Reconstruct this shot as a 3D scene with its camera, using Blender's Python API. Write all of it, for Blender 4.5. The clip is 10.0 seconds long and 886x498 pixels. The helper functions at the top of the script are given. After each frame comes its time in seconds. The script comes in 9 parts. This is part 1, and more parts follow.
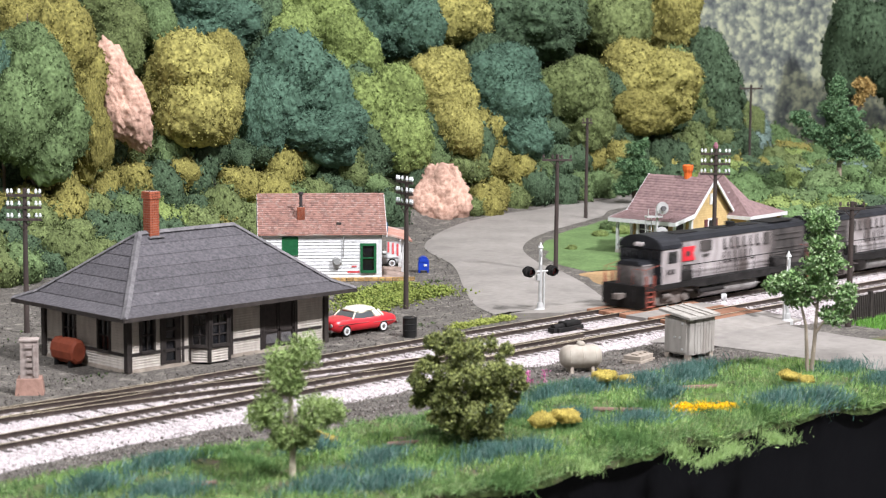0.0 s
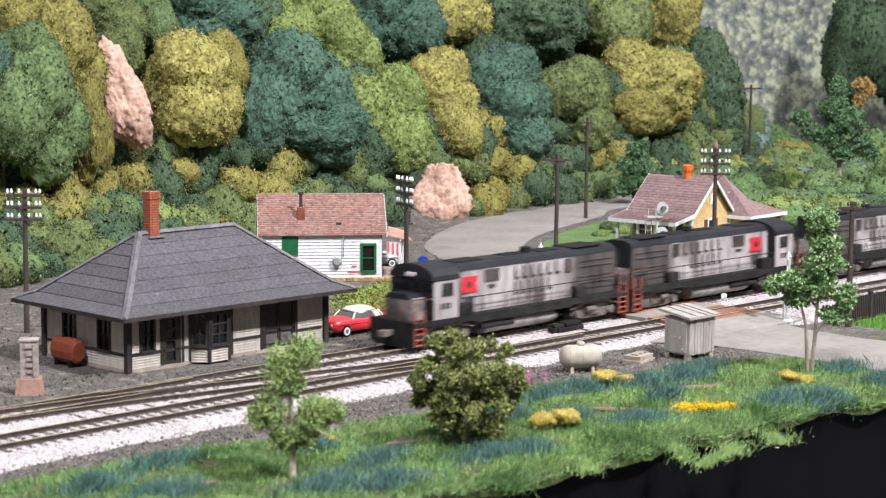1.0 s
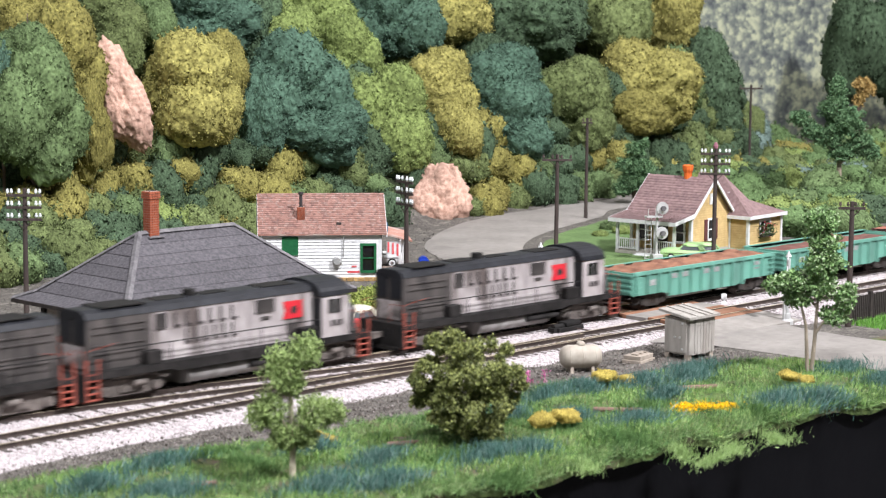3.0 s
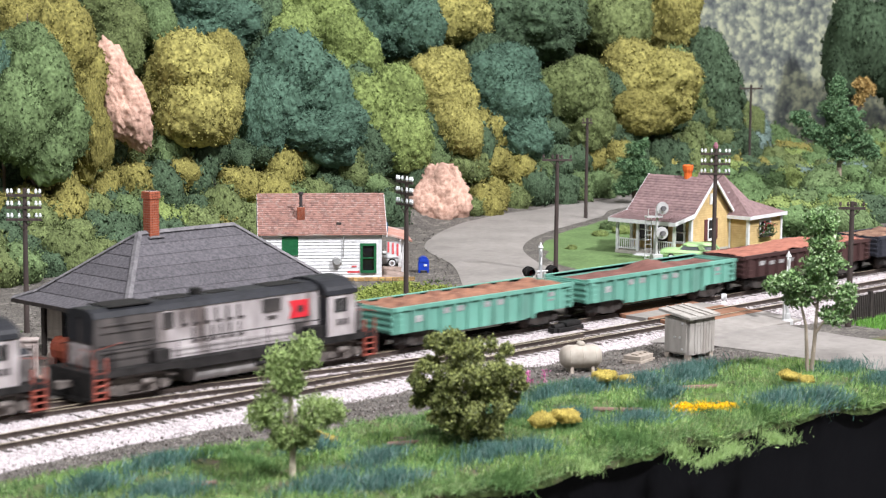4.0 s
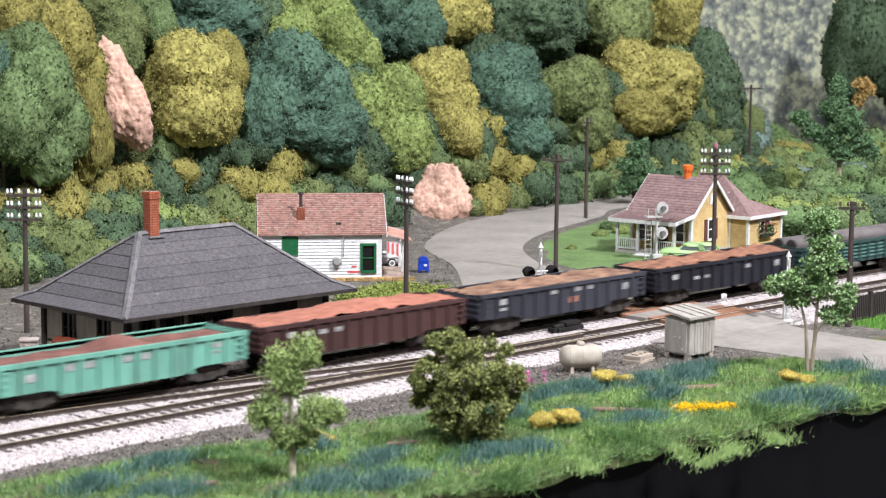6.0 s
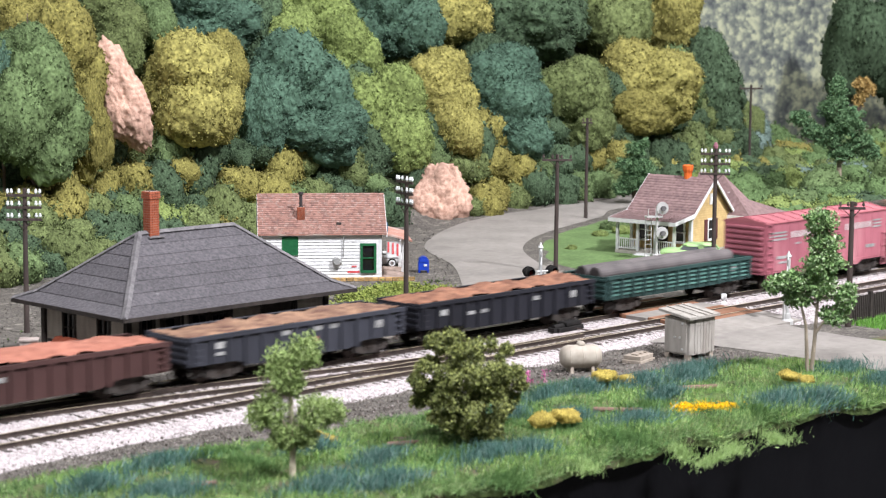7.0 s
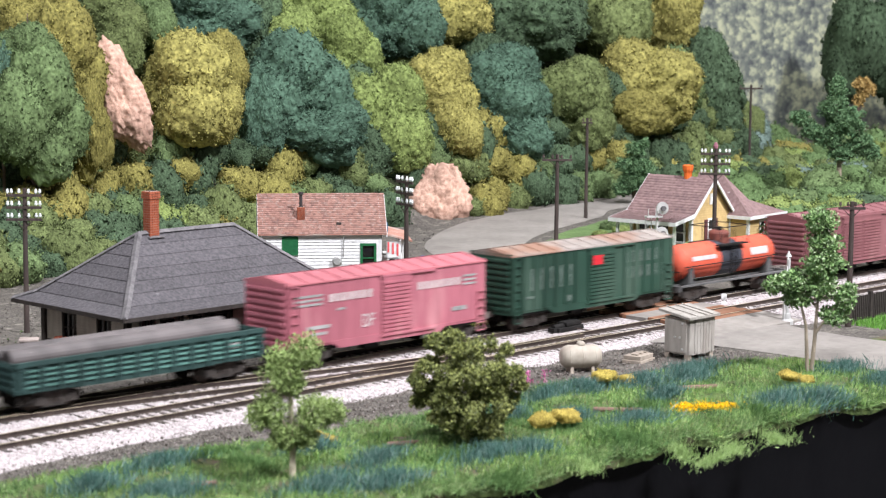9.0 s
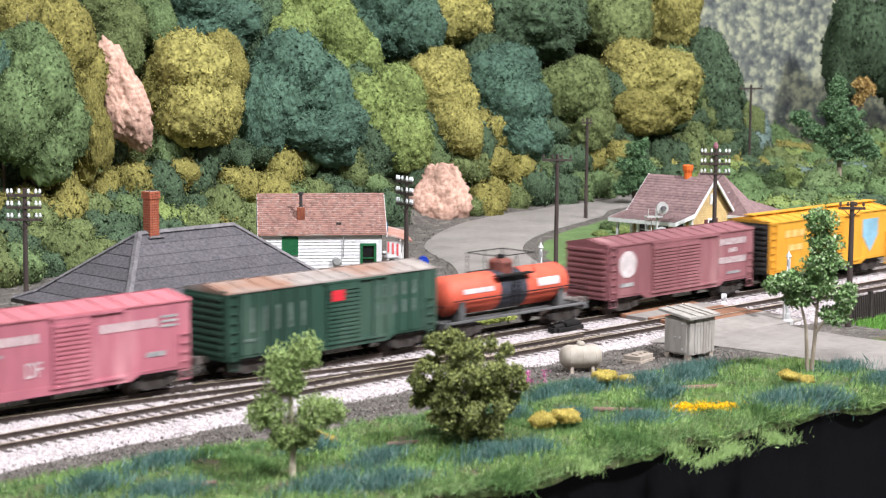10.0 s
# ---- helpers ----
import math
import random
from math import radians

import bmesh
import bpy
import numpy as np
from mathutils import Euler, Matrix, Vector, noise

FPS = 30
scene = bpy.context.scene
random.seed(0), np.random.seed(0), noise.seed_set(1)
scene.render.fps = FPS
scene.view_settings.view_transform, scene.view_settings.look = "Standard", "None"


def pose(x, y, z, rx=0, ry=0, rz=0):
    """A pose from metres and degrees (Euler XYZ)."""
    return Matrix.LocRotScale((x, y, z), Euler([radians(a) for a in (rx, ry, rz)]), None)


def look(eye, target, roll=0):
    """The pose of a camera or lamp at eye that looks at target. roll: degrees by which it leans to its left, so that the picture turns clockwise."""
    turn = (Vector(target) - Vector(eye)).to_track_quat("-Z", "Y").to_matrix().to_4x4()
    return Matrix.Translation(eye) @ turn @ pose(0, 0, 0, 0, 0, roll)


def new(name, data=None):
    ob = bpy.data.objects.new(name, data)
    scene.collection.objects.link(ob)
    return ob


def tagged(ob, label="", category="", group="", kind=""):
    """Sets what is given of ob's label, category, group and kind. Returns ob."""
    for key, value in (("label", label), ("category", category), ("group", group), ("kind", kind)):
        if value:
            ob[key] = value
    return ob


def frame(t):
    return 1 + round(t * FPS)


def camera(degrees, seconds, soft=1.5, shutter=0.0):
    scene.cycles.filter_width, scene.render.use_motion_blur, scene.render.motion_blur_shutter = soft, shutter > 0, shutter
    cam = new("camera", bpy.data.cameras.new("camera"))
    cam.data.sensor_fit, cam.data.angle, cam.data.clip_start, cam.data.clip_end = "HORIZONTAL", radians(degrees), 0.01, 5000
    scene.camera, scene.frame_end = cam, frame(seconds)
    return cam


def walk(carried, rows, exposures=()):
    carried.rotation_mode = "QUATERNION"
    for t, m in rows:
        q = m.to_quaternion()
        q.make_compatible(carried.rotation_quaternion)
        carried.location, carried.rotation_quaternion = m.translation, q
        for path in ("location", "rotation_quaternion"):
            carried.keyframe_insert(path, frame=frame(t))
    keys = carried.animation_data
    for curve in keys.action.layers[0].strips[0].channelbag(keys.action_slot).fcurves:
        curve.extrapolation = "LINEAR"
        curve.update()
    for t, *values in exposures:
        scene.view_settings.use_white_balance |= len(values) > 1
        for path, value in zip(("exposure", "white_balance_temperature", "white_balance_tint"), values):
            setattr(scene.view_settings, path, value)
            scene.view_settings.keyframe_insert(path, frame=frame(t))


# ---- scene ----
# The layout is a railway model at 1:87. Lengths below are those of the full-size things, and S brings them to the model's size.
S = 1 / 87.0
cam = camera(25.13, 10.0, soft=1.2, shutter=0.62)
EYE = Vector((-58.653, -68.006, 17.028)) * S
AIM = Vector((5.103, -5.467, 5.896)) * S
walk(cam, [(0.0, look(EYE, AIM, 0.288)), (10.0, look(EYE, AIM, 0.288))], exposures=[(0.0, 0.0), (10.0, 0.0)])
cam.data.dof.use_dof = True
cam.data.dof.focus_distance = 114.0 * S
cam.data.dof.aperture_fstop = 32.0


# ---- light: a room with two ceiling lights ----
world = bpy.data.worlds.new("world")
scene.world = world
world.use_nodes = True
world.node_tree.nodes["Background"].inputs[0].default_value = (0.90, 0.95, 1.0, 1)
world.node_tree.nodes["Background"].inputs[1].default_value = 0.25


def area_lamp(name, eye, aim, sx, sy, watts, colour):
    d = bpy.data.lights.new(name, "AREA")
    d.shape, d.size, d.size_y, d.energy, d.color = "RECTANGLE", sx, sy, watts, colour
    ob = new(name, d)
    ob.matrix_world = look(eye, aim)
    return ob


area_lamp("ceiling_light", (0.45, -2.1, 2.5), (0.4, 0.3, 0), 0.26, 0.26, 192, (0.985, 0.978, 1.03))
area_lamp("ceiling_light", (-1.6, -1.15, 2.5), (0.3, 0.4, 0), 0.3, 0.3, 92, (0.97, 0.978, 1.04))
area_lamp("ceiling_light", (1.9, -0.7, 2.5), (1.0, 0.5, 0), 0.3, 0.3, 36, (0.97, 0.96, 1.0))


# ---- tools ----
def linear(c):
    return tuple((v / 12.92 if v <= 0.04045 else ((v + 0.055) / 1.055) ** 2.4) for v in c) + (1.0,)


def mat(name, c1, c2=None, rough=0.85, metal=0.0, grain=6.0, bump=0.3, big=0.35, spread=0.0, stain=None, stain_at=0.6, spec=0.3, streak=None):
    """Colours are linear base colours. grain: cells per full-size metre; big: strength of the broad variation; spread: change from object to object."""
    m = bpy.data.materials.new(name)
    m.use_nodes = True
    nt = m.node_tree
    n, l = nt.nodes, nt.links
    b = n["Principled BSDF"]
    b.inputs["Roughness"].default_value, b.inputs["Metallic"].default_value = rough, metal
    b.inputs["Specular IOR Level"].default_value = spec
    tc = n.new("ShaderNodeTexCoord")
    vec = tc.outputs["Object"]
    if streak:
        mp = n.new("ShaderNodeMapping")
        mp.inputs["Scale"].default_value = streak
        l.new(vec, mp.inputs["Vector"])
        vec = mp.outputs["Vector"]
    fine, broad = n.new("ShaderNodeTexNoise"), n.new("ShaderNodeTexNoise")
    for t, sc, det in ((fine, grain * 87, 5), (broad, grain * 87 * 0.09, 4)):
        t.inputs["Scale"].default_value, t.inputs["Detail"].default_value = sc, det
        l.new(vec, t.inputs["Vector"])
    ramp = n.new("ShaderNodeMapRange")
    ramp.inputs["From Min"].default_value, ramp.inputs["From Max"].default_value = 0.32, 0.68
    l.new(fine.outputs["Fac"], ramp.inputs["Value"])
    mix = n.new("ShaderNodeMix")
    mix.data_type = "RGBA"
    c2 = c2 or tuple(v * 0.72 for v in c1)
    mix.inputs["A"].default_value, mix.inputs["B"].default_value = (*c1, 1), (*c2, 1)
    l.new(ramp.outputs["Result"], mix.inputs["Factor"])
    val = n.new("ShaderNodeHueSaturation")
    l.new(mix.outputs["Result"], val.inputs["Color"])
    br = n.new("ShaderNodeMapRange")
    br.inputs["From Min"].default_value, br.inputs["From Max"].default_value = 0.3, 0.7
    br.inputs["To Min"].default_value, br.inputs["To Max"].default_value = 1 - big, 1 + big * 0.6
    l.new(broad.outputs["Fac"], br.inputs["Value"])
    out = br.outputs["Result"]
    if spread:
        info, mr, mu = n.new("ShaderNodeObjectInfo"), n.new("ShaderNodeMapRange"), n.new("ShaderNodeMath")
        mr.inputs["To Min"].default_value, mr.inputs["To Max"].default_value = 1 - spread, 1 + spread
        mu.operation = "MULTIPLY"
        l.new(info.outputs["Random"], mr.inputs["Value"])
        l.new(mr.outputs["Result"], mu.inputs[0])
        l.new(out, mu.inputs[1])
        out = mu.outputs["Value"]
    l.new(out, val.inputs["Value"])
    colour = val.outputs["Color"]
    if stain:
        st, sr, sm = n.new("ShaderNodeTexNoise"), n.new("ShaderNodeMapRange"), n.new("ShaderNodeMix")
        st.inputs["Scale"].default_value, st.inputs["Detail"].default_value = grain * 87 * 0.22, 6
        l.new(vec, st.inputs["Vector"])
        sr.inputs["From Min"].default_value, sr.inputs["From Max"].default_value = stain_at - 0.08, stain_at + 0.08
        l.new(st.outputs["Fac"], sr.inputs["Value"])
        sm.data_type = "RGBA"
        sm.inputs["B"].default_value = (*stain, 1)
        l.new(sr.outputs["Result"], sm.inputs["Factor"])
        l.new(colour, sm.inputs["A"])
        colour = sm.outputs["Result"]
    l.new(colour, b.inputs["Base Color"])
    if bump:
        bp = n.new("ShaderNodeBump")
        bp.inputs["Strength"].default_value, bp.inputs["Distance"].default_value = bump, 0.12 / grain * 4 * S
        l.new(fine.outputs["Fac"], bp.inputs["Height"])
        l.new(bp.outputs["Normal"], b.inputs["Normal"])
    return m


def thing(name, x=0, y=0, z=0, rz=0, label="", category="", group="", kind=""):
    ob = new(name)
    ob.empty_display_size = 0.01
    ob.matrix_world = pose(x * S, y * S, z * S, 0, 0, rz)
    return tagged(ob, label, category, group, kind)


def finish(bm_or_mesh, name, material, smooth=False):
    if isinstance(bm_or_mesh, bmesh.types.BMesh):
        me = bpy.data.meshes.new(name)
        bmesh.ops.scale(bm_or_mesh, vec=(S, S, S), verts=bm_or_mesh.verts)
        bm_or_mesh.to_mesh(me)
        bm_or_mesh.free()
    else:
        me = bm_or_mesh
    for m in (material if isinstance(material, (list, tuple)) else [material]):
        me.materials.append(m)
    if smooth:
        me.polygons.foreach_set("use_smooth", [True] * len(me.polygons))
    return me


def part(name, bm, material, parent, label="", smooth=False, at=None):
    """Links a bmesh as one mesh object under a thing or a part."""
    ob = new(name, finish(bm, name, material, smooth))
    ob.parent = parent
    if at:
        ob.matrix_local = at
    return tagged(ob, label)


def single(name, bm, material, label, category, x=0, y=0, z=0, rz=0, kind="", group="", smooth=False):
    ob = new(name, finish(bm, name, material, smooth))
    ob.matrix_world = pose(x * S, y * S, z * S, 0, 0, rz)
    return tagged(ob, label, category, group, kind)


def shared(name, me, parent, x, y, z, rz=0, rx=0, ry=0):
    ob = new(name, me)
    ob.parent = parent
    ob.matrix_local = pose(x * S, y * S, z * S, rx, ry, rz)
    return ob


def B():
    return bmesh.new()


def box(bm, x0, y0, z0, x1, y1, z1, M=None, bev=0.0):
    v = [bm.verts.new((x, y, z)) for z in (z0, z1) for y in (y0, y1) for x in (x0, x1)]
    if M is not None:
        for w in v:
            w.co = M @ w.co
    f = [bm.faces.new([v[i] for i in q]) for q in ((0, 2, 3, 1), (4, 5, 7, 6), (0, 1, 5, 4), (2, 6, 7, 3), (0, 4, 6, 2), (1, 3, 7, 5))]
    if bev:
        es = {e for q in f for e in q.edges}
        bmesh.ops.bevel(bm, geom=list(es), offset=bev, segments=2, affect="EDGES", profile=0.6)
    return bm


def cyl(bm, p0, p1, r, r1=None, seg=12, caps=True):
    p0, p1 = Vector(p0), Vector(p1)
    r1 = r if r1 is None else r1
    q = (p1 - p0).to_track_quat("Z", "Y")
    a, b = [], []
    for i in range(seg):
        t = 2 * math.pi * i / seg
        d = q @ Vector((math.cos(t), math.sin(t), 0))
        a.append(bm.verts.new(p0 + d * r))
        b.append(bm.verts.new(p1 + d * r1))
    for i in range(seg):
        j = (i + 1) % seg
        bm.faces.new((a[i], a[j], b[j], b[i]))
    if caps:
        bm.faces.new(a[::-1])
        bm.faces.new(b)
    return bm


def lathe(bm, profile, seg=20, M=None):
    """profile: (radius, height) pairs from bottom to top, turned round z."""
    rings = []
    for r, z in profile:
        ring = [bm.verts.new((r * math.cos(2 * math.pi * i / seg), r * math.sin(2 * math.pi * i / seg), z)) for i in range(seg)]
        rings.append(ring)
    for a, b in zip(rings, rings[1:]):
        for i in range(seg):
            bm.faces.new((a[i], a[(i + 1) % seg], b[(i + 1) % seg], b[i]))
    bm.faces.new(rings[0][::-1])
    bm.faces.new(rings[-1])
    if M is not None:
        for ring in rings:
            for v in ring:
                v.co = M @ v.co
    return bm


def prism(bm, pts, y0, y1, M=None):
    """An outline in x and z, drawn along y from y0 to y1."""
    a = [bm.verts.new((x, y0, z)) for x, z in pts]
    b = [bm.verts.new((x, y1, z)) for x, z in pts]
    if M is not None:
        for v in a + b:
            v.co = M @ v.co
    bm.faces.new(a)
    bm.faces.new(b[::-1])
    for i in range(len(pts)):
        j = (i + 1) % len(pts)
        bm.faces.new((a[j], a[i], b[i], b[j]))
    return bm


def slab(bm, quad, t):
    """A plate with the four corners of quad as its top, t thick downwards."""
    a = [bm.verts.new(q) for q in quad]
    b = [bm.verts.new((q[0], q[1], q[2] - t)) for q in quad]
    n = len(quad)
    bm.faces.new(a)
    bm.faces.new(b[::-1])
    for i in range(n):
        j = (i + 1) % n
        bm.faces.new((a[j], a[i], b[i], b[j]))
    return bm


def mesh_np(name, verts, faces):
    me = bpy.data.meshes.new(name)
    verts = np.asarray(verts, np.float32) * S
    faces = np.asarray(faces, np.int32)
    k = faces.shape[1]
    me.vertices.add(len(verts))
    me.vertices.foreach_set("co", verts.ravel())
    me.loops.add(faces.size)
    me.loops.foreach_set("vertex_index", faces.ravel())
    me.polygons.add(len(faces))
    me.polygons.foreach_set("loop_start", np.arange(0, faces.size, k, dtype=np.int32))
    me.update(calc_edges=True)
    me.validate()
    return me


def name_bars(name, count, size, material, parent, at, label, width, slim=False):
    """A company's name as a row of plain upright bars, one for each letter; at is its pose in full-size metres."""
    bm = B()
    pitch, tall = width / count, size * 0.35
    for k in range(count):
        x = -width / 2 + (k + 0.5) * pitch
        if slim:
            box(bm, x - 0.28 * pitch, -tall, -0.006, x - 0.10 * pitch, tall, 0.006)
            box(bm, x - 0.10 * pitch, -tall, -0.006, x + 0.30 * pitch, -tall * 0.68, 0.006)
        else:
            box(bm, x - 0.31 * pitch, -tall, -0.006, x + 0.31 * pitch, tall, 0.006)
    m = at.copy()
    m.translation = m.translation * S
    return part(name, bm, material, parent, label, at=m)


def words(name, text, size, material, parent, at, label, width=None, spacing=1.0):
    """Raised lettering in the built-in font, turned into a mesh; at is its pose in full-size metres."""
    c = bpy.data.curves.new(name, "FONT")
    c.body, c.size, c.extrude, c.space_character = text, size * S, 0.006 * S, spacing
    c.align_x, c.align_y = "CENTER", "CENTER"
    t = bpy.data.objects.new(name, c)
    scene.collection.objects.link(t)
    bpy.context.view_layer.update()
    me = bpy.data.meshes.new_from_object(t.evaluated_get(bpy.context.evaluated_depsgraph_get()))
    bpy.data.objects.remove(t)
    if width:
        xs = [v.co.x for v in me.vertices]
        k = width * S / (max(xs) - min(xs))
        for v in me.vertices:
            v.co.x *= k
    me.materials.clear()
    me.materials.append(material)
    ob = new(name, me)
    ob.parent = parent
    m = at.copy()
    m.translation = m.translation * S
    ob.matrix_local = m
    return tagged(ob, label)


# ---- materials ----
M_SOIL = mat("dark_cinder_soil", (0.165, 0.148, 0.13), (0.042, 0.038, 0.034), 0.95, grain=7.0, bump=1.0, big=0.3, stain=(0.24, 0.22, 0.19), stain_at=0.64)
M_BALLAST = mat("pale_granite_ballast", (0.58, 0.525, 0.525), (0.20, 0.175, 0.175), 0.9, grain=6.5, bump=1.0, big=0.14)
M_ROAD = mat("worn_grey_road", (0.255, 0.235, 0.215), (0.215, 0.197, 0.18), 0.85, grain=2.4, bump=0.12, big=0.18, stain=(0.18, 0.163, 0.15), stain_at=0.66)
M_RAIL = mat("rusty_rail_side", (0.075, 0.055, 0.046), (0.04, 0.03, 0.026), 0.7, 0.2, grain=3, bump=0.2)
M_RAILTOP = mat("worn_rail_head", (0.52, 0.44, 0.31), (0.30, 0.25, 0.17), 0.42, 0.25, grain=2, bump=0.05)
M_TIE = mat("weathered_tie", (0.12, 0.102, 0.092), (0.05, 0.043, 0.039), 0.95, grain=6, bump=0.5, spread=0.3)
M_GRASS = mat("short_static_grass", (0.105, 0.15, 0.045), (0.045, 0.07, 0.022), 0.95, grain=3.5, bump=0.8, big=0.3, stain=(0.11, 0.085, 0.06), stain_at=0.60)
M_LAWN = mat("light_lawn_flock", (0.13, 0.205, 0.075), (0.08, 0.135, 0.045), 0.95, grain=5, bump=0.5, big=0.2)
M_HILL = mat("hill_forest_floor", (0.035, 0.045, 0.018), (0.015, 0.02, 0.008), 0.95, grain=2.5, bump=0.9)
M_BLACK = mat("black_fascia_paint", (0.004, 0.004, 0.005), (0.003, 0.003, 0.004), 0.55, grain=1.0, bump=0.05, big=0.2, spec=0.1)
M_WALL = mat("room_plaster", (0.36, 0.355, 0.35), (0.33, 0.325, 0.32), 0.9, grain=0.3, bump=0.05, big=0.05)
M_CARPET = mat("room_floor_grey", (0.18, 0.17, 0.16), (0.12, 0.115, 0.11), 0.95, grain=0.8, bump=0.2)
M_TRIM = mat("dark_brown_trim", (0.045, 0.036, 0.032), (0.028, 0.023, 0.021), 0.8, grain=5, bump=0.2)
M_CLAP = mat("dirty_cream_clapboard", (0.62, 0.57, 0.51), (0.47, 0.42, 0.37), 0.85, grain=4, bump=0.2, big=0.2, streak=(1, 1, 0.3))
M_SLATE = mat("dark_slate_roofing", (0.108, 0.10, 0.108), (0.052, 0.049, 0.055), 0.8, grain=7, bump=0.6, big=0.1, spread=0.1, stain=(0.17, 0.16, 0.17), stain_at=0.76)
M_SLATECAP = mat("grey_ridge_cap", (0.17, 0.16, 0.165), (0.10, 0.095, 0.10), 0.8, grain=4, bump=0.3)
M_BRICK = mat("red_brick", (0.40, 0.115, 0.06), (0.27, 0.075, 0.04), 0.9, grain=6, bump=0.3, spread=0.2)
M_MORTAR = mat("mortar", (0.42, 0.30, 0.24), (0.32, 0.22, 0.18), 0.95, grain=6, bump=0.2)
M_DARKGLASS = mat("dark_window_glass", (0.012, 0.013, 0.015), (0.008, 0.008, 0.01), 0.12, grain=1, bump=0, spec=0.5)
M_CONC = mat("pale_concrete", (0.42, 0.36, 0.30), (0.30, 0.255, 0.21), 0.9, grain=4, bump=0.4)
M_WHITE = mat("white_painted_board", (0.72, 0.72, 0.72), (0.60, 0.60, 0.60), 0.7, grain=3, bump=0.1, big=0.1)
M_RUSTROOF = mat("weathered_red_shingle", (0.42, 0.215, 0.165), (0.29, 0.145, 0.115), 0.9, grain=4.0, bump=0.5, big=0.25, spread=0.12, stain=(0.42, 0.33, 0.29), stain_at=0.60)
M_GREENP = mat("dark_green_paint", (0.012, 0.13, 0.045), (0.009, 0.095, 0.034), 0.6, grain=3, bump=0.1)
M_ROCKF = mat("pink_rock_cast", (0.64, 0.42, 0.33), (0.36, 0.21, 0.155), 0.95, grain=3.2, bump=1.0, big=0.35)
M_YELLOW = mat("ochre_clapboard", (0.58, 0.42, 0.20), (0.48, 0.34, 0.15), 0.8, grain=3, bump=0.15, big=0.15)
M_YROOF = mat("mauve_brown_shingle", (0.25, 0.165, 0.16), (0.155, 0.10, 0.10), 0.9, grain=4, bump=0.4, big=0.2, spread=0.1)
M_ORANGE = mat("orange_chimney", (0.78, 0.17, 0.03), (0.62, 0.12, 0.02), 0.8, grain=4, bump=0.2)
M_POLE = mat("creosoted_pole", (0.075, 0.056, 0.05), (0.042, 0.032, 0.029), 0.9, grain=4, bump=0.4, streak=(1, 1, 0.15))
M_GLASSINS = mat("milky_insulator", (0.82, 0.85, 0.84), (0.7, 0.74, 0.74), 0.25, grain=3, bump=0, spec=0.5)


# ---- room and layout table ----
def room():
    for name, b, m in (("floor", (-3.2, -3.4, -1.16, 4.2, 1.6, -1.10), M_CARPET), ("ceiling", (-3.2, -3.4, 2.6, 4.2, 1.6, 2.65), M_WALL),
                       ("wall_south", (-3.2, -3.5, -1.1, 4.2, -3.4, 2.6), M_WALL), ("wall_north", (-3.2, 1.1, -1.1, 4.2, 1.2, 2.6), M_WALL),
                       ("wall_west", (-3.3, -3.4, -1.1, -3.2, 1.6, 2.6), M_WALL), ("wall_east", (4.2, -3.4, -1.1, 4.3, 1.6, 2.6), M_WALL)):
        bm = B()
        box(bm, *[v / S for v in b])
        single(name, bm, m, "plain plastered " + name.split("_")[0] + " of the exhibition room", name.split("_")[0], kind="structure")


room()


def cinder_patch(x, y):
    """Bare cinders round the relay cabinet and the propane tank."""
    return x > 6.5 and y > -11.0 - 0.26 * (x - 7.5) + 0.5 * math.sin(x * 1.1) and y > -13.6


def ground_height(x, y):
    h = 0.0
    if y < -8.5:
        k = min(1.0, (-8.5 - y) / 3.0)
        h += k * (0.14 + 0.26 * noise.noise((x * 0.22, y * 0.3, 3.1)) + 0.2 * noise.noise((x * 0.62, y * 0.7, 1.0)))
        if y < -20:
            h -= ((-20 - y) / 3.0) ** 2 * 0.35
        if 18 < x < 33:
            h = min(h, 0.02)
        if cinder_patch(x, y):
            h *= 0.3
    foot = 41.0 + max(0, 22 - x) * -0.02 + 0.10 * max(0, x - 55)
    if y > foot - 3:
        k = max(0.0, y - foot + 3)
        rise = min(21.0, 0.9 * max(0, k - 3) + 0.9 * min(3.0, max(0, k - 3)) + 0.12 * min(k, 3))
        fade = max(0.0, min(1.0, (112 - x) / 18.0))
        h += rise * fade + 0.4 * noise.noise((x * 0.3, y * 0.3, 9.0)) * min(1, k / 3)
    if 3.5 < y < 38:
        h += 0.05 * noise.noise((x * 0.5, y * 0.5, 4.0)) * min(1, (y - 3.5) / 3)
    return h


def edge_line(x):
    """Where the front of the layout ends."""
    return -20.6 - 0.045 * (x + 3) + 0.35 * noise.noise((x * 0.35, 7.7, 0))


def sheet(name, xs, ys, height, material, label, category, kind="structure"):
    verts = [(x, y, height(x, y)) for y in ys for x in xs]
    n = len(xs)
    faces = [(j * n + i, j * n + i + 1, (j + 1) * n + i + 1, (j + 1) * n + i) for j in range(len(ys) - 1) for i in range(n - 1)]
    me = mesh_np(name, verts, faces)
    ob = new(name, finish(me, name, material, True))
    return tagged(ob, label, category, kind=kind)


def spaced(a, b, d):
    return list(np.linspace(a, b, int((b - a) / d) + 1))


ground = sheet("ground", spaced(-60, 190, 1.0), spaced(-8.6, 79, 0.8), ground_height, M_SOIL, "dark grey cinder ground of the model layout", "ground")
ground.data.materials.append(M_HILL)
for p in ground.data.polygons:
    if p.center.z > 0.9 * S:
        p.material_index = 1


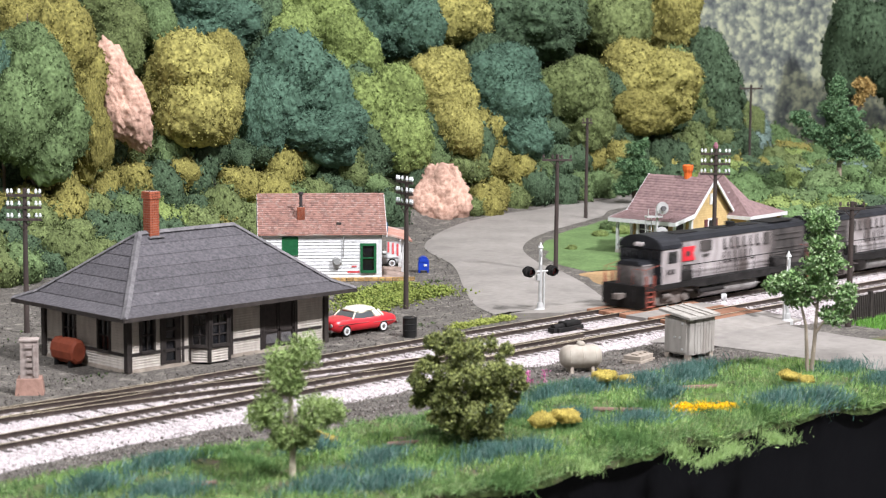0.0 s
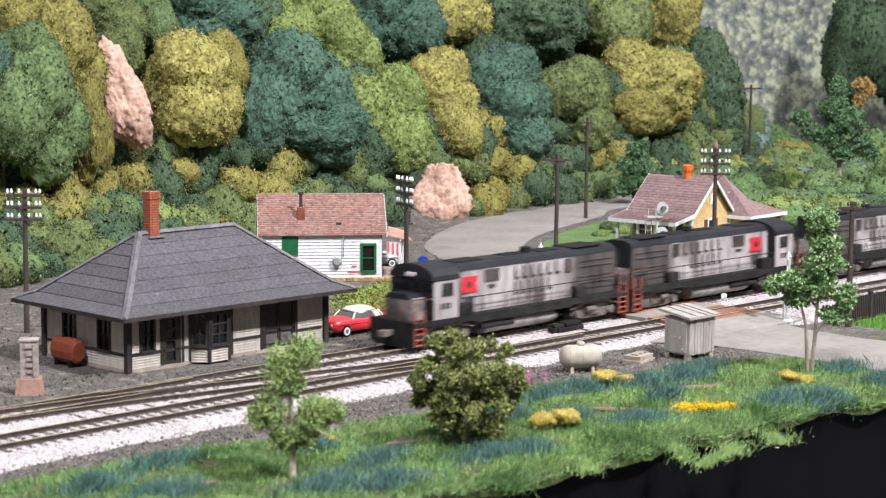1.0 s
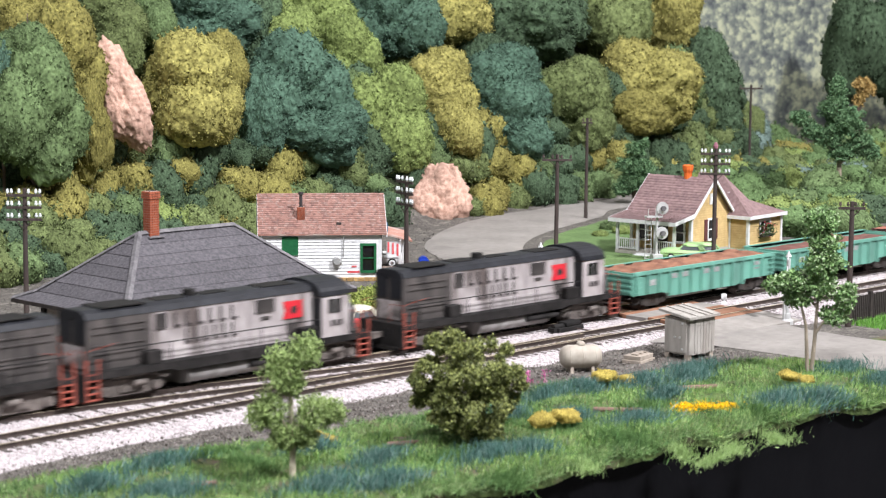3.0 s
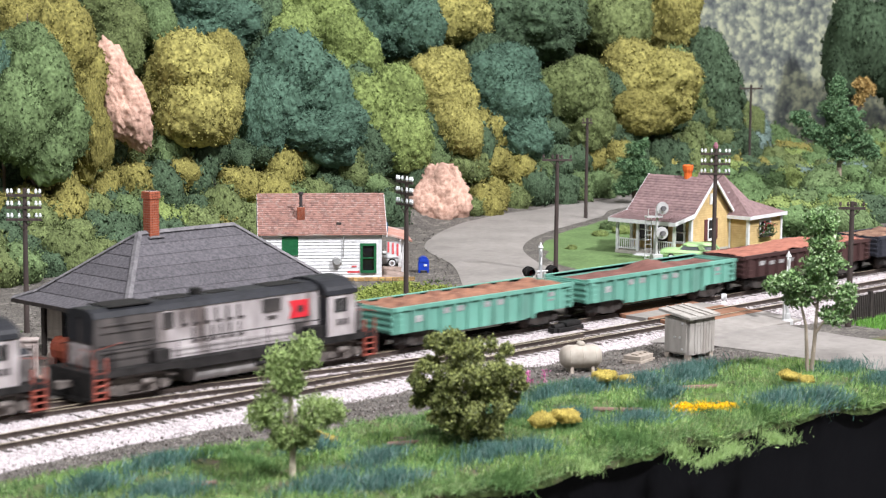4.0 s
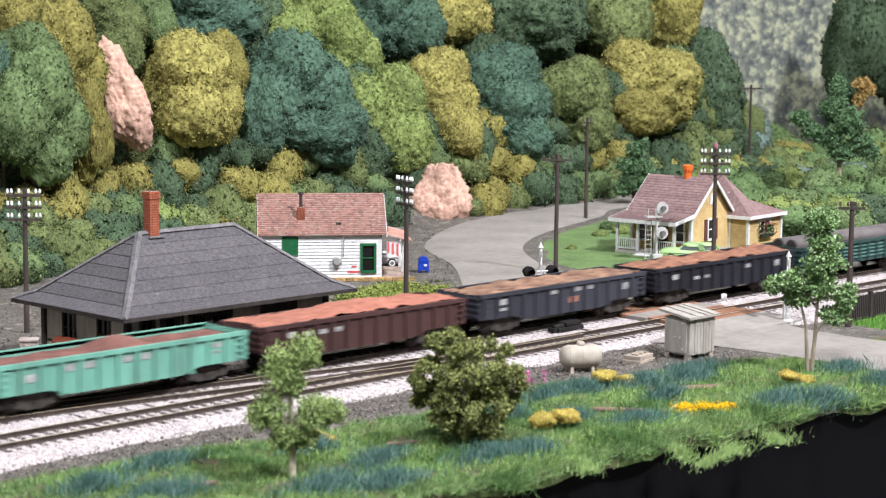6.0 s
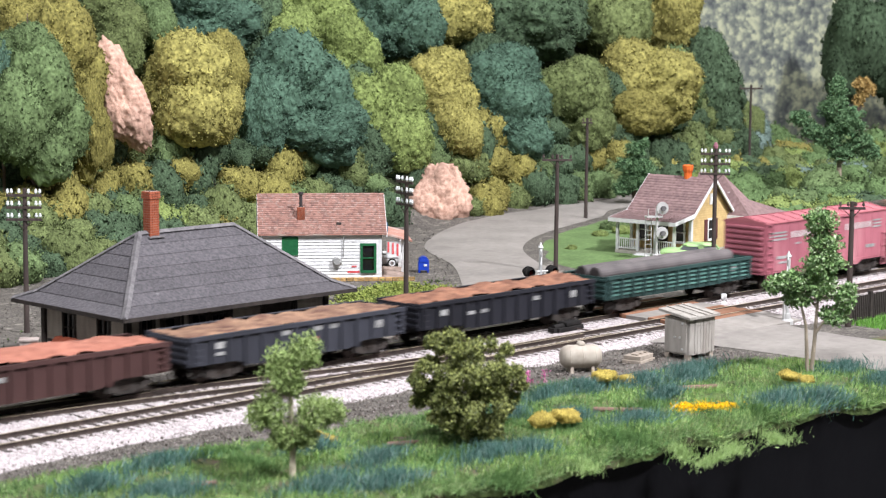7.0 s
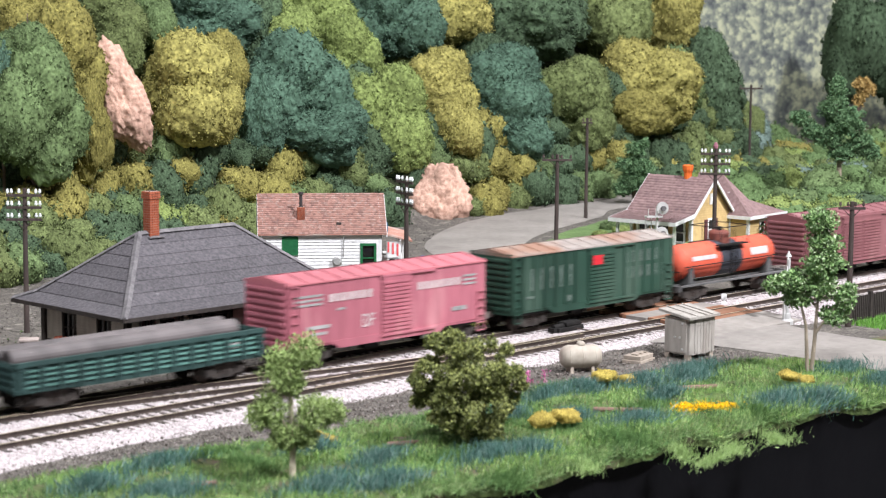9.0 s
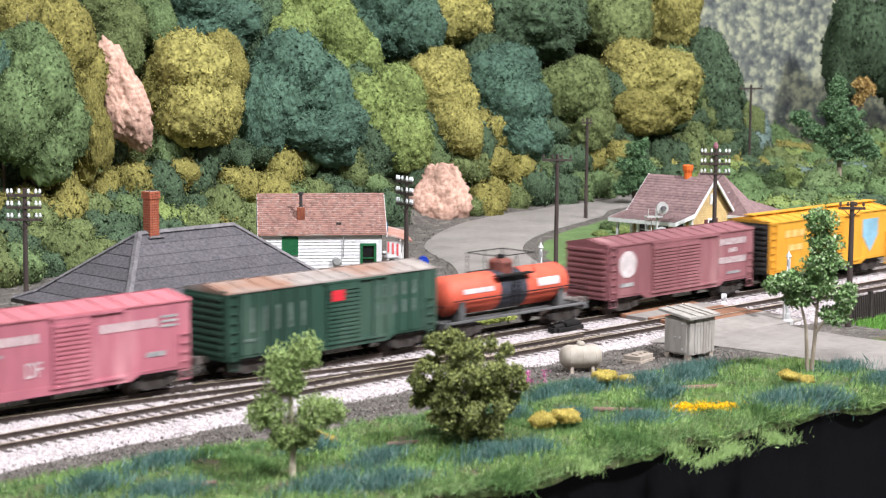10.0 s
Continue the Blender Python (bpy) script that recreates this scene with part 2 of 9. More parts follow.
def bank():
    """The grassy foreground strip, which rolls over the layout's front edge."""
    xs, n = spaced(-60, 190, 0.55), 40
    verts, faces = [], []
    for i, x in enumerate(xs):
        e = edge_line(x)
        for j in range(n + 1):
            k = j / n
            y = -8.6 + (e + 8.6) * min(1, k / 0.9)
            z = ground_height(x, max(y, -21)) + (0.03 if y < -9.5 else -0.02)
            if k > 0.8:
                u = (k - 0.8) / 0.2
                z -= 0.75 * u ** 2.2 + 0.15 * noise.noise((x * 0.8, k * 9, 2)) * u
            verts.append((x, y, z))
    for i in range(len(xs) - 1):
        for j in range(n):
            a = i * (n + 1) + j
            faces.append((a, a + 1, a + n + 2, a + n + 1))
    me = finish(mesh_np("grass_bank", verts, faces), "grass_bank", [M_GRASS, M_SOIL], True)
    for p in me.polygons:
        c = p.center / S
        p.material_index = 1 if cinder_patch(c.x, c.y) or c.y > np.interp(c.x, [-18, -14, -10, -6, 5, 14], [-9.1, -9.3, -10.3, -10.8, -10.7, -11.4]) + 0.3 * math.sin(c.x) else 0
    ob = new("grass_bank", me)
    tagged(ob, "rolling green static-grass bank along the front edge", "grass bank", kind="structure")


bank()


def fascia():
    bm = B()
    xs = spaced(-62, 192, 4)
    top, low, back = [], [], []
    for x in xs:
        top.append(bm.verts.new((x, edge_line(x) + 0.45, -0.5)))
        low.append(bm.verts.new((x, edge_line(x) + 0.25, -95)))
        back.append(bm.verts.new((x, edge_line(x) + 1.4, -0.5)))
    for i in range(len(xs) - 1):
        bm.faces.new((top[i], low[i], low[i + 1], top[i + 1]))
        bm.faces.new((back[i], top[i], top[i + 1], back[i + 1]))
    single("fascia", bm, M_BLACK, "smooth black painted board below the layout edge", "fascia", kind="structure")


fascia()


def backdrop():
    """A printed backdrop: a blurred distant wood, flat on the board behind the layout."""
    m = bpy.data.materials.new("printed_forest_backdrop")
    m.use_nodes = True
    nt = m.node_tree
    n, l = nt.nodes, nt.links
    b = n["Principled BSDF"]
    b.inputs["Roughness"].default_value = 0.9
    tc = n.new("ShaderNodeTexCoord")
    mp = n.new("ShaderNodeMapping")
    mp.inputs["Scale"].default_value = (0.85, 1, 1.25)
    l.new(tc.outputs["Object"], mp.inputs["Vector"])
    vor = n.new("ShaderNodeTexVoronoi")
    vor.inputs["Scale"].default_value = 87 * 0.62
    no = n.new("ShaderNodeTexNoise")
    no.inputs["Scale"].default_value, no.inputs["Detail"].default_value = 87 * 1.1, 9
    no2 = n.new("ShaderNodeTexNoise")
    no2.inputs["Scale"].default_value, no2.inputs["Detail"].default_value = 87 * 0.10, 3
    for t in (no, no2):
        l.new(mp.outputs["Vector"], t.inputs["Vector"])
    add = n.new("ShaderNodeVectorMath")
    add.operation = "MULTIPLY_ADD"
    add.inputs[1].default_value = (0.03, 0.03, 0.03)
    l.new(no.outputs["Color"], add.inputs[0])
    l.new(mp.outputs["Vector"], add.inputs[2])
    l.new(add.outputs["Vector"], vor.inputs["Vector"])
    mu = n.new("ShaderNodeMath")
    mu.operation = "MULTIPLY_ADD"
    mu.inputs[1].default_value = -0.75
    l.new(vor.outputs["Distance"], mu.inputs[0])
    l.new(no.outputs["Fac"], mu.inputs[2])
    ad2 = n.new("ShaderNodeMath")
    ad2.operation = "MULTIPLY_ADD"
    ad2.inputs[1].default_value = 0.9
    l.new(no2.outputs["Fac"], ad2.inputs[0])
    l.new(mu.outputs["Value"], ad2.inputs[2])
    rp = n.new("ShaderNodeValToRGB")
    e = rp.color_ramp.elements
    e[0].position, e[0].color = 0.22, (0.065, 0.075, 0.08, 1)
    e[1].position, e[1].color = 0.86, (0.42, 0.43, 0.29, 1)
    for pos, c in ((0.40, (0.12, 0.134, 0.126, 1)), (0.58, (0.19, 0.21, 0.17, 1)), (0.72, (0.31, 0.33, 0.24, 1))):
        el = e.new(pos)
        el.color = c
    l.new(ad2.outputs["Value"], rp.inputs["Fac"])
    l.new(rp.outputs["Color"], b.inputs["Base Color"])
    bm = B()
    box(bm, -60, 79, -2, 195, 80, 70)
    single("backdrop", bm, m, "printed backdrop of a hazy grey-green distant wood", "backdrop", kind="structure")
    bm = B()
    box(bm, 190, -30, -2, 191, 79, 70)
    single("backdrop", bm, m, "printed backdrop of a hazy grey-green distant wood", "backdrop", kind="structure")


backdrop()


# ---- road ----
def ribbon(name, left, right, z, material, label, category, n=60, t=0.1):
    """A strip between two smooth curves through a few points each."""
    def curve(pts):
        pts = [Vector(q) for q in pts]
        pts = [pts[0] * 2 - pts[1]] + pts + [pts[-1] * 2 - pts[-2]]
        out = []
        for i in range(1, len(pts) - 2):
            for k in range(n // (len(pts) - 3)):
                u = k / (n // (len(pts) - 3))
                a, b, c, d = pts[i - 1:i + 3]
                out.append(0.5 * (2 * b + (c - a) * u + (2 * a - 5 * b + 4 * c - d) * u * u + (3 * b - a - 3 * c + d) * u ** 3))
        return out + [pts[-2]]
    a, b = curve(left), curve(right)
    m = 9
    verts, faces = [], []
    for p, q in zip(a, b):
        for k in range(m):
            r = p + (q - p) * k / (m - 1)
            crown = 0.05 * (1 - abs(2 * k / (m - 1) - 1))
            low = t if k in (0, m - 1) else 0
            verts.append((r.x, r.y, z + crown - low))
    for i in range(len(a) - 1):
        for k in range(m - 1):
            j = i * m + k
            faces.append((j, j + 1, j + m + 1, j + m))
    ob = new(name, finish(mesh_np(name, verts, faces), name, material, True))
    return tagged(ob, label, category, kind="structure")


ribbon("road", [(20.0, 5.2), (22.0, 8.6), (26.6, 13.9), (33.0, 21.0), (39.3, 29.9), (51.6, 38.0), (66.5, 43.4), (78.8, 45.1), (100, 44.0)],
       [(26.8, 2.2), (32.0, 8.6), (35.5, 13.5), (38.2, 18.2), (43.3, 24.2), (50.5, 28.8), (62.5, 33.4), (71.0, 36.8), (98, 36.0)], 0.13, M_ROAD,
       "worn grey country road curving towards the woods", "road", n=96)
ribbon("road", [(19.0, -6.2), (20.4, -8.6), (20.9, -13.0), (20.8, -17.5), (20.4, -23.5)], [(29.6, -6.2), (28.3, -9.2), (27.9, -12.3), (28.0, -14.8), (28.5, -24.0)], 0.16, M_ROAD,
       "pale grey road leading away from the level crossing", "road", n=48)


# ---- tracks ----
RT = 0.45


def rail_mesh(bm, y, x0, x1, z=RT, bend=None):
    pts = [(-0.055, z - 0.2), (0.055, z - 0.2), (0.03, z - 0.16), (0.025, z - 0.06), (0.052, z - 0.05), (0.052, z), (-0.052, z), (-0.052, z - 0.05), (-0.025, z - 0.06), (-0.03, z - 0.16)]
    n = max(1, int((x1 - x0) / 3)) if bend else 1
    rings = []
    for i in range(n + 1):
        x = x0 + (x1 - x0) * i / n
        yy = y + (bend(x) if bend else 0)
        rings.append([bm.verts.new((x, yy + a, b)) for a, b in pts])
    for a, b in zip(rings, rings[1:]):
        for i in range(len(pts)):
            j = (i + 1) % len(pts)
            f = bm.faces.new((a[i], a[j], b[j], b[i]))
            f.material_index = 1 if i == 5 else 0
    bm.faces.new(rings[0])
    bm.faces.new(rings[-1][::-1])
    return bm


TIE = B()
box(TIE, -0.13, -1.32, 0.03, 0.13, 1.32, 0.25, bev=0.02)
TIE = finish(TIE, "tie", M_TIE)
LONGTIE = B()
box(LONGTIE, -0.13, -3.5, 0.03, 0.13, 1.4, 0.245)
LONGTIE = finish(LONGTIE, "tie", M_TIE)
rng = random.Random(5)


def track(yc, label, x0=-40.0, x1=120.0):
    tr = thing("railway_track", 0, yc, 0, 0, label, "track", group="railway tracks", kind="")
    for o in (-0.7175, 0.7175):
        part("rail", rail_mesh(B(), o + math.copysign(0.04, o), x0, x1), [M_RAIL, M_RAILTOP], tr)
    x = -27.0
    while x < 62:
        if not 24.2 < x < 30.2:
            shared("tie", TIE, tr, x + rng.uniform(-0.04, 0.04), rng.uniform(-0.06, 0.06), rng.uniform(-0.015, 0.01), rng.uniform(-1, 1))
        x += 0.56
    rest = B()
    x = 62.0
    while x < x1:
        box(rest, x - 0.13, -1.3, 0.03, x + 0.13, 1.3, 0.25)
        x += 0.56
    tagged(part("ties", rest, M_TIE, tr), kind="stuff")
    return tr


YB = -4.234
main_track = track(0.0, "main track with brown rails on dark wooden ties")
side_track = track(YB, "second track with worn rails on dark wooden ties")


def crossover():
    """The rails of the crossover between the two tracks, the spur that leaves at the depot, and their frogs."""
    tr = thing("track_crossover", 0, 0, 0, 0, "crossover rails and frogs joining the two tracks", "track switch")
    x0, x1 = -19.0, 13.5

    def sweep(x):
        u = min(1, max(0, (x - x0) / (x1 - x0)))
        return YB * (3 * u * u - 2 * u ** 3)
    for o in (-0.757, 0.757):
        part("rail", rail_mesh(B(), o, x0, x1, RT - 0.006, sweep), [M_RAIL, M_RAILTOP], tr)
    for x, y in ((-6.8, -0.75), (0.6, -3.47)):
        bm = B()
        prism(bm, [(-1.6, 0.26), (1.2, 0.26), (1.2, RT + 0.004), (-1.6, RT + 0.004)], -0.13, 0.13)
        part("frog", bm, M_RAIL, tr, "bare metal frog", at=pose(x * S, y * S, 0, 0, 0, -6))
    for y, a, b in ((0.55, -9.5, -4.5), (-0.55, 3.0, 8.0), (YB + 0.55, -4.0, 1.0), (YB - 0.55, -2.0, 3.0), (YB + 0.5, 10, 17), (YB - 0.5, 11, 18)):
        part("guard_rail", rail_mesh(B(), y, a, b, RT - 0.01), [M_RAIL, M_RAILTOP], tr)
    for i in range(22):
        x = -12.7 + i * 1.12 + 0.28
        shared("tie", LONGTIE, tr, x, 0.2 if x < -4 else -2.2 + 0.2, -0.012, rng.uniform(-1, 1))


crossover()


def ballast_height(x, y):
    e = -6.85 + 0.012 * min(24, max(-26, x)) - 0.05 * max(0.0, -14 - x) + 0.35 * noise.noise((x * 0.45, 0, 1.5))
    e -= 1.9 * min(1.0, max(0.0, (x - 28.0) / 1.5))
    b = 2.3 + 0.35 * noise.noise((x * 0.5, 4, 1.5)) - (0.6 if x < 5 else 0)
    d = min(y - e, b - y)
    h = 0.225 * max(0, min(1, d / 1.1)) - (0.07 if d < 0 else 0)
    return h + 0.02 * noise.noise((x * 3, y * 3, 0))


sheet("ballast", spaced(-45, 120, 0.3), spaced(-10.5, 3.0, 0.25), ballast_height, M_BALLAST, "pale pinkish-grey granite ballast bed under the tracks", "ballast")


def scatter_stones():
    """Loose ballast stones, one joined heap of stuff."""
    r = np.random.RandomState(3)
    n = 66000
    xy = np.stack([r.uniform(-24, 60, n) , r.uniform(-10, 2.6, n)], 1)
    hs = np.array([ballast_height(a, b) for a, b in xy])
    keep = hs > 0.02
    for yc in (0, YB):
        near = np.abs(xy[:, 1] - yc) < 0.62
        keep &= ~(near & (r.rand(n) < 0.25))
        keep &= ~(np.abs(np.abs(xy[:, 1] - yc) - 0.757) < 0.09)
    keep &= ~((xy[:, 0] > 22.5) & (xy[:, 0] < np.where(xy[:, 1] > -6.3, 30.2, 28.8)))
    xy, hs = xy[keep], hs[keep]
    n = len(xy)
    base = np.array([(1, 0, 0), (-0.4, 0.9, 0), (-0.5, -0.8, 0.1), (0.1, 0.05, 0.9), (0, 0.1, -0.6)])
    tri = np.array([(0, 1, 3), (1, 2, 3), (2, 0, 3), (1, 0, 4), (2, 1, 4), (0, 2, 4)])
    size = r.uniform(0.032, 0.062, (n, 1, 1))
    a = r.uniform(0, 6.28, n)
    jit = base[None] * (1 + r.uniform(-0.35, 0.35, (n, 5, 3)))
    c, s = np.cos(a)[:, None], np.sin(a)[:, None]
    v = np.stack([jit[..., 0] * c - jit[..., 1] * s, jit[..., 0] * s + jit[..., 1] * c, jit[..., 2]], -1) * size
    v += np.concatenate([xy, hs[:, None]], 1)[:, None]
    f = tri[None] + (np.arange(n) * 5)[:, None, None]
    ob = new("ballast_stones", finish(mesh_np("ballast_stones", v.reshape(-1, 3), f.reshape(-1, 3)), "ballast_stones", M_STONE_ISLAND))
    tagged(ob, "loose pale pinkish-grey ballast stones", "ballast", kind="stuff")


def island_mat(name, cols, rough=0.9):
    m = bpy.data.materials.new(name)
    m.use_nodes = True
    n, l = m.node_tree.nodes, m.node_tree.links
    g, rp = n.new("ShaderNodeNewGeometry"), n.new("ShaderNodeValToRGB")
    e = rp.color_ramp.elements
    e[0].position, e[0].color = 0.0, (*cols[0], 1)
    e[1].position, e[1].color = 1.0, (*cols[-1], 1)
    for i, c in enumerate(cols[1:-1]):
        e.new((i + 1) / (len(cols) - 1)).color = (*c, 1)
    l.new(g.outputs["Random Per Island"], rp.inputs["Fac"])
    b = n["Principled BSDF"]
    l.new(rp.outputs["Color"], b.inputs["Base Color"])
    b.inputs["Roughness"].default_value, b.inputs["Specular IOR Level"].default_value = rough, 0.2
    return m


M_STONE_ISLAND = island_mat("ballast_stones", [(0.25, 0.22, 0.22), (0.46, 0.415, 0.415), (0.60, 0.55, 0.555), (0.38, 0.335, 0.33), (0.72, 0.675, 0.68)])
scatter_stones()


def crossing():
    """The level crossing: planks by the rails and a grey deck between."""
    cr = thing("level_crossing", 0, 0, 0, 0, "grey level crossing deck with orange-brown timber planks beside the rails", "level crossing")
    deck = mat("crossing_deck", (0.275, 0.253, 0.23), (0.225, 0.205, 0.186), 0.85, grain=2.4, bump=0.12, big=0.2)
    plank = mat("orange_brown_plank", (0.33, 0.165, 0.10), (0.23, 0.11, 0.065), 0.85, grain=3, bump=0.3, spread=0.2, streak=(0.2, 1, 1))
    for y0, y1 in ((YB + 1.45, -1.45), (-8.0, YB - 1.45), (1.45, 4.2)):
        bm = B()
        slab(bm, [(23.2, y0, 0.42), (29.8, y0, 0.42), (29.8, y1, 0.42), (23.2, y1, 0.42)] if y1 < 1.5 else [(21.5, y0, 0.42), (28.6, y0, 0.42), (27.2, y1, 0.2), (20.2, y1, 0.2)], 0.4)
        if y1 < -5:
            bm.free()
            bm = B()
            slab(bm, [(19.3, y0, 0.19), (30.0, y0, 0.19), (29.8, y1, 0.42), (22.6, y1, 0.42)], 0.2)
        part("deck", bm, deck, cr)
    me = B()
    box(me, 0, 0, 0.2, 6.4, 0.27, 0.44, bev=0.02)
    me = finish(me, "plank", plank)
    for yc in (0, YB):
        for y in (-1.42, -1.12, -0.58, -0.28, 0.02, 0.32, 0.86, 1.15):
            shared("plank", me, cr, 23.3 + rng.uniform(-0.1, 0.1), yc + y, rng.uniform(-0.01, 0.01))


crossing()


# ---- train ----
M_CARBLACK = mat("grimy_black_metal", (0.009, 0.0088, 0.0088), (0.02, 0.018, 0.017), 0.75, grain=2, bump=0.1, big=0.3, spec=0.18)
M_TRUCK = mat("dusty_truck_casting", (0.19, 0.162, 0.146), (0.08, 0.068, 0.061), 0.85, grain=3, bump=0.3)
M_TRUCKDARK = mat("grimy_truck_casting", (0.06, 0.051, 0.046), (0.025, 0.022, 0.02), 0.85, grain=3, bump=0.3)
M_LOCOWHITE = mat("grimy_white_loco_paint", (0.50, 0.455, 0.45), (0.30, 0.265, 0.26), 0.7, grain=1.9, bump=0.05, big=0.32, stain=(0.10, 0.08, 0.074), stain_at=0.59, streak=(1.6, 1, 0.35))
M_LOCOGREY = mat("sooty_grey_loco_paint", (0.09, 0.078, 0.073), (0.03, 0.027, 0.026), 0.8, grain=1.6, bump=0.05, big=0.4, streak=(1, 1, 0.4))
M_ROOFBLACK = mat("worn_black_roof", (0.022, 0.023, 0.028), (0.012, 0.0125, 0.015), 0.5, grain=2, bump=0.1, spec=0.25)
M_REDFLAG = mat("red_emblem", (0.72, 0.03, 0.045), (0.62, 0.025, 0.04), 0.6, grain=2, bump=0)
M_LETTER = mat("black_lettering", (0.03, 0.024, 0.024), (0.06, 0.05, 0.05), 0.7, grain=3, bump=0)
M_LETTERW = mat("white_lettering", (0.62, 0.56, 0.55), (0.44, 0.39, 0.385), 0.7, grain=3, bump=0)
M_NOSE = mat("dirty_nose_paint", (0.50, 0.45, 0.44), (0.17, 0.145, 0.135), 0.8, grain=1.8, bump=0.05, big=0.3, stain=(0.06, 0.052, 0.048), stain_at=0.58)
M_LETTERWORN = mat("worn_white_lettering", (0.40, 0.40, 0.39), (0.20, 0.20, 0.20), 0.7, grain=7, bump=0)
M_REDSTEP = mat("faded_red_steps", (0.30, 0.075, 0.05), (0.20, 0.05, 0.035), 0.8, grain=4, bump=0.1)


def truck(parent, x, wheelbase=1.7, heavy=False):
    """A two-axle truck: side frames and bolster, springs, and four wheels."""
    bm = B()
    hw, w = 1.05, wheelbase / 2
    for s in (-1, 1):
        prism(bm, [(-w - 0.45, 0.42), (-w - 0.45, 0.68), (-w + 0.2, 0.92), (w - 0.2, 0.92), (w + 0.45, 0.68), (w + 0.45, 0.42), (w - 0.1, 0.40), (w - 0.35, 0.18), (-w + 0.35, 0.18), (-w + 0.1, 0.40)],
              s * hw - 0.09, s * hw + 0.09)
        for a in (-w, w):
            box(bm, a - 0.2, s * (hw + 0.1) - 0.08, 0.3, a + 0.2, s * (hw + 0.1) + 0.08, 0.66, bev=0.03)
        if heavy:
            box(bm, -0.5, s * (hw + 0.1) - 0.08, 0.35, 0.5, s * (hw + 0.1) + 0.08, 0.62)
            prism(bm, [(-w - 0.6, 0.78), (-w + 0.5, 1.0), (w - 0.5, 1.0), (w + 0.6, 0.78), (w + 0.6, 0.9), (w - 0.45, 1.14), (-w + 0.45, 1.14), (-w - 0.6, 0.9)], s * (hw + 0.2) - 0.06, s * (hw + 0.2) + 0.06)
            for a in (-w, w):
                cyl(bm, (a, s * (hw + 0.15), 0.5), (a, s * (hw + 0.3), 0.5), 0.24, 0.2, 14)
            cyl(bm, (-0.75, s * (hw + 0.26), 0.72), (-0.1, s * (hw + 0.26), 0.72), 0.15, seg=10)
    box(bm, -0.25, -1.1, 0.45, 0.25, 1.1, 0.85)
    tk = part("truck", bm, M_TRUCK if heavy else M_TRUCKDARK, parent, "dusty cast truck frame", at=pose(x * S, 0, RT * S))
    for s in (-1, 1):
        sp = B()
        for o in (-0.14, 0.14):
            for k in range(4):
                cyl(sp, (o, s * hw * 1.03, 0.34 + k * 0.1), (o, s * hw * 1.03, 0.40 + k * 0.1), 0.11, seg=8)
        part("spring", sp, M_RAIL, tk)
    r = 0.50 if heavy else 0.42
    for a in (-w, w):
        wl = B()
        cyl(wl, (a, -0.72, r), (a, 0.72, r), 0.08, seg=8)
        for s in (-1, 1):
            cyl(wl, (a, s * 0.66, r), (a, s * 0.80, r), r + 0.005 if s < 0 else r, seg=24)
            cyl(wl, (a, s * 0.63, r), (a, s * 0.66, r), r + 0.03, seg=24)
        part("wheelset", wl, M_RAIL, tk)


def coupler(parent, x, d):
    bm = B()
    box(bm, min(x, x + d * 0.55), -0.14, RT + 0.72, max(x, x + d * 0.55), 0.14, RT + 1.0)
    box(bm, min(x + d * 0.4, x + d * 0.72), -0.22, RT + 0.68, max(x + d * 0.4, x + d * 0.72), 0.2, RT + 1.04, bev=0.04)
    part("coupler", bm, M_TRUCK, parent)


def ladder(bm, x, y, z0, z1, w=0.4, along="x", rung=0.38):
    n = int((z1 - z0) / rung)
    for i in range(n + 1):
        z = z0 + i * (z1 - z0) / max(1, n)
        if along == "x":
            box(bm, x - w / 2, y - 0.03, z - 0.02, x + w / 2, y + 0.03, z + 0.02)
        else:
            box(bm, x - 0.03, y - w / 2, z - 0.02, x + 0.03, y + w / 2, z + 0.02)
    if along == "x":
        for s in (-1, 1):
            box(bm, x + s * w / 2 - 0.02, y - 0.03, z0 - 0.05, x + s * w / 2 + 0.02, y + 0.03, z1 + 0.05)


M_TANK = mat("dusty_fuel_tank", (0.42, 0.40, 0.385), (0.24, 0.225, 0.215), 0.75, grain=2, bump=0.1, stain=(0.06, 0.055, 0.052), stain_at=0.66)
M_SILL = mat("dusty_black_sill", (0.03, 0.027, 0.026), (0.011, 0.010, 0.0095), 0.8, grain=2.2, bump=0.1, big=0.4, spec=0.18)


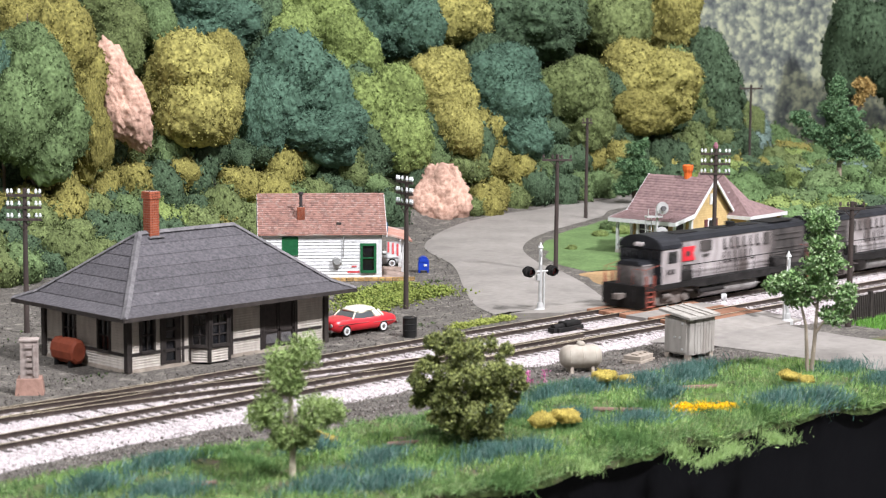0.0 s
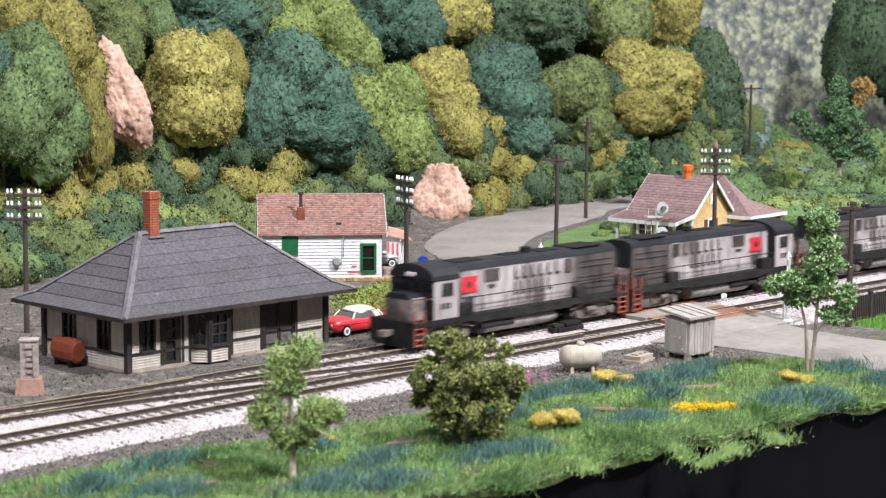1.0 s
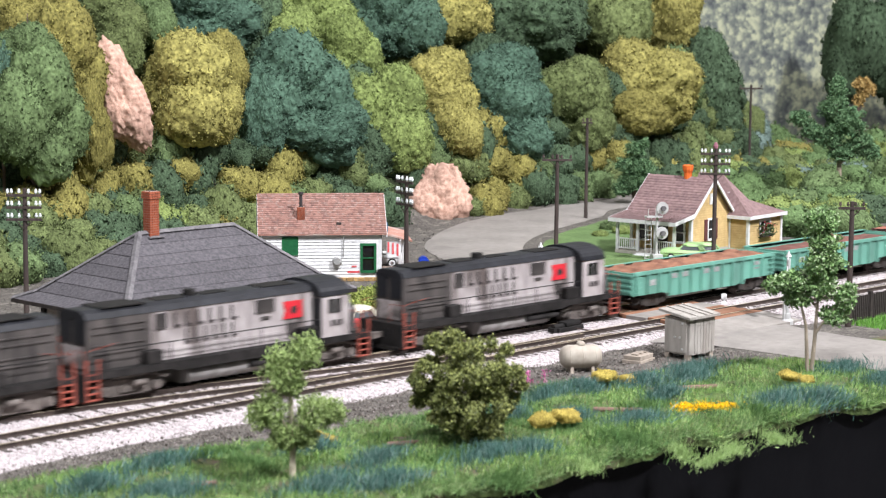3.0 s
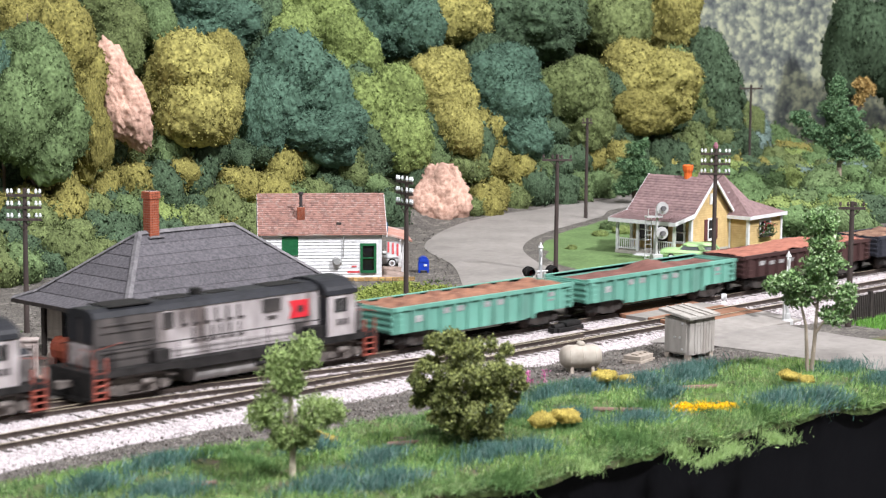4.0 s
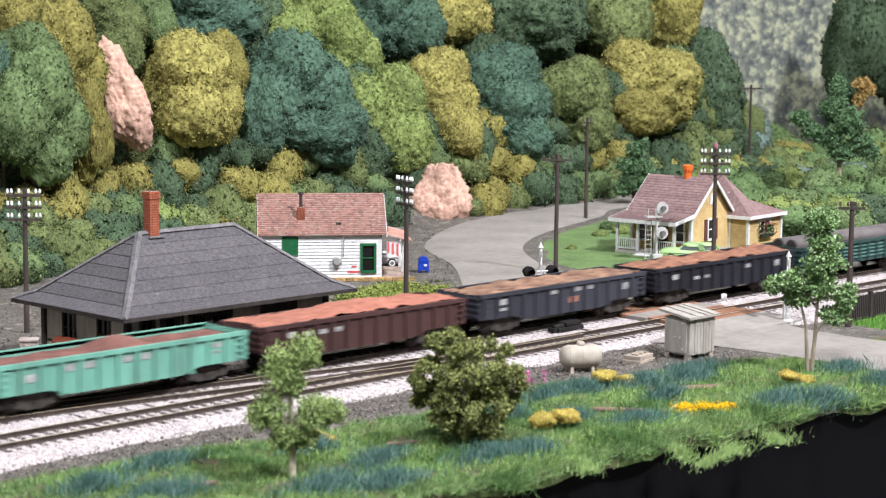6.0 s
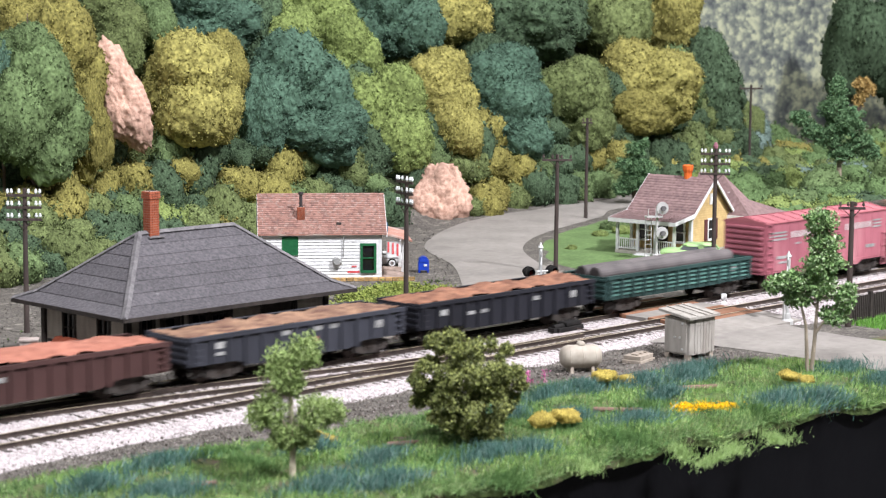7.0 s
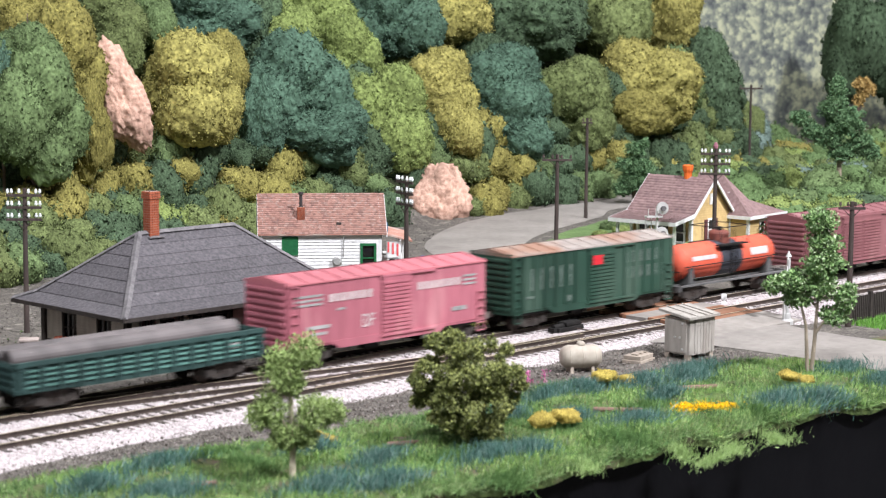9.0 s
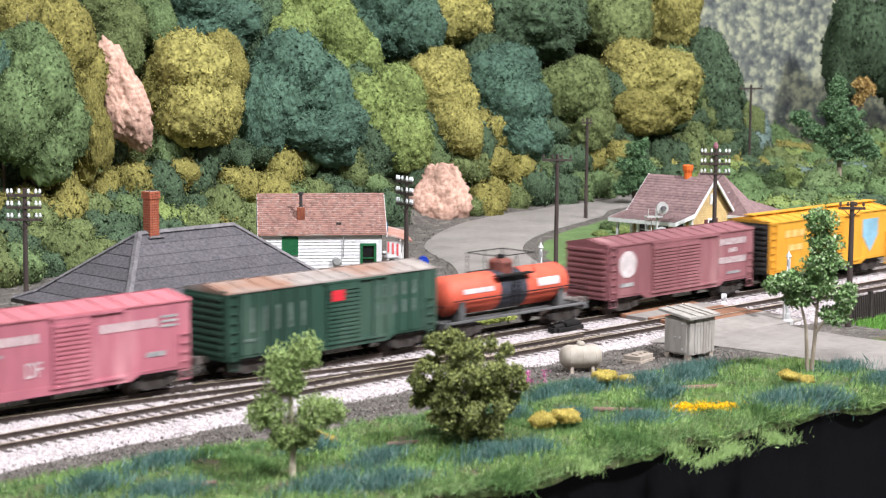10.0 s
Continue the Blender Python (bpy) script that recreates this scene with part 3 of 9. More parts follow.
def locomotive(label, flag_bars=True):
    """A road switcher, its cab and short nose towards -x; 17.4 m over the end plates."""
    lo = thing("diesel_locomotive", 0, 0, 0, 0, label, "locomotive", group="locomotives of the train")
    front, rear = 7.35, 8.65
    fl = RT + 1.50
    # frame and walkway
    bm = B()
    prism(bm, [(-front, fl - 0.28), (-front + 1.0, fl - 0.34), (rear - 1.0, fl - 0.34), (rear, fl - 0.28), (rear, fl), (-front, fl)], -1.5, 1.5)
    part("frame", bm, M_CARBLACK, lo, "black walkway and frame")
    # tank
    bm = B()
    prism(bm, [(1.28 * math.copysign(abs(math.sin(a)) ** 0.55, a), 0.66 - 0.50 * math.cos(a)) for a in np.linspace(-2.2, 2.2, 17)], -2.6, 2.6, Matrix.Translation((0.55, 0, RT)) @ Matrix.Rotation(radians(90), 4, "Z"))
    part("fuel_tank", bm, M_TANK, lo, "dusty grey fuel tank")
    for s in (-1, 1):
        bm = B()
        prism(bm, [(-front + 0.7, fl - 0.02), (-front + 0.7, fl - 0.3), (-3.2, fl - 0.34), (-2.9, fl - 0.46), (3.9, fl - 0.46), (4.2, fl - 0.34), (rear - 0.7, fl - 0.3), (rear - 0.7, fl - 0.02)], s * 1.47 - 0.04, s * 1.47 + 0.04)
        part("side_sill", bm, M_SILL, lo, "dusty black side sill")
        bm = B()
        cyl(bm, (-2.6, s * 1.3, fl - 0.78), (-0.2, s * 1.3, fl - 0.78), 0.16, seg=12)
        part("air_reservoir", bm, M_SILL, lo)
        for x0, x1 in ((-4.2, -3.2), (4.6, 5.4)):
            bm = B()
            box(bm, x0, s * 1.2 - 0.22, fl, x1, s * 1.2 + 0.22, fl + 0.62, bev=0.03)
            part("battery_box", bm, M_SILL, lo)
    # long hood
    hood = [(-0.95, fl), (0.95, fl), (0.95, RT + 3.85), (0.85, RT + 4.05), (0.5, RT + 4.2), (-0.5, RT + 4.2), (-0.85, RT + 4.05), (-0.95, RT + 3.85)]
    R90 = Matrix.Rotation(radians(90), 4, "Z")
    bm = B()
    prism(bm, hood, -4.35, 4.9, R90 @ Matrix.Scale(-1, 4, (0, 1, 0)))
    part("hood", bm, M_LOCOWHITE, lo, "grimy white engine hood")
    bm = B()
    hood2 = [(x * 1.02, z if z <= RT + 3.9 else z + 0.05) for x, z in hood]
    prism(bm, hood2, 4.9, 8.2, R90 @ Matrix.Scale(-1, 4, (0, 1, 0)))
    rad = part("radiator_section", bm, M_LOCOGREY, lo, "sooty dark grey radiator end")
    for y in (-0.99, 0.99):
        for x0, x1, z0, z1 in ((5.2, 7.9, 3.15, 3.8), (5.2, 7.9, 2.2, 2.95)):
            bm = B()
            for k in range(2):
                zz = RT + z0 + (z1 - z0) * k / 2
                box(bm, x0, y - 0.025, zz, x1, y + 0.025, zz + 0.07)
            part("radiator_grille", bm, M_LOCOGREY, rad, "sooty radiator grille")
    bm = B()
    prism(bm, [(-0.99, RT + 3.86), (-0.86, RT + 4.12), (-0.5, RT + 4.26), (0.5, RT + 4.26), (0.86, RT + 4.12), (0.99, RT + 3.86)], -4.35, 8.25, R90 @ Matrix.Scale(-1, 4, (0, 1, 0)))
    roof = part("roof", bm, M_ROOFBLACK, lo, "sooty black roof")
    for x0, x1, w, z in ((-3.6, -1.6, 0.55, 4.30), (0.2, 1.6, 0.4, 4.30), (5.0, 7.3, 0.75, 4.32), (2.6, 4.2, 0.5, 4.30)):
        bm = B()
        box(bm, x0, -w, RT + 4.25, x1, w, RT + z, bev=0.03)
        part("roof_hatch", bm, M_CARBLACK, roof)
    bm = B()
    cyl(bm, (2.1, 0, RT + 4.2), (2.1, 0, RT + 4.55), 0.3, seg=14)
    part("exhaust_stack", bm, M_CARBLACK, roof)
    for y in (-0.965, 0.965):
        for i in range(11):
            bm = B()
            x = -2.95 + i * 0.7
            box(bm, x, y - 0.018, fl + 0.15, x + 0.62, y + 0.018, RT + 2.05)
            part("hood_door", bm, M_LOCOWHITE, lo)
    for y in (-0.975, 0.975):
        for x0, x1, z0, z1 in ((-1.95, -0.9, 3.1, 3.75), (4.1, 4.65, 3.0, 3.75), (-1.7, -1.2, 2.76, 2.9), (-3.4, -2.75, 1.75, 2.4)):
            bm = B()
            box(bm, x0, y - 0.03, RT + z0, x1, y + 0.03, RT + z1)
            part("side_grille", bm, M_LOCOGREY, lo, "sooty intake grille")
    # cab
    bm = B()
    cab = [(-1.48, fl), (1.48, fl), (1.5, RT + 3.55), (-1.5, RT + 3.55)]
    prism(bm, cab, -6.05, -4.35, R90 @ Matrix.Scale(-1, 4, (0, 1, 0)))
    cabo = part("cab", bm, M_LOCOWHITE, lo, "white cab")
    bm = B()
    arc = [(1.54 * math.sin(a), RT + 3.5 + 0.92 * math.cos(a) ** 0.8 if math.cos(a) > 0 else RT + 3.5) for a in np.linspace(-1.5, 1.5, 15)]
    prism(bm, arc, -6.12, -4.25, R90 @ Matrix.Scale(-1, 4, (0, 1, 0)))
    part("cab_roof", bm, M_ROOFBLACK, cabo, "rounded black cab roof", smooth=False)
    for s in (-1, 1):
        for x0 in (-5.48, -5.08):
            bm = B()
            box(bm, x0, s * 1.5 - 0.03, RT + 2.72, x0 + 0.32, s * 1.5 + 0.03, RT + 3.42)
            part("cab_window", bm, M_DARKGLASS, cabo, "dark cab window")
    bm = B()
    box(bm, -6.075, -1.47, RT + 2.62, -6.045, 1.47, RT + 3.56)
    part("cab_front", bm, M_ROOFBLACK, cabo, "black cab front above the nose")
    for y0 in (-1.3, -0.62, 0.15, 0.75):
        bm = B()
        box(bm, -6.09, y0, RT + 2.95, -6.04, y0 + 0.52, RT + 3.5)
        part("cab_window", bm, M_DARKGLASS, cabo, "dark cab window")
    for s in (-1, 1):
        bm = B()
        prism(bm, [(-1.5, fl + 0.02), (-1.0, fl + 0.02), (-1.0, RT + 2.6), (-1.5, RT + 2.6)], -6.12, -6.05, R90 @ Matrix.Scale(-1, 4, (0, 1, 0)) @ Matrix.Scale(s, 4, (1, 0, 0)))
        part("cab_front_panel", bm, M_ROOFBLACK, cabo, "black cab front door")
        bm = B()
        box(bm, -4.36, s * 1.22 - 0.27, fl + 0.02, -4.30, s * 1.22 + 0.27, RT + 3.52)
        part("cab_rear_panel", bm, M_ROOFBLACK, cabo, "black cab back wall")
    for s in (-1, 1):
        bm = B()
        box(bm, 8.20, s * 0.5 - 0.38, RT + 2.75, 8.25, s * 0.5 + 0.38, RT + 4.0)
        part("end_number_board", bm, M_ROOFBLACK, rad, "black panel on the hood end")
    bm = B()
    box(bm, 8.20, -0.75, fl + 0.1, 8.24, 0.75, RT + 2.6)
    part("end_door", bm, M_NOSE, rad, "grimy pale door on the hood end")
    bm = B()
    prism(bm, [(-0.93, fl), (0.93, fl), (0.93, RT + 2.65), (0.6, RT + 2.85), (-0.6, RT + 2.85), (-0.93, RT + 2.65)], -7.0, -6.05, R90 @ Matrix.Scale(-1, 4, (0, 1, 0)))
    nose = part("nose", bm, M_NOSE, lo, "low dirty short nose")
    bm = B()
    prism(bm, [(-0.95, RT + 2.62), (0.95, RT + 2.62), (0.6, RT + 2.9), (-0.6, RT + 2.9)], -7.03, -6.04, R90 @ Matrix.Scale(-1, 4, (0, 1, 0)))
    part("nose_top", bm, M_ROOFBLACK, nose)
    # pilots, steps and rails
    for d in (-1, 1):
        bm = B()
        x = rear if d > 0 else -front
        box(bm, min(x, x + d * 0.12), -1.5, RT + 0.28, max(x, x + d * 0.12), 1.5, fl + 0.02)
        prism(bm, [(-1.35, RT + 0.3), (1.35, RT + 0.3), (1.2, RT + 0.12), (-1.2, RT + 0.12)], 0, 0.15, Matrix.Translation((x + d * 0.1, 0, 0)) @ Matrix.Rotation(radians(-90), 4, "Z"))
        part("pilot", bm, M_CARBLACK, lo)
        for s in (-1, 1):
            st = B()
            xs = x - d * 0.35
            for xx in (x - d * 0.05, x - d * 0.68):
                box(st, xx - 0.045, s * 1.46 - 0.04, RT + 0.2, xx + 0.045, s * 1.46 + 0.04, fl + 0.62)
            box(st, xs - 0.33, s * 1.30, RT + 0.22, xs + 0.33, s * 1.5, RT + 0.28)
            stp = part("step", st, M_REDSTEP, lo, "faded red boarding steps")
            for k in range(4):
                rg = B()
                box(rg, xs - 0.31, s * 1.36, RT + 0.52 + k * 0.3, xs + 0.31, s * 1.5, RT + 0.58 + k * 0.3)
                part("tread", rg, M_REDSTEP, stp)
            hr = B()
            for a, b in (((x, s * 1.42, fl), (x, s * 1.42, fl + 1.0)), ((x, s * 1.42, fl + 1.0), (x, s * 0.5, fl + 1.0)), ((x, s * 0.5, fl + 1.0), (x, s * 0.5, fl)), ((x, s * 1.42, fl + 1.0), (x - d * 1.6, s * 1.42, fl + 1.25))):
                cyl(hr, a, b, 0.014, seg=6)
            part("corner_handrail", hr, M_REDSTEP, lo, "faded orange corner handrail")
        for y in (-0.75, -0.5, 0.5, 0.75):
            ho = B()
            cyl(ho, (x + d * 0.14, y, RT + 1.25), (x + d * 0.2, y * 1.05, RT + 0.55), 0.04, seg=6)
            part("air_hose", ho, M_CARBLACK, lo)
        coupler(lo, x + d * 0.1, d)
    for s in (-1, 1):
        rl = B()
        y = s * 1.43
        cyl(rl, (-4.2, y, fl + 0.95), (8.2, y, fl + 0.95), 0.028, seg=6)
        x = -4.2
        while x <= 8.3:
            cyl(rl, (x, y, fl), (x, y, fl + 0.95), 0.024, seg=6)
            x += 1.68
        part("handrail", rl, M_CARBLACK, lo)
        side = -1 if s < 0 else 1
        turn = pose(0, 0, 0, 90, 0, 0) if s < 0 else pose(0, 0, 0, 90, 0, 180)
        y = s * 0.995
        name_bars("lettering", 6, 1.0, M_LETTER, lo, Matrix.Translation((1.95, y, RT + 3.36)) @ turn, "black bars of lettering", 3.75, True)
        name_bars("lettering", 6, 1.0, M_LETTER, lo, Matrix.Translation((1.65, y, RT + 2.52)) @ turn, "black bars of lettering", 3.1, True)
        fb = B()
        xx = -3.05
        pts = [(xx - 0.55, RT + 2.62), (xx + 0.60, RT + 2.62), (xx + 0.44, RT + 3.06), (xx + 0.60, RT + 3.5), (xx - 0.55, RT + 3.5)]
        prism(fb, pts, y - 0.012, y + 0.012)
        fo = part("flag_emblem", fb, M_REDFLAG, lo, "red swallow-tailed flag emblem")
        db = B()
        lathe(db, [(0.2, -0.02), (0.2, 0.02)], 14, Matrix.Translation((xx - 0.05, y, RT + 3.05)) @ Matrix.Rotation(radians(90), 4, "X"))
        part("emblem_mark", db, M_LETTER, fo)
        nb = B()
        for k in range(3):
            box(nb, -5.6 + k * 0.26, s * 1.505 - 0.012, RT + 2.05, -5.44 + k * 0.26, s * 1.505 + 0.012, RT + 2.35)
        part("number_bars", nb, M_LETTER, cabo)
    for x in (-5.0, 6.2):
        truck(lo, x, 2.7, True)
    hl = B()
    for y in (-0.16, 0.16):
        cyl(hl, (-6.1, y, RT + 3.85), (-6.26, y, RT + 3.85), 0.13, seg=12)
    part("headlight", hl, M_LETTERW, cabo)
    lo.scale = (1, 1, 0.905)
    return lo


def side_ribs(bm, x0, x1, n, z0, z1, y, w=0.12, t=0.07):
    for i in range(n + 1):
        x = x0 + (x1 - x0) * i / n
        for s in (-1, 1):
            box(bm, x - w / 2, s * y - (t if s < 0 else 0), z0, x + w / 2, s * y + (t if s > 0 else 0), z1)


def gondola(label, colour, length=12.9, load="scrap", fish=True, bars=True, louvres=False, height=1.2):
    """An open gondola: floor, two ribbed sides, two ends, underframe, load."""
    go = thing("gondola_wagon", 0, 0, 0, 0, label, "gondola wagon", group="freight wagons of the train")
    h, z0, w = length / 2, RT + 0.95, 1.42
    z1 = z0 + height
    bm = B()
    box(bm, -h, -w, z0, h, w, z0 + 0.12)
    box(bm, -h + 0.5, -0.35, RT + 0.6, h - 0.5, 0.35, z0)
    part("underframe", bm, M_CARBLACK, go)
    for s in (-1, 1):
        bm = B()
        low = z0 - (0.32 if fish else 0.1)
        pts = [(-h, z0 - 0.05), (-h + 2.6, z0 - 0.05), (-h + 3.6, low), (h - 3.6, low), (h - 2.6, z0 - 0.05), (h, z0 - 0.05), (h, z1), (-h, z1)]
        prism(bm, pts, s * w - 0.04, s * w + 0.04)
        box(bm, -h - 0.02, s * (w + 0.05) - 0.09, z1 - 0.14, h + 0.02, s * (w + 0.05) + 0.09, z1 + 0.04)
        sd = part("side", bm, colour, go)
        rb = B()
        n = 13
        for i in range(n + 1):
            x = -h + 0.25 + (2 * h - 0.5) * i / n
            zz = z0 if abs(x) > h - 3 else low + 0.03
            yy = s * (w + 0.085)
            box(rb, x - 0.075, yy - 0.09, zz, x + 0.075, yy + 0.09, z1 - 0.14)
        part("rib", rb, colour, sd)
        if louvres:
            lv = B()
            for i in range(n):
                x = -h + 0.25 + (2 * h - 0.5) * (i + 0.5) / n
                for k in range(4):
                    box(lv, x - 0.34, s * (w + 0.07) - 0.04, z0 + 0.16 + k * 0.22, x + 0.34, s * (w + 0.07) + 0.04, z0 + 0.24 + k * 0.22)
            part("pressed_ridge", lv, M_LOUVRE, sd)
        if bars:
            yy = s * (w + 0.052)
            for i, (a, hh, q) in enumerate(bars):
                lt = B()
                x = -h + 0.25 + (2 * h - 0.5) * (a + 0.5) / n
                box(lt, x - 0.24, yy - 0.012, z0 + q * 0.75, x + 0.24, yy + 0.012, z0 + q * 0.75 + hh * 0.7)
                part("lettering_bar", lt, M_LETTERWORN, sd, "worn white lettering")
        for e in (-1, 1):
            for k in range(4):
                gb = B()
                box(gb, e * (h - 0.35) - 0.22, s * (w + 0.14) - 0.03, z0 + 0.08 + k * 0.28, e * (h - 0.35) + 0.22, s * (w + 0.14) + 0.03, z0 + 0.13 + k * 0.28)
                part("grab_iron", gb, colour, sd)
    for e in (-1, 1):
        bm = B()
        box(bm, e * h - 0.05, -w, z0, e * h + 0.05, w, z1)
        for k in range(4):
            box(bm, e * h - 0.12, -w, z0 + 0.1 + k * 0.29, e * h + 0.12, w, z0 + 0.23 + k * 0.29, bev=0.03)
        part("end", bm, colour, go)
        coupler(go, e * h, e)
        truck(go, e * (h - 2.05))
        # brake gear at the end
    for e in (-1, 1):
        for s in (-1, 1):
            ladders = B()
            box(ladders, e * (h - 0.3) - 0.2, s * 1.4 - 0.02, RT + 0.42, e * (h - 0.3) + 0.2, s * 1.4 + 0.02, RT + 0.47)
            box(ladders, e * (h - 0.3) - 0.22, s * 1.4 - 0.02, RT + 0.42, e * (h - 0.3) - 0.18, s * 1.4 + 0.02, z0)
            part("stirrup_step", ladders, M_CARBLACK, go)
    if load:
        kind, lm, z = load
        if kind == "pipe":
            bm = B()
            cyl(bm, (-h + 0.25, -0.45, z1 + 0.02), (h - 0.9, -0.45, z1 + 0.02), 0.42, seg=20)
            cyl(bm, (-h + 0.25, 0.5, z1 + 0.02), (h - 0.9, 0.5, z1 + 0.02), 0.42, seg=20)
            pp = part("pipe_load", bm, lm, go, "long grey pipes", smooth=False)
            # black discs on the solid pipe ends stand in for the shaded hollows
            bm = B()
            for y in (-0.45, 0.5):
                cyl(bm, (-h + 0.24, y, z1 + 0.02), (-h + 0.235, y, z1 + 0.02), 0.34, seg=20)
            part("dark_bore_disc", bm, M_LETTER, pp)
        else:
            n, m = 90, 22
            r = random.Random(label)
            bumps = [(r.uniform(-h + 0.6, h - 0.6), r.uniform(-1, 1), r.uniform(0.5, 1.4), r.uniform(0.05, 0.3)) for _ in range(26)]
            off = r.uniform(0, 90)
            verts, faces = [], []
            for i in range(n + 1):
                for j in range(m + 1):
                    x, y = -h + 0.1 + (2 * h - 0.2) * i / n, -w + 0.06 + (2 * w - 0.12) * j / m
                    zz = z1 + z
                    if kind == "heap":
                        zz += 0.35 * math.exp(-((x - 0.8) / 3.0) ** 2) * math.cos(y) + 0.16 * noise.noise((x * 0.9, y * 0.9, off)) + 0.14 * abs(noise.noise((x * 2.4, y * 2.4, off)))
                    elif kind == "scrap":
                        zz += 0.20 * noise.noise((x * 0.7, y * 0.7, off)) + 0.20 * abs(noise.noise((x * 2.2, y * 2.2, off)))
                    elif kind == "coils":
                        zz += 0.05 * noise.noise((x * 1.2, y * 1.2, off)) + (0.55 * max(0, 1 - ((x - 0.6) / 1.3) ** 2) if abs(x - 0.6) < 1.3 else 0) * math.cos(y)
                    elif kind == "bales":
                        zz += 0.1 * noise.noise((x * 0.8, y * 2, off)) + (0.12 if int((x + 9) / 0.85) % 2 else 0) * (1 if y > -0.3 else 0.4)
                    zz += 0.05 * noise.noise((x * 6, y * 6, off))
                    verts.append((x, y, zz))
            for i in range(n):
                for j in range(m):
                    a = i * (m + 1) + j
                    faces.append((a, a + m + 1, a + m + 2, a + 1))
            ob = new("load", finish(mesh_np("load", verts, faces), "load", lm))
            ob.parent = go
            tagged(ob, "rust-coloured load of " + ("crumbled ore" if kind == "heap" else "scrap"))
    return go


M_LOUVRE = mat("pressed_green_steel", (0.10, 0.22, 0.19), (0.07, 0.16, 0.14), 0.7, grain=2, bump=0.05)


def boxcar(label, colour, roof_mat, length=12.9, door=(0.1, 1.75), height=3.15, ribs="end", lettering=None, board=False, end_mat=None):
    """A steel box wagon: body, ribbed ends, sliding doors, roof with running board, ladders."""
    bc = thing("boxcar", 0, 0, 0, 0, label, "boxcar", group="freight wagons of the train")
    h, z0, w = length / 2, RT + 0.75, 1.42
    z1 = z0 + height
    bm = B()
    for s in (-1, 1):
        box(bm, -h, s * w - 0.05, z0 + 0.2, h, s * w + 0.05, z1)
        prism(bm, [(-h, z0 + 0.35), (-h + 2.6, z0 + 0.3), (-h + 3.2, z0 - 0.02), (h - 3.2, z0 - 0.02), (h - 2.6, z0 + 0.3), (h, z0 + 0.35)], s * (w + 0.06) - 0.02, s * (w + 0.06) + 0.02)
    body = part("body", bm, colour, bc)
    n = 16
    for i in range(n + 1):
        x = -h + 0.06 + (2 * h - 0.12) * i / n
        if abs(x - door[0]) < door[1] / 2 + 0.2:
            continue
        t = 0.08 if ribs == "ext" else 0.012
        ww = 0.16 if ribs == "ext" else 0.035
        for s in (-1, 1):
            rb = B()
            box(rb, x - ww / 2, s * (w + 0.05) - t, z0 + 0.35, x + ww / 2, s * (w + 0.05) + t, z1 - 0.1)
            part("side_rib", rb, colour, body)
    for e in (-1, 1):
        bm = B()
        box(bm, e * h - 0.04, -w, z0 + 0.15, e * h + 0.04, w, z1 + 0.1)
        for k in range(9):
            zz = z0 + 0.35 + k * (height - 0.4) / 9
            box(bm, e * (h + 0.07) - 0.07, -w + 0.15, zz, e * (h + 0.07) + 0.07, w - 0.15, zz + 0.17, bev=0.05)
        part("end", bm, end_mat or colour, bc)
        coupler(bc, e * h, e)
        truck(bc, e * (h - 1.75))
        for s in (-1, 1):
            ld = B()
            ladder(ld, e * (h - 0.35), s * (w + 0.11), RT + 0.5, z1 - 0.1 if s * e > 0 else z0 + 1.7, 0.45)
            part("ladder", ld, colour, bc)
    bm = B()
    prism(bm, [(-w - 0.1, z1 - 0.05), (w + 0.1, z1 - 0.05), (w + 0.1, z1 + 0.02), (0, z1 + 0.3), (-w - 0.1, z1 + 0.02)], -h - 0.04, h + 0.04, Matrix.Rotation(radians(90), 4, "Z"))
    for i in range(13):
        x = -h + 0.2 + (2 * h - 0.4) * i / 12
        for s in (-1, 1):
            q = [(x - 0.07, s * (w + 0.08), z1 + 0.06), (x + 0.07, s * (w + 0.08), z1 + 0.06), (x + 0.07, 0, z1 + 0.345), (x - 0.07, 0, z1 + 0.345)]
            slab(bm, q if s < 0 else q[::-1], 0.05)
    rf = part("roof", bm, roof_mat, bc)
    if board:
        rbd = B()
        for y in (-0.32, -0.1, 0.12):
            box(rbd, -h - 0.1, y, z1 + 0.38, h + 0.1, y + 0.19, z1 + 0.43)
        for x in np.linspace(-h + 0.3, h - 0.3, 8):
            box(rbd, x - 0.04, -0.3, z1 + 0.2, x + 0.04, 0.3, z1 + 0.38)
        part("running_board", rbd, roof_mat, rf)
    for s in (-1, 1):
        dr = B()
        x0, x1 = door[0] - door[1] / 2, door[0] + door[1] / 2
        yy = s * (w + 0.1)
        box(dr, x0, yy - 0.04, z0 + 0.3, x1, yy + 0.04, z1 - 0.12)
        dm = lettering.get("door", colour) if lettering else colour
        door_o = part("door", dr, dm, bc, "ribbed sliding door")
        halves = ((x0, door[0] - 0.04), (door[0] + 0.04, x1)) if door[1] > 3 else ((x0, x1),)
        for u0, u1 in halves:
            for k in range(13):
                zz = z0 + 0.42 + k * (height - 0.7) / 13
                rb = B()
                box(rb, u0 + 0.06, yy + s * 0.05 - 0.035, zz, u1 - 0.06, yy + s * 0.05 + 0.035, zz + 0.1)
                part("door_rib", rb, dm, door_o)
        for za, zb in ((z1 - 0.14, z1 - 0.05), (z0 + 0.2, z0 + 0.3)):
            tk = B()
            box(tk, x0 - 0.1, yy - 0.06, za, x1 + 1.7, yy + 0.06, zb)
            part("door_track", tk, colour, bc)
        turn = pose(0, 0, 0, 90, 0, 0) if s < 0 else pose(0, 0, 0, 90, 0, 180)
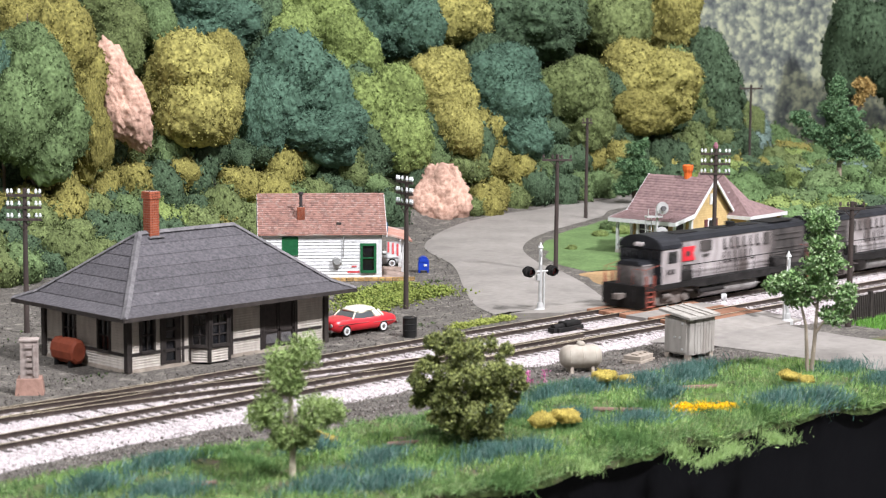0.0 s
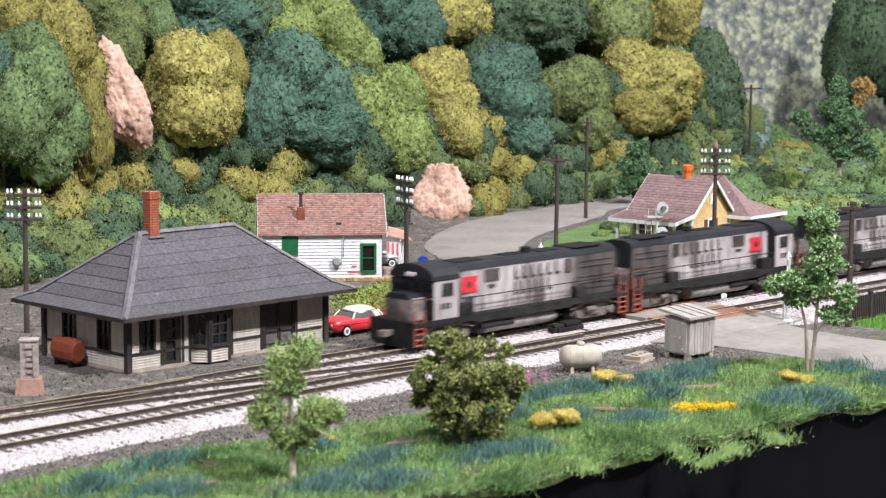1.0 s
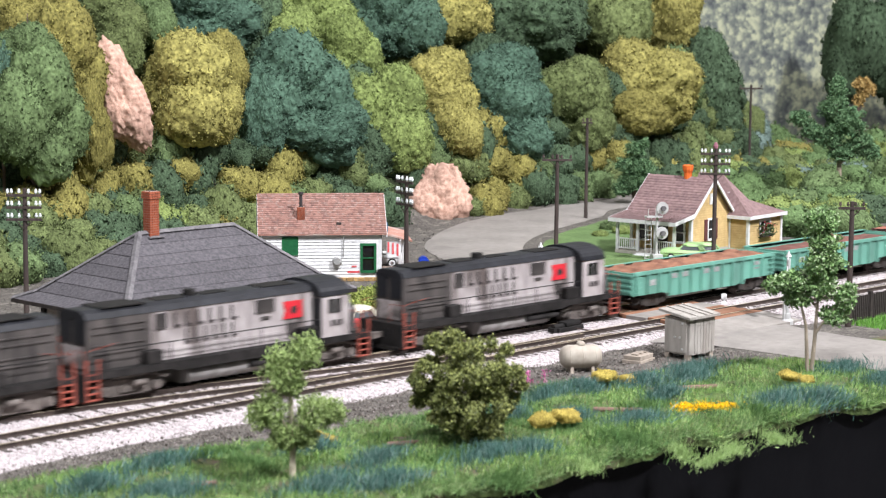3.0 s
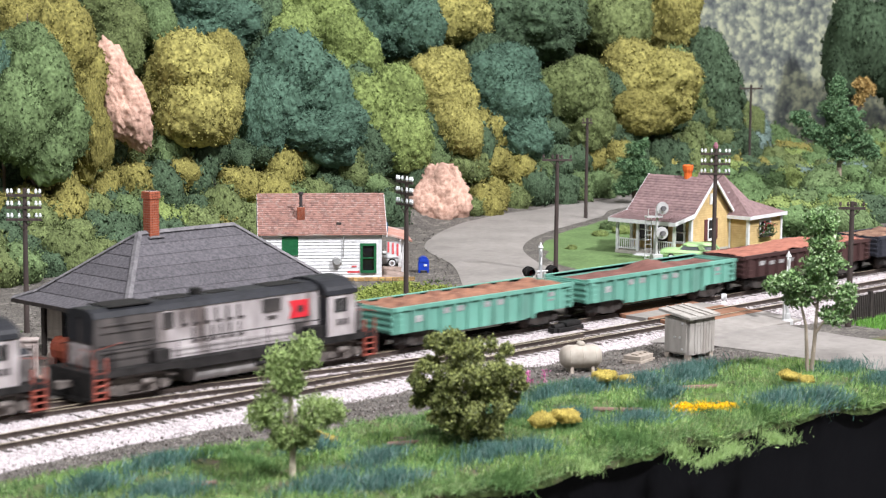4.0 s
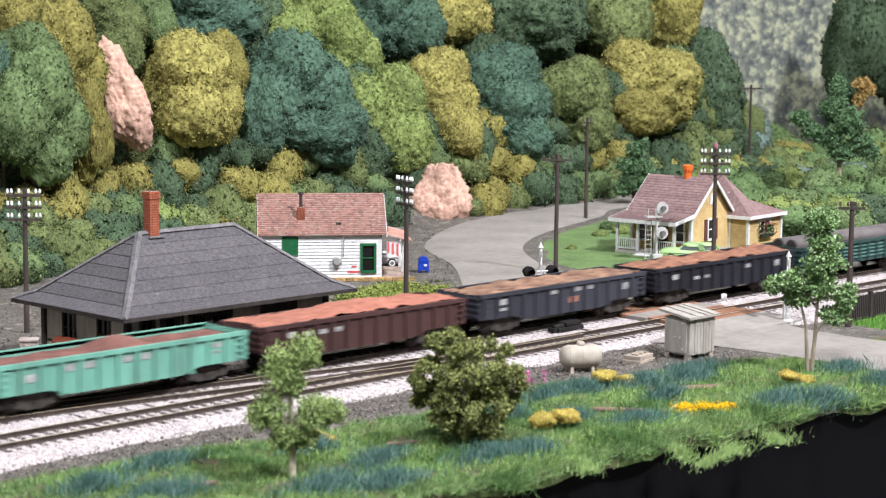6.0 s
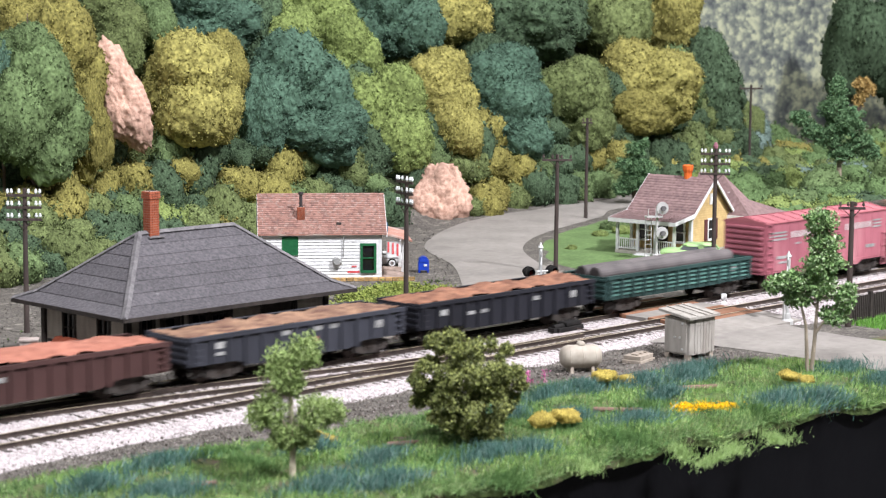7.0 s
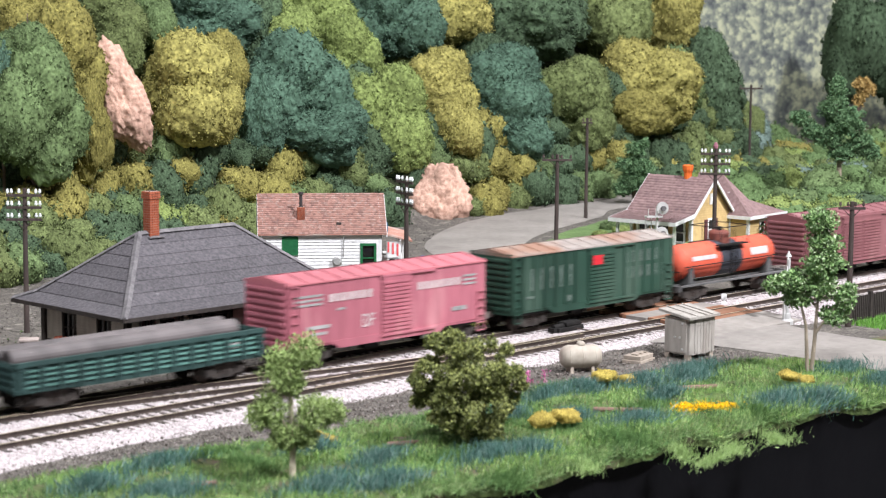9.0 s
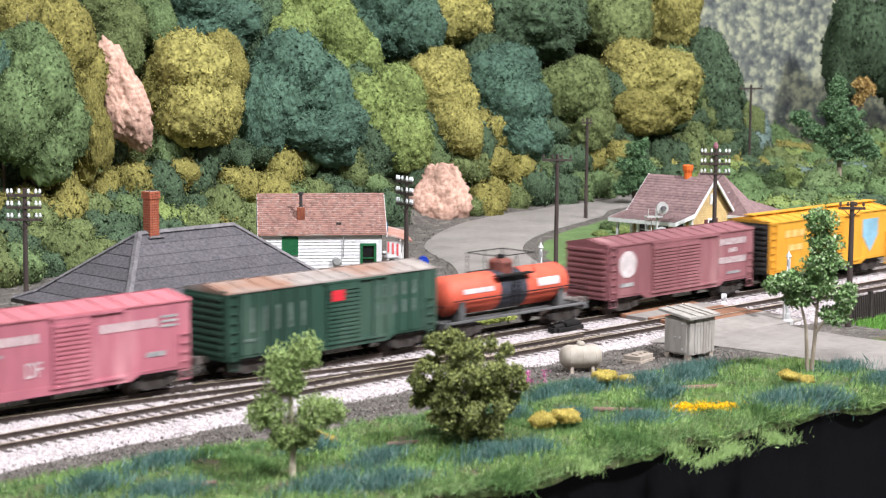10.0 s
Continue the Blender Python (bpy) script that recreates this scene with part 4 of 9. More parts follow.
        if lettering:
            for text, x, z, size, width in lettering.get("words", ()):
                spot = Matrix.Translation((x, s * (w + 0.075), z0 + z)) @ turn
                if type(text) is int:
                    name_bars("lettering", text, size, M_LETTERW, bc, spot, "white bars of lettering", width)
                else:
                    words("lettering", text, size, M_LETTERW, bc, spot, "white lettering", width)
            for x, z, lw, lh in lettering.get("bars", ()):
                lt = B()
                box(lt, x - lw / 2, s * (w + 0.066) - 0.012, z0 + z, x + lw / 2, s * (w + 0.066) + 0.012, z0 + z + lh)
                part("lettering_bar", lt, lettering.get("paint", M_LETTERWORN), bc, "faded lettering")
            for x, z, r in lettering.get("discs", ()):
                lt = B()
                lathe(lt, [(r, -0.012), (r, 0.012)], 22, Matrix.Translation((x, s * (w + 0.068), z0 + z)) @ Matrix.Rotation(radians(90), 4, "X"))
                part("round_emblem", lt, M_LETTERW, bc, "round white emblem")
            if "flag" in lettering:
                fb = B()
                x, z, a = lettering["flag"]
                box(fb, x - a, s * (w + 0.205) - 0.012, z0 + z, x + a, s * (w + 0.205) + 0.012, z0 + z + 1.3 * a)
                part("emblem", fb, M_REDFLAG, bc, "red flag emblem")
            if "blue" in lettering:
                fb = B()
                x, z, a = lettering["blue"]
                prism(fb, [(x - a, z0 + z + a * 1.5), (x + a, z0 + z + a * 1.5), (x + a, z0 + z + 0.3 * a), (x, z0 + z - a * 0.9), (x - a, z0 + z + 0.3 * a)], s * (w + 0.07) - 0.012, s * (w + 0.07) + 0.012)
                part("emblem", fb, M_BLUEISH, bc, "pale blue shield emblem")
    bm = B()
    box(bm, -h + 0.3, -0.4, RT + 0.5, h - 0.3, 0.4, z0 + 0.2)
    box(bm, -h, -w, z0 + 0.12, h, w, z0 + 0.24)
    box(bm, -1.2, -0.9, RT + 0.35, -0.2, -0.5, RT + 0.75)
    cyl(bm, (0.3, 0.7, RT + 0.55), (1.3, 0.7, RT + 0.55), 0.22)
    part("underframe", bm, M_CARBLACK, bc)
    return bc


M_FADED = mat("faded_lettering_on_green", (0.17, 0.215, 0.185), (0.07, 0.10, 0.085), 0.75, grain=7, bump=0)
M_PALEGOLD = mat("faded_lettering_on_yellow", (0.78, 0.50, 0.20), (0.66, 0.40, 0.12), 0.75, grain=5, bump=0)
M_ENDBLACK = mat("black_wagon_end", (0.05, 0.046, 0.045), (0.022, 0.02, 0.02), 0.75, grain=2, bump=0.1)
M_BLUEISH = mat("pale_blue_emblem", (0.25, 0.45, 0.55), (0.2, 0.38, 0.48), 0.7, grain=3, bump=0)


def tank_car():
    """A single-dome tank wagon."""
    tc = thing("tank_wagon", 0, 0, 0, 0, "orange-red tank wagon with a black band, dome and platform", "tank wagon", group="freight wagons of the train")
    orange = mat("orange_red_tank", (0.66, 0.115, 0.065), (0.52, 0.09, 0.052), 0.6, grain=1.5, bump=0.03, big=0.12)
    h, zc, r = 4.55, RT + 2.1, 1.0
    Mx = Matrix.Translation((0, 0, zc)) @ Matrix.Rotation(radians(90), 4, "Y")
    prof = [(0.3, -h), (0.66, -h + 0.07), (0.89, -h + 0.2), (r, -h + 0.4), (r, h - 0.4), (0.89, h - 0.2), (0.66, h - 0.07), (0.3, h)]
    bm = B()
    lathe(bm, prof, 40, Mx)
    tank = part("tank", bm, orange, tc, "orange-red tank barrel", smooth=True)
    bm = B()
    lathe(bm, [(r + 0.012, -1.0), (r + 0.014, -0.99), (r + 0.014, 0.99), (r + 0.012, 1.0)], 40, Matrix.Translation((0.1, 0, 0)) @ Mx)
    part("band", bm, mat("dark_blue_grey_band", (0.05, 0.055, 0.07), (0.04, 0.043, 0.055), 0.6, grain=2, bump=0), tank, "dark band", smooth=True)
    for a, e in ((-h + 0.5, 0), (-1.6, 0), (2.2, 0), (h - 0.5, 0)):
        bm = B()
        lathe(bm, [(r + 0.008, a - 0.04), (r + 0.016, a - 0.03), (r + 0.016, a + 0.03), (r + 0.008, a + 0.04)], 40, Mx)
        part("seam", bm, orange, tank, smooth=True)
    bm = B()
    lathe(bm, [(0.62, zc + r - 0.3), (0.62, zc + r + 0.4), (0.55, zc + r + 0.5), (0.4, zc + r + 0.56)], 24, Matrix.Translation((0.1, 0, 0)))
    dome = part("dome", bm, mat("rusty_dome", (0.24, 0.075, 0.055), (0.15, 0.05, 0.04), 0.7, grain=2, bump=0.1), tc, "rusty dome", smooth=False)
    bm = B()
    cyl(bm, (0.1, 0, zc + r + 0.5), (0.1, 0, zc + r + 0.75), 0.2, seg=12)
    cyl(bm, (0.45, 0.1, zc + r + 0.5), (0.45, 0.1, zc + r + 0.7), 0.09, seg=10)
    part("valve", bm, M_CARBLACK, dome)
    bm = B()
    for s in (-1, 1):
        box(bm, -1.25, s * 0.95 - 0.2, zc + r - 0.2, 1.45, s * 0.95 + 0.2, zc + r - 0.14)
        for x in (-1.2, 0.1, 1.4):
            cyl(bm, (x, s * 1.1, zc + r - 0.17), (x, s * 1.1, zc + r + 0.85), 0.025, seg=6)
        cyl(bm, (-1.2, s * 1.1, zc + r + 0.85), (1.4, s * 1.1, zc + r + 0.85), 0.025, seg=6)
    for x in (-1.2, 1.4):
        cyl(bm, (x, -1.1, zc + r + 0.85), (x, 1.1, zc + r + 0.85), 0.025, seg=6)
    part("platform_rail", bm, M_CARBLACK, tc)
    ld = B()
    for s in (-1, 1):
        ladder(ld, 0.1, s * 1.12, RT + 1.0, zc + r - 0.2, 0.5)
    part("ladder", ld, M_CARBLACK, tc)
    bm = B()
    prism(bm, [(-5.3, RT + 0.72), (5.3, RT + 0.72), (5.3, RT + 0.95), (-5.3, RT + 0.95)], -0.4, 0.4)
    for s in (-1, 1):
        box(bm, -5.3, s * 1.25 - 0.14, RT + 0.92, 5.3, s * 1.25 + 0.14, RT + 1.0)
    for e in (-1, 1):
        box(bm, e * 5.2 - 0.1, -1.4, RT + 0.7, e * 5.2 + 0.1, 1.4, RT + 1.02)
        prism(bm, [(-1.0, RT + 0.95), (1.0, RT + 0.95), (1.0, zc - 0.25), (0.7, zc - 0.72), (0, zc - 0.98), (-0.7, zc - 0.72), (-1.0, zc - 0.2)], e * 3.7 - 0.2, e * 3.7 + 0.2, Matrix.Rotation(radians(90), 4, "Z"))
    part("underframe", bm, mat("grey_frame", (0.14, 0.14, 0.14), (0.09, 0.09, 0.09), 0.7, grain=2, bump=0.1), tc, "grey running frame")
    for s in (-1, 1):
        bm = B()
        cyl(bm, (-h + 0.15, s * (r + 0.12), zc - 0.12), (h - 0.15, s * (r + 0.12), zc - 0.12), 0.03, seg=6)
        for x in (-h + 0.3, -1.5, 1.7, h - 0.3):
            cyl(bm, (x, s * (r + 0.12), zc - 0.12), (x, s * (r - 0.03), zc - 0.12), 0.025, seg=6)
        part("side_handrail", bm, M_CARBLACK, tank)
    for e in (-1, 1):
        coupler(tc, e * 5.3, e)
        truck(tc, e * 3.7)
        rl = B()
        for s in (-1, 1):
            cyl(rl, (e * 5.2, s * 1.35, RT + 1.0), (e * 5.2, s * 1.35, RT + 1.8), 0.025, seg=6)
        cyl(rl, (e * 5.2, -1.35, RT + 1.8), (e * 5.2, 1.35, RT + 1.8), 0.025, seg=6)
        part("end_rail", rl, M_CARBLACK, tc)
    for s in (-1, 1):
        lt = B()
        for x0, x1, a0, a1 in ((-3.6, -1.4, 8, 22), (1.9, 3.5, 2, 26)):
            k = 8
            ring = []
            for i in range(k + 1):
                a = radians(a0 + (a1 - a0) * i / k)
                ring.append([lt.verts.new((x, s * (r + 0.02) * math.cos(a), zc + (r + 0.02) * math.sin(a))) for x in (x0, x1)])
            for p, q in zip(ring, ring[1:]):
                lt.faces.new((p[0], p[1], q[1], q[0]))
        part("lettering_bars", lt, M_LETTERW, tank, "white lettering patch")
    return tc


def colour(name, c, dirt=0.25, rough=0.65, stain=None, at=0.66):
    return mat(name, c, tuple(v * 0.82 for v in c), rough, grain=1.4, bump=0.04, big=dirt, stain=stain, stain_at=at, streak=(1.5, 1, 0.4))


TEAL = colour("faded_teal_paint", (0.15, 0.37, 0.29), 0.2, stain=(0.10, 0.22, 0.175), at=0.64)
BROWN = colour("dark_maroon_paint", (0.060, 0.028, 0.026), 0.3)
SLATEBLUE = colour("weathered_slate_blue", (0.038, 0.040, 0.052), 0.3)
NAVY = colour("black_blue_paint", (0.015, 0.0155, 0.022), 0.3)
DKGREEN = colour("dark_green_wagon_paint", (0.027, 0.060, 0.056), 0.35)
ROSE = colour("faded_rose_red", (0.40, 0.13, 0.165), 0.2, stain=(0.52, 0.24, 0.26), at=0.68)
ROSEROOF = colour("rose_red_roof", (0.46, 0.15, 0.175), 0.2)
BOXGREEN = colour("boxcar_green", (0.022, 0.062, 0.042), 0.4, stain=(0.055, 0.095, 0.07), at=0.62)
RUSTTOP = mat("rusty_galvanised_roof", (0.36, 0.32, 0.29), (0.27, 0.23, 0.21), 0.7, grain=1.2, bump=0.05, big=0.2, stain=(0.27, 0.155, 0.11), stain_at=0.52)
OXIDE = colour("oxide_red_paint", (0.26, 0.105, 0.115), 0.25, stain=(0.34, 0.18, 0.18), at=0.68)
GOLD = colour("orange_yellow_paint", (0.70, 0.34, 0.035), 0.12)
RUST = mat("rust_scrap", (0.35, 0.17, 0.105), (0.16, 0.072, 0.048), 0.95, grain=1.6, bump=0.8, big=0.3)
ORE = mat("orange_ore", (0.40, 0.165, 0.115), (0.26, 0.10, 0.07), 0.95, grain=2.4, bump=0.8, big=0.2)
DRUST = mat("brown_rust", (0.23, 0.105, 0.085), (0.12, 0.055, 0.045), 0.95, grain=1.4, bump=0.6, big=0.3)
TANLOAD = mat("tan_scrap", (0.36, 0.22, 0.14), (0.13, 0.065, 0.05), 0.95, grain=1.2, bump=0.7, big=0.3)
PIPE = mat("grey_pipe", (0.16, 0.14, 0.14), (0.10, 0.09, 0.09), 0.6, grain=1, bump=0.05)


def bars(spec):
    return [tuple(v) for v in spec]


CONSIST = []
loco_a = locomotive("white and black weathered diesel locomotive leading, cab first")
loco_b = locomotive("white and black weathered diesel locomotive running cab last")
loco_c = locomotive("white and black weathered diesel locomotive coupled to the wagons")
CONSIST += [(loco_a, 32.2, 0), (loco_b, 50.0, 180), (loco_c, 68.25, 180)]
WORDS_A = [(1, 0.45, 0.55), (3, 0.4, 0.85), (4, 0.4, 0.85), (6, 0.4, 0.85), (7, 0.4, 0.85), (11, 0.3, 0.9), (11, 0.12, 0.6)]
CONSIST.append((gondola("teal gondola wagon loaded with orange-brown timber-like scrap", TEAL, load=("bales", RUST, -0.1), bars=WORDS_A), 83.25, 0))
CONSIST.append((gondola("teal gondola wagon with grey load and rusty coils", TEAL, load=("coils", DRUST, -0.22), bars=WORDS_A), 97.35, 0))
CONSIST.append((gondola("dark maroon gondola wagon heaped with orange ore", BROWN, load=("heap", ORE, 0.0), bars=[(1, 0.35, 0.8), (2, 0.3, 0.75), (3, 0.3, 0.75), (4, 0.3, 0.75)]), 111.2, 0))
gon_blue = gondola("weathered slate-blue gondola wagon with tan scrap", SLATEBLUE, load=("scrap", TANLOAD, -0.05), bars=[(1, 0.4, 0.8), (1, 0.2, 0.4), (5, 0.3, 1.0), (7, 0.3, 1.0), (8, 0.3, 1.0), (11, 0.5, 0.6)])
pb = B()
for sgn in (-1, 1):
    box(pb, 0.2, sgn * 1.48 - 0.013, RT + 1.15, 0.9, sgn * 1.48 + 0.013, RT + 1.45)
part("orange_plate", pb, ORE, gon_blue, "bright orange placard")
CONSIST.append((gon_blue, 125.2, 0))
CONSIST.append((gondola("black-blue gondola wagon with rusty scrap", NAVY, load=("scrap", RUST, 0.0), fish=True, bars=[(1, 0.4, 0.7), (3, 0.25, 0.5), (4, 0.25, 0.5), (8, 0.3, 0.8), (11, 0.5, 0.6)]), 139.1, 0))
CONSIST.append((gondola("dark green gondola wagon loaded with long grey pipes", DKGREEN, load=("pipe", PIPE, 0), fish=False, bars=[(11, 0.35, 0.7)], louvres=True), 153.0, 0))
CONSIST.append((boxcar("faded rose-red boxcar with white lettering", ROSE, ROSEROOF, door=(0.3, 1.85),
                       lettering={"words": [(7, -2.6, 2.35, 0.52, 2.8), (8, 3.2, 2.35, 0.52, 3.0), ("DF", -1.5, 1.05, 0.9, 0.75)],
                                  "bars": [(-5.2, 2.5, 1.7, 0.10), (-5.2, 2.3, 1.7, 0.10), (-5.2, 2.1, 1.7, 0.10), (5.3, 2.5, 0.9, 0.10), (5.3, 2.3, 0.9, 0.10), (5.3, 2.1, 0.9, 0.10), (-4.6, 1.0, 1.4, 0.16), (-4.6, 0.72, 1.0, 0.12), (-3.2, 1.75, 0.5, 0.1), (4.6, 0.9, 1.0, 0.2)]}), 167.3, 0))
CONSIST.append((boxcar("dark green boxcar with a rusty roof and outside ribs", BOXGREEN, RUSTTOP, door=(0.4, 2.1), ribs="ext",
                       lettering={"words": [], "bars": [(2.5 + i * 0.62, 2.05, 0.2, 0.62) for i in range(6)] + [(2.5 + i * 0.62, 1.2, 0.2, 0.62) for i in range(6)] + [(-5.0 + i * 0.75, 1.3, 0.12, 1.1) for i in range(5)] + [(-5.1, 0.9, 0.9, 0.12), (-2.2, 0.5, 0.5, 0.3)], "flag": (0.0, 2.2, 0.38), "paint": M_FADED}), 182.2, 0))
CONSIST.append((tank_car(), 194.75, 0))
CONSIST.append((boxcar("oxide-red boxcar with white lettering and a round emblem", OXIDE, OXIDE, door=(-0.7, 4.2), length=12.9, height=3.02,
                       lettering={"words": [(7, 4.5, 2.45, 0.5, 2.5), (3, 4.5, 1.95, 0.34, 0.8), (7, 4.5, 1.4, 0.5, 2.6)], "discs": [(-4.85, 1.95, 0.72)], "bars": [(-4.9, 0.75, 1.1, 0.2), (4.6, 0.6, 1.2, 0.15)]}), 208.1, 0))
CONSIST.append((boxcar("orange-yellow boxcar with pale lettering and blue shield", GOLD, GOLD, door=(0.3, 1.9),
                       lettering={"words": [], "bars": [(-4.6, 2.2, 0.5, 0.4), (-3.9, 2.2, 0.5, 0.4), (-3.2, 2.2, 0.5, 0.4), (-4.2, 1.4, 0.6, 0.35), (-3.4, 1.4, 0.6, 0.35)], "blue": (4.2, 1.4, 0.85), "door": GOLD, "paint": M_PALEGOLD}, board=True, end_mat=M_ENDBLACK), 222.6, 0))


def travelled(t):
    return 17.55 * t + 0.045 * t * t


# ---- trees ----
CRUMB = {}


def foam(name, c, dark=0.5, tips=1.5, fine=15.0):
    """Ground-foam foliage: speckled, with lighter tips and darker gaps."""
    m = bpy.data.materials.new(name)
    m.use_nodes = True
    nt = m.node_tree
    n, l = nt.nodes, nt.links
    b = n["Principled BSDF"]
    b.inputs["Roughness"].default_value, b.inputs["Specular IOR Level"].default_value = 0.9, 0.15
    tc = n.new("ShaderNodeTexCoord")
    a, v, big = n.new("ShaderNodeTexNoise"), n.new("ShaderNodeTexVoronoi"), n.new("ShaderNodeTexNoise")
    a.inputs["Scale"].default_value, a.inputs["Detail"].default_value = 87 * fine, 4
    v.inputs["Scale"].default_value = 87 * fine * 0.8
    big.inputs["Scale"].default_value, big.inputs["Detail"].default_value = 87 * fine * 0.09, 3
    for t in (a, v, big):
        l.new(tc.outputs["Object"], t.inputs["Vector"])
    rp = n.new("ShaderNodeValToRGB")
    e = rp.color_ramp.elements
    e[0].position, e[0].color = 0.30, (*[q * dark for q in c], 1)
    e[1].position, e[1].color = 0.72, (*[q * tips for q in c], 1)
    mid = e.new(0.5)
    mid.color = (*c, 1)
    l.new(a.outputs["Fac"], rp.inputs["Fac"])
    h = n.new("ShaderNodeHueSaturation")
    info = n.new("ShaderNodeObjectInfo")
    mr, mh, m1 = n.new("ShaderNodeMapRange"), n.new("ShaderNodeMapRange"), n.new("ShaderNodeMath")
    mr.inputs["To Min"].default_value, mr.inputs["To Max"].default_value = 0.88, 1.12
    mh.inputs["From Min"].default_value, mh.inputs["From Max"].default_value = 0.3, 0.7
    mh.inputs["To Min"].default_value, mh.inputs["To Max"].default_value = 0.82, 1.18
    l.new(info.outputs["Random"], mr.inputs["Value"])
    l.new(big.outputs["Fac"], mh.inputs["Value"])
    m1.operation = "MULTIPLY"
    l.new(mr.outputs["Result"], m1.inputs[0])
    l.new(mh.outputs["Result"], m1.inputs[1])
    l.new(m1.outputs["Value"], h.inputs["Value"])
    l.new(rp.outputs["Color"], h.inputs["Color"])
    l.new(h.outputs["Color"], b.inputs["Base Color"])
    bp = n.new("ShaderNodeBump")
    bp.inputs["Strength"].default_value, bp.inputs["Distance"].default_value = 1.0, 0.07 * S
    l.new(v.outputs["Distance"], bp.inputs["Height"])
    l.new(bp.outputs["Normal"], b.inputs["Normal"])
    CRUMB[m] = island_mat(name + "_crumbs", [tuple(q * k for q in c) for k in (0.62, 0.9, 1.2, 1.75)])
    return m


F_TEAL = foam("blue_green_foam", (0.062, 0.112, 0.077))
F_DEEP = foam("deep_green_foam", (0.054, 0.085, 0.047))
F_MID = foam("mid_green_foam", (0.098, 0.142, 0.060))
F_OLIVE = foam("olive_green_foam", (0.108, 0.135, 0.052))
F_LIGHT = foam("light_green_foam", (0.165, 0.212, 0.068))
F_YELLOW = foam("mustard_yellow_foam", (0.245, 0.225, 0.070))
F_OCHRE = foam("olive_yellow_foam", (0.185, 0.168, 0.050))
F_FRESH = foam("fresh_green_foam", (0.098, 0.155, 0.062))
F_GOLD = foam("golden_foam", (0.47, 0.37, 0.09))
F_BLUEG = foam("grey_blue_green_foam", (0.12, 0.168, 0.148))
M_BARK = mat("grey_brown_bark", (0.16, 0.12, 0.09), (0.08, 0.06, 0.045), 0.95, grain=5, bump=0.6, streak=(1, 1, 0.3))
M_PALEBARK = mat("pale_grey_bark", (0.36, 0.30, 0.23), (0.22, 0.18, 0.14), 0.95, grain=5, bump=0.6, streak=(1, 1, 0.3))


def ico(sub):
    bm = B()
    bmesh.ops.create_icosphere(bm, subdivisions=sub, radius=1.0)
    v = np.array([q.co[:] for q in bm.verts])
    f = np.array([[w.index for w in q.verts] for q in bm.faces])
    bm.free()
    return v, f


ICO5, ICO4, ICO3 = ico(5), ico(4), ico(3)


def flakes(pts, nrm, r, n, size):
    """Small foam crumbs on a surface: tetrahedra of random turn."""
    i = r.randint(0, len(pts), n)
    p = pts[i] + nrm[i] * r.uniform(-0.3, 0.8, (n, 1)) * size + r.normal(0, 1, (n, 3)) * size * 0.9
    base = np.array([(1, 1, 1), (1, -1, -1), (-1, 1, -1), (-1, -1, 1)]) * 0.7
    q = r.normal(0, 1, (n, 3, 3))
    v = np.einsum("nij,kj->nki", q, base) * size * 0.42 * r.uniform(0.6, 1.5, (n, 1, 1)) + p[:, None]
    tri = np.array([(0, 1, 2), (0, 3, 1), (0, 2, 3), (1, 3, 2)])
    return v.reshape(-1, 3), (tri[None] + (np.arange(n) * 4)[:, None, None]).reshape(-1, 3)


def crown_mesh(name, seed, source, lobes, crumbs, size, squash=1.0, rough=1.0):
    """A crown of radius about 1: a few rounded lobes grown together, billowing and crumbly, with loose crumbs of foam. Unit size, in full-size metres."""
    r = np.random.RandomState(seed)
    v, f = source
    c = r.normal(0, 1, (lobes, 3)) * (1, 1, 0.8)
    c /= np.linalg.norm(c, axis=1)[:, None]
    c *= r.uniform(0.34, 0.56, (lobes, 1))
    rad = r.uniform(0.44, 0.62, lobes)
    along = v @ c.T
    under = rad[None] ** 2 - (c ** 2).sum(1)[None] + along ** 2
    reach = np.where(under > 0, along + np.sqrt(np.maximum(under, 0)), 0.0)
    rr = np.maximum(reach.max(1), 0.62)
    rr = rr / np.percentile(rr, 90)
    def billow(k, o):
        return np.array([noise.noise(Vector(q) * k + Vector((seed * 3.7, o, 0))) for q in v])
    rr = rr + rough * (0.13 * np.abs(billow(3.0, 0)) + 0.12 * np.abs(billow(6.5, 4)) + 0.085 * np.abs(billow(13.0, 8)) + 0.04 * billow(27.0, 12)) - 0.07
    p = v * rr[:, None]
    flat = np.maximum(np.sqrt(np.maximum(1 - v[:, 2] ** 2, 0)), 0.42)
    p[:, :2] *= np.where(v[:, 2] < 0, flat ** -0.3, 1.0)[:, None]
    p[:, 2] *= squash
    seen = v[:, 2] > -0.8
    fv, ff = flakes(p[seen], v[seen], r, crumbs, size)
    me = mesh_np(name, np.concatenate([p, fv]), np.concatenate([f, ff + len(p)]))
    me.polygons.foreach_set("material_index", np.concatenate([np.zeros(len(f), np.int32), np.ones(len(ff), np.int32)]))
    return me


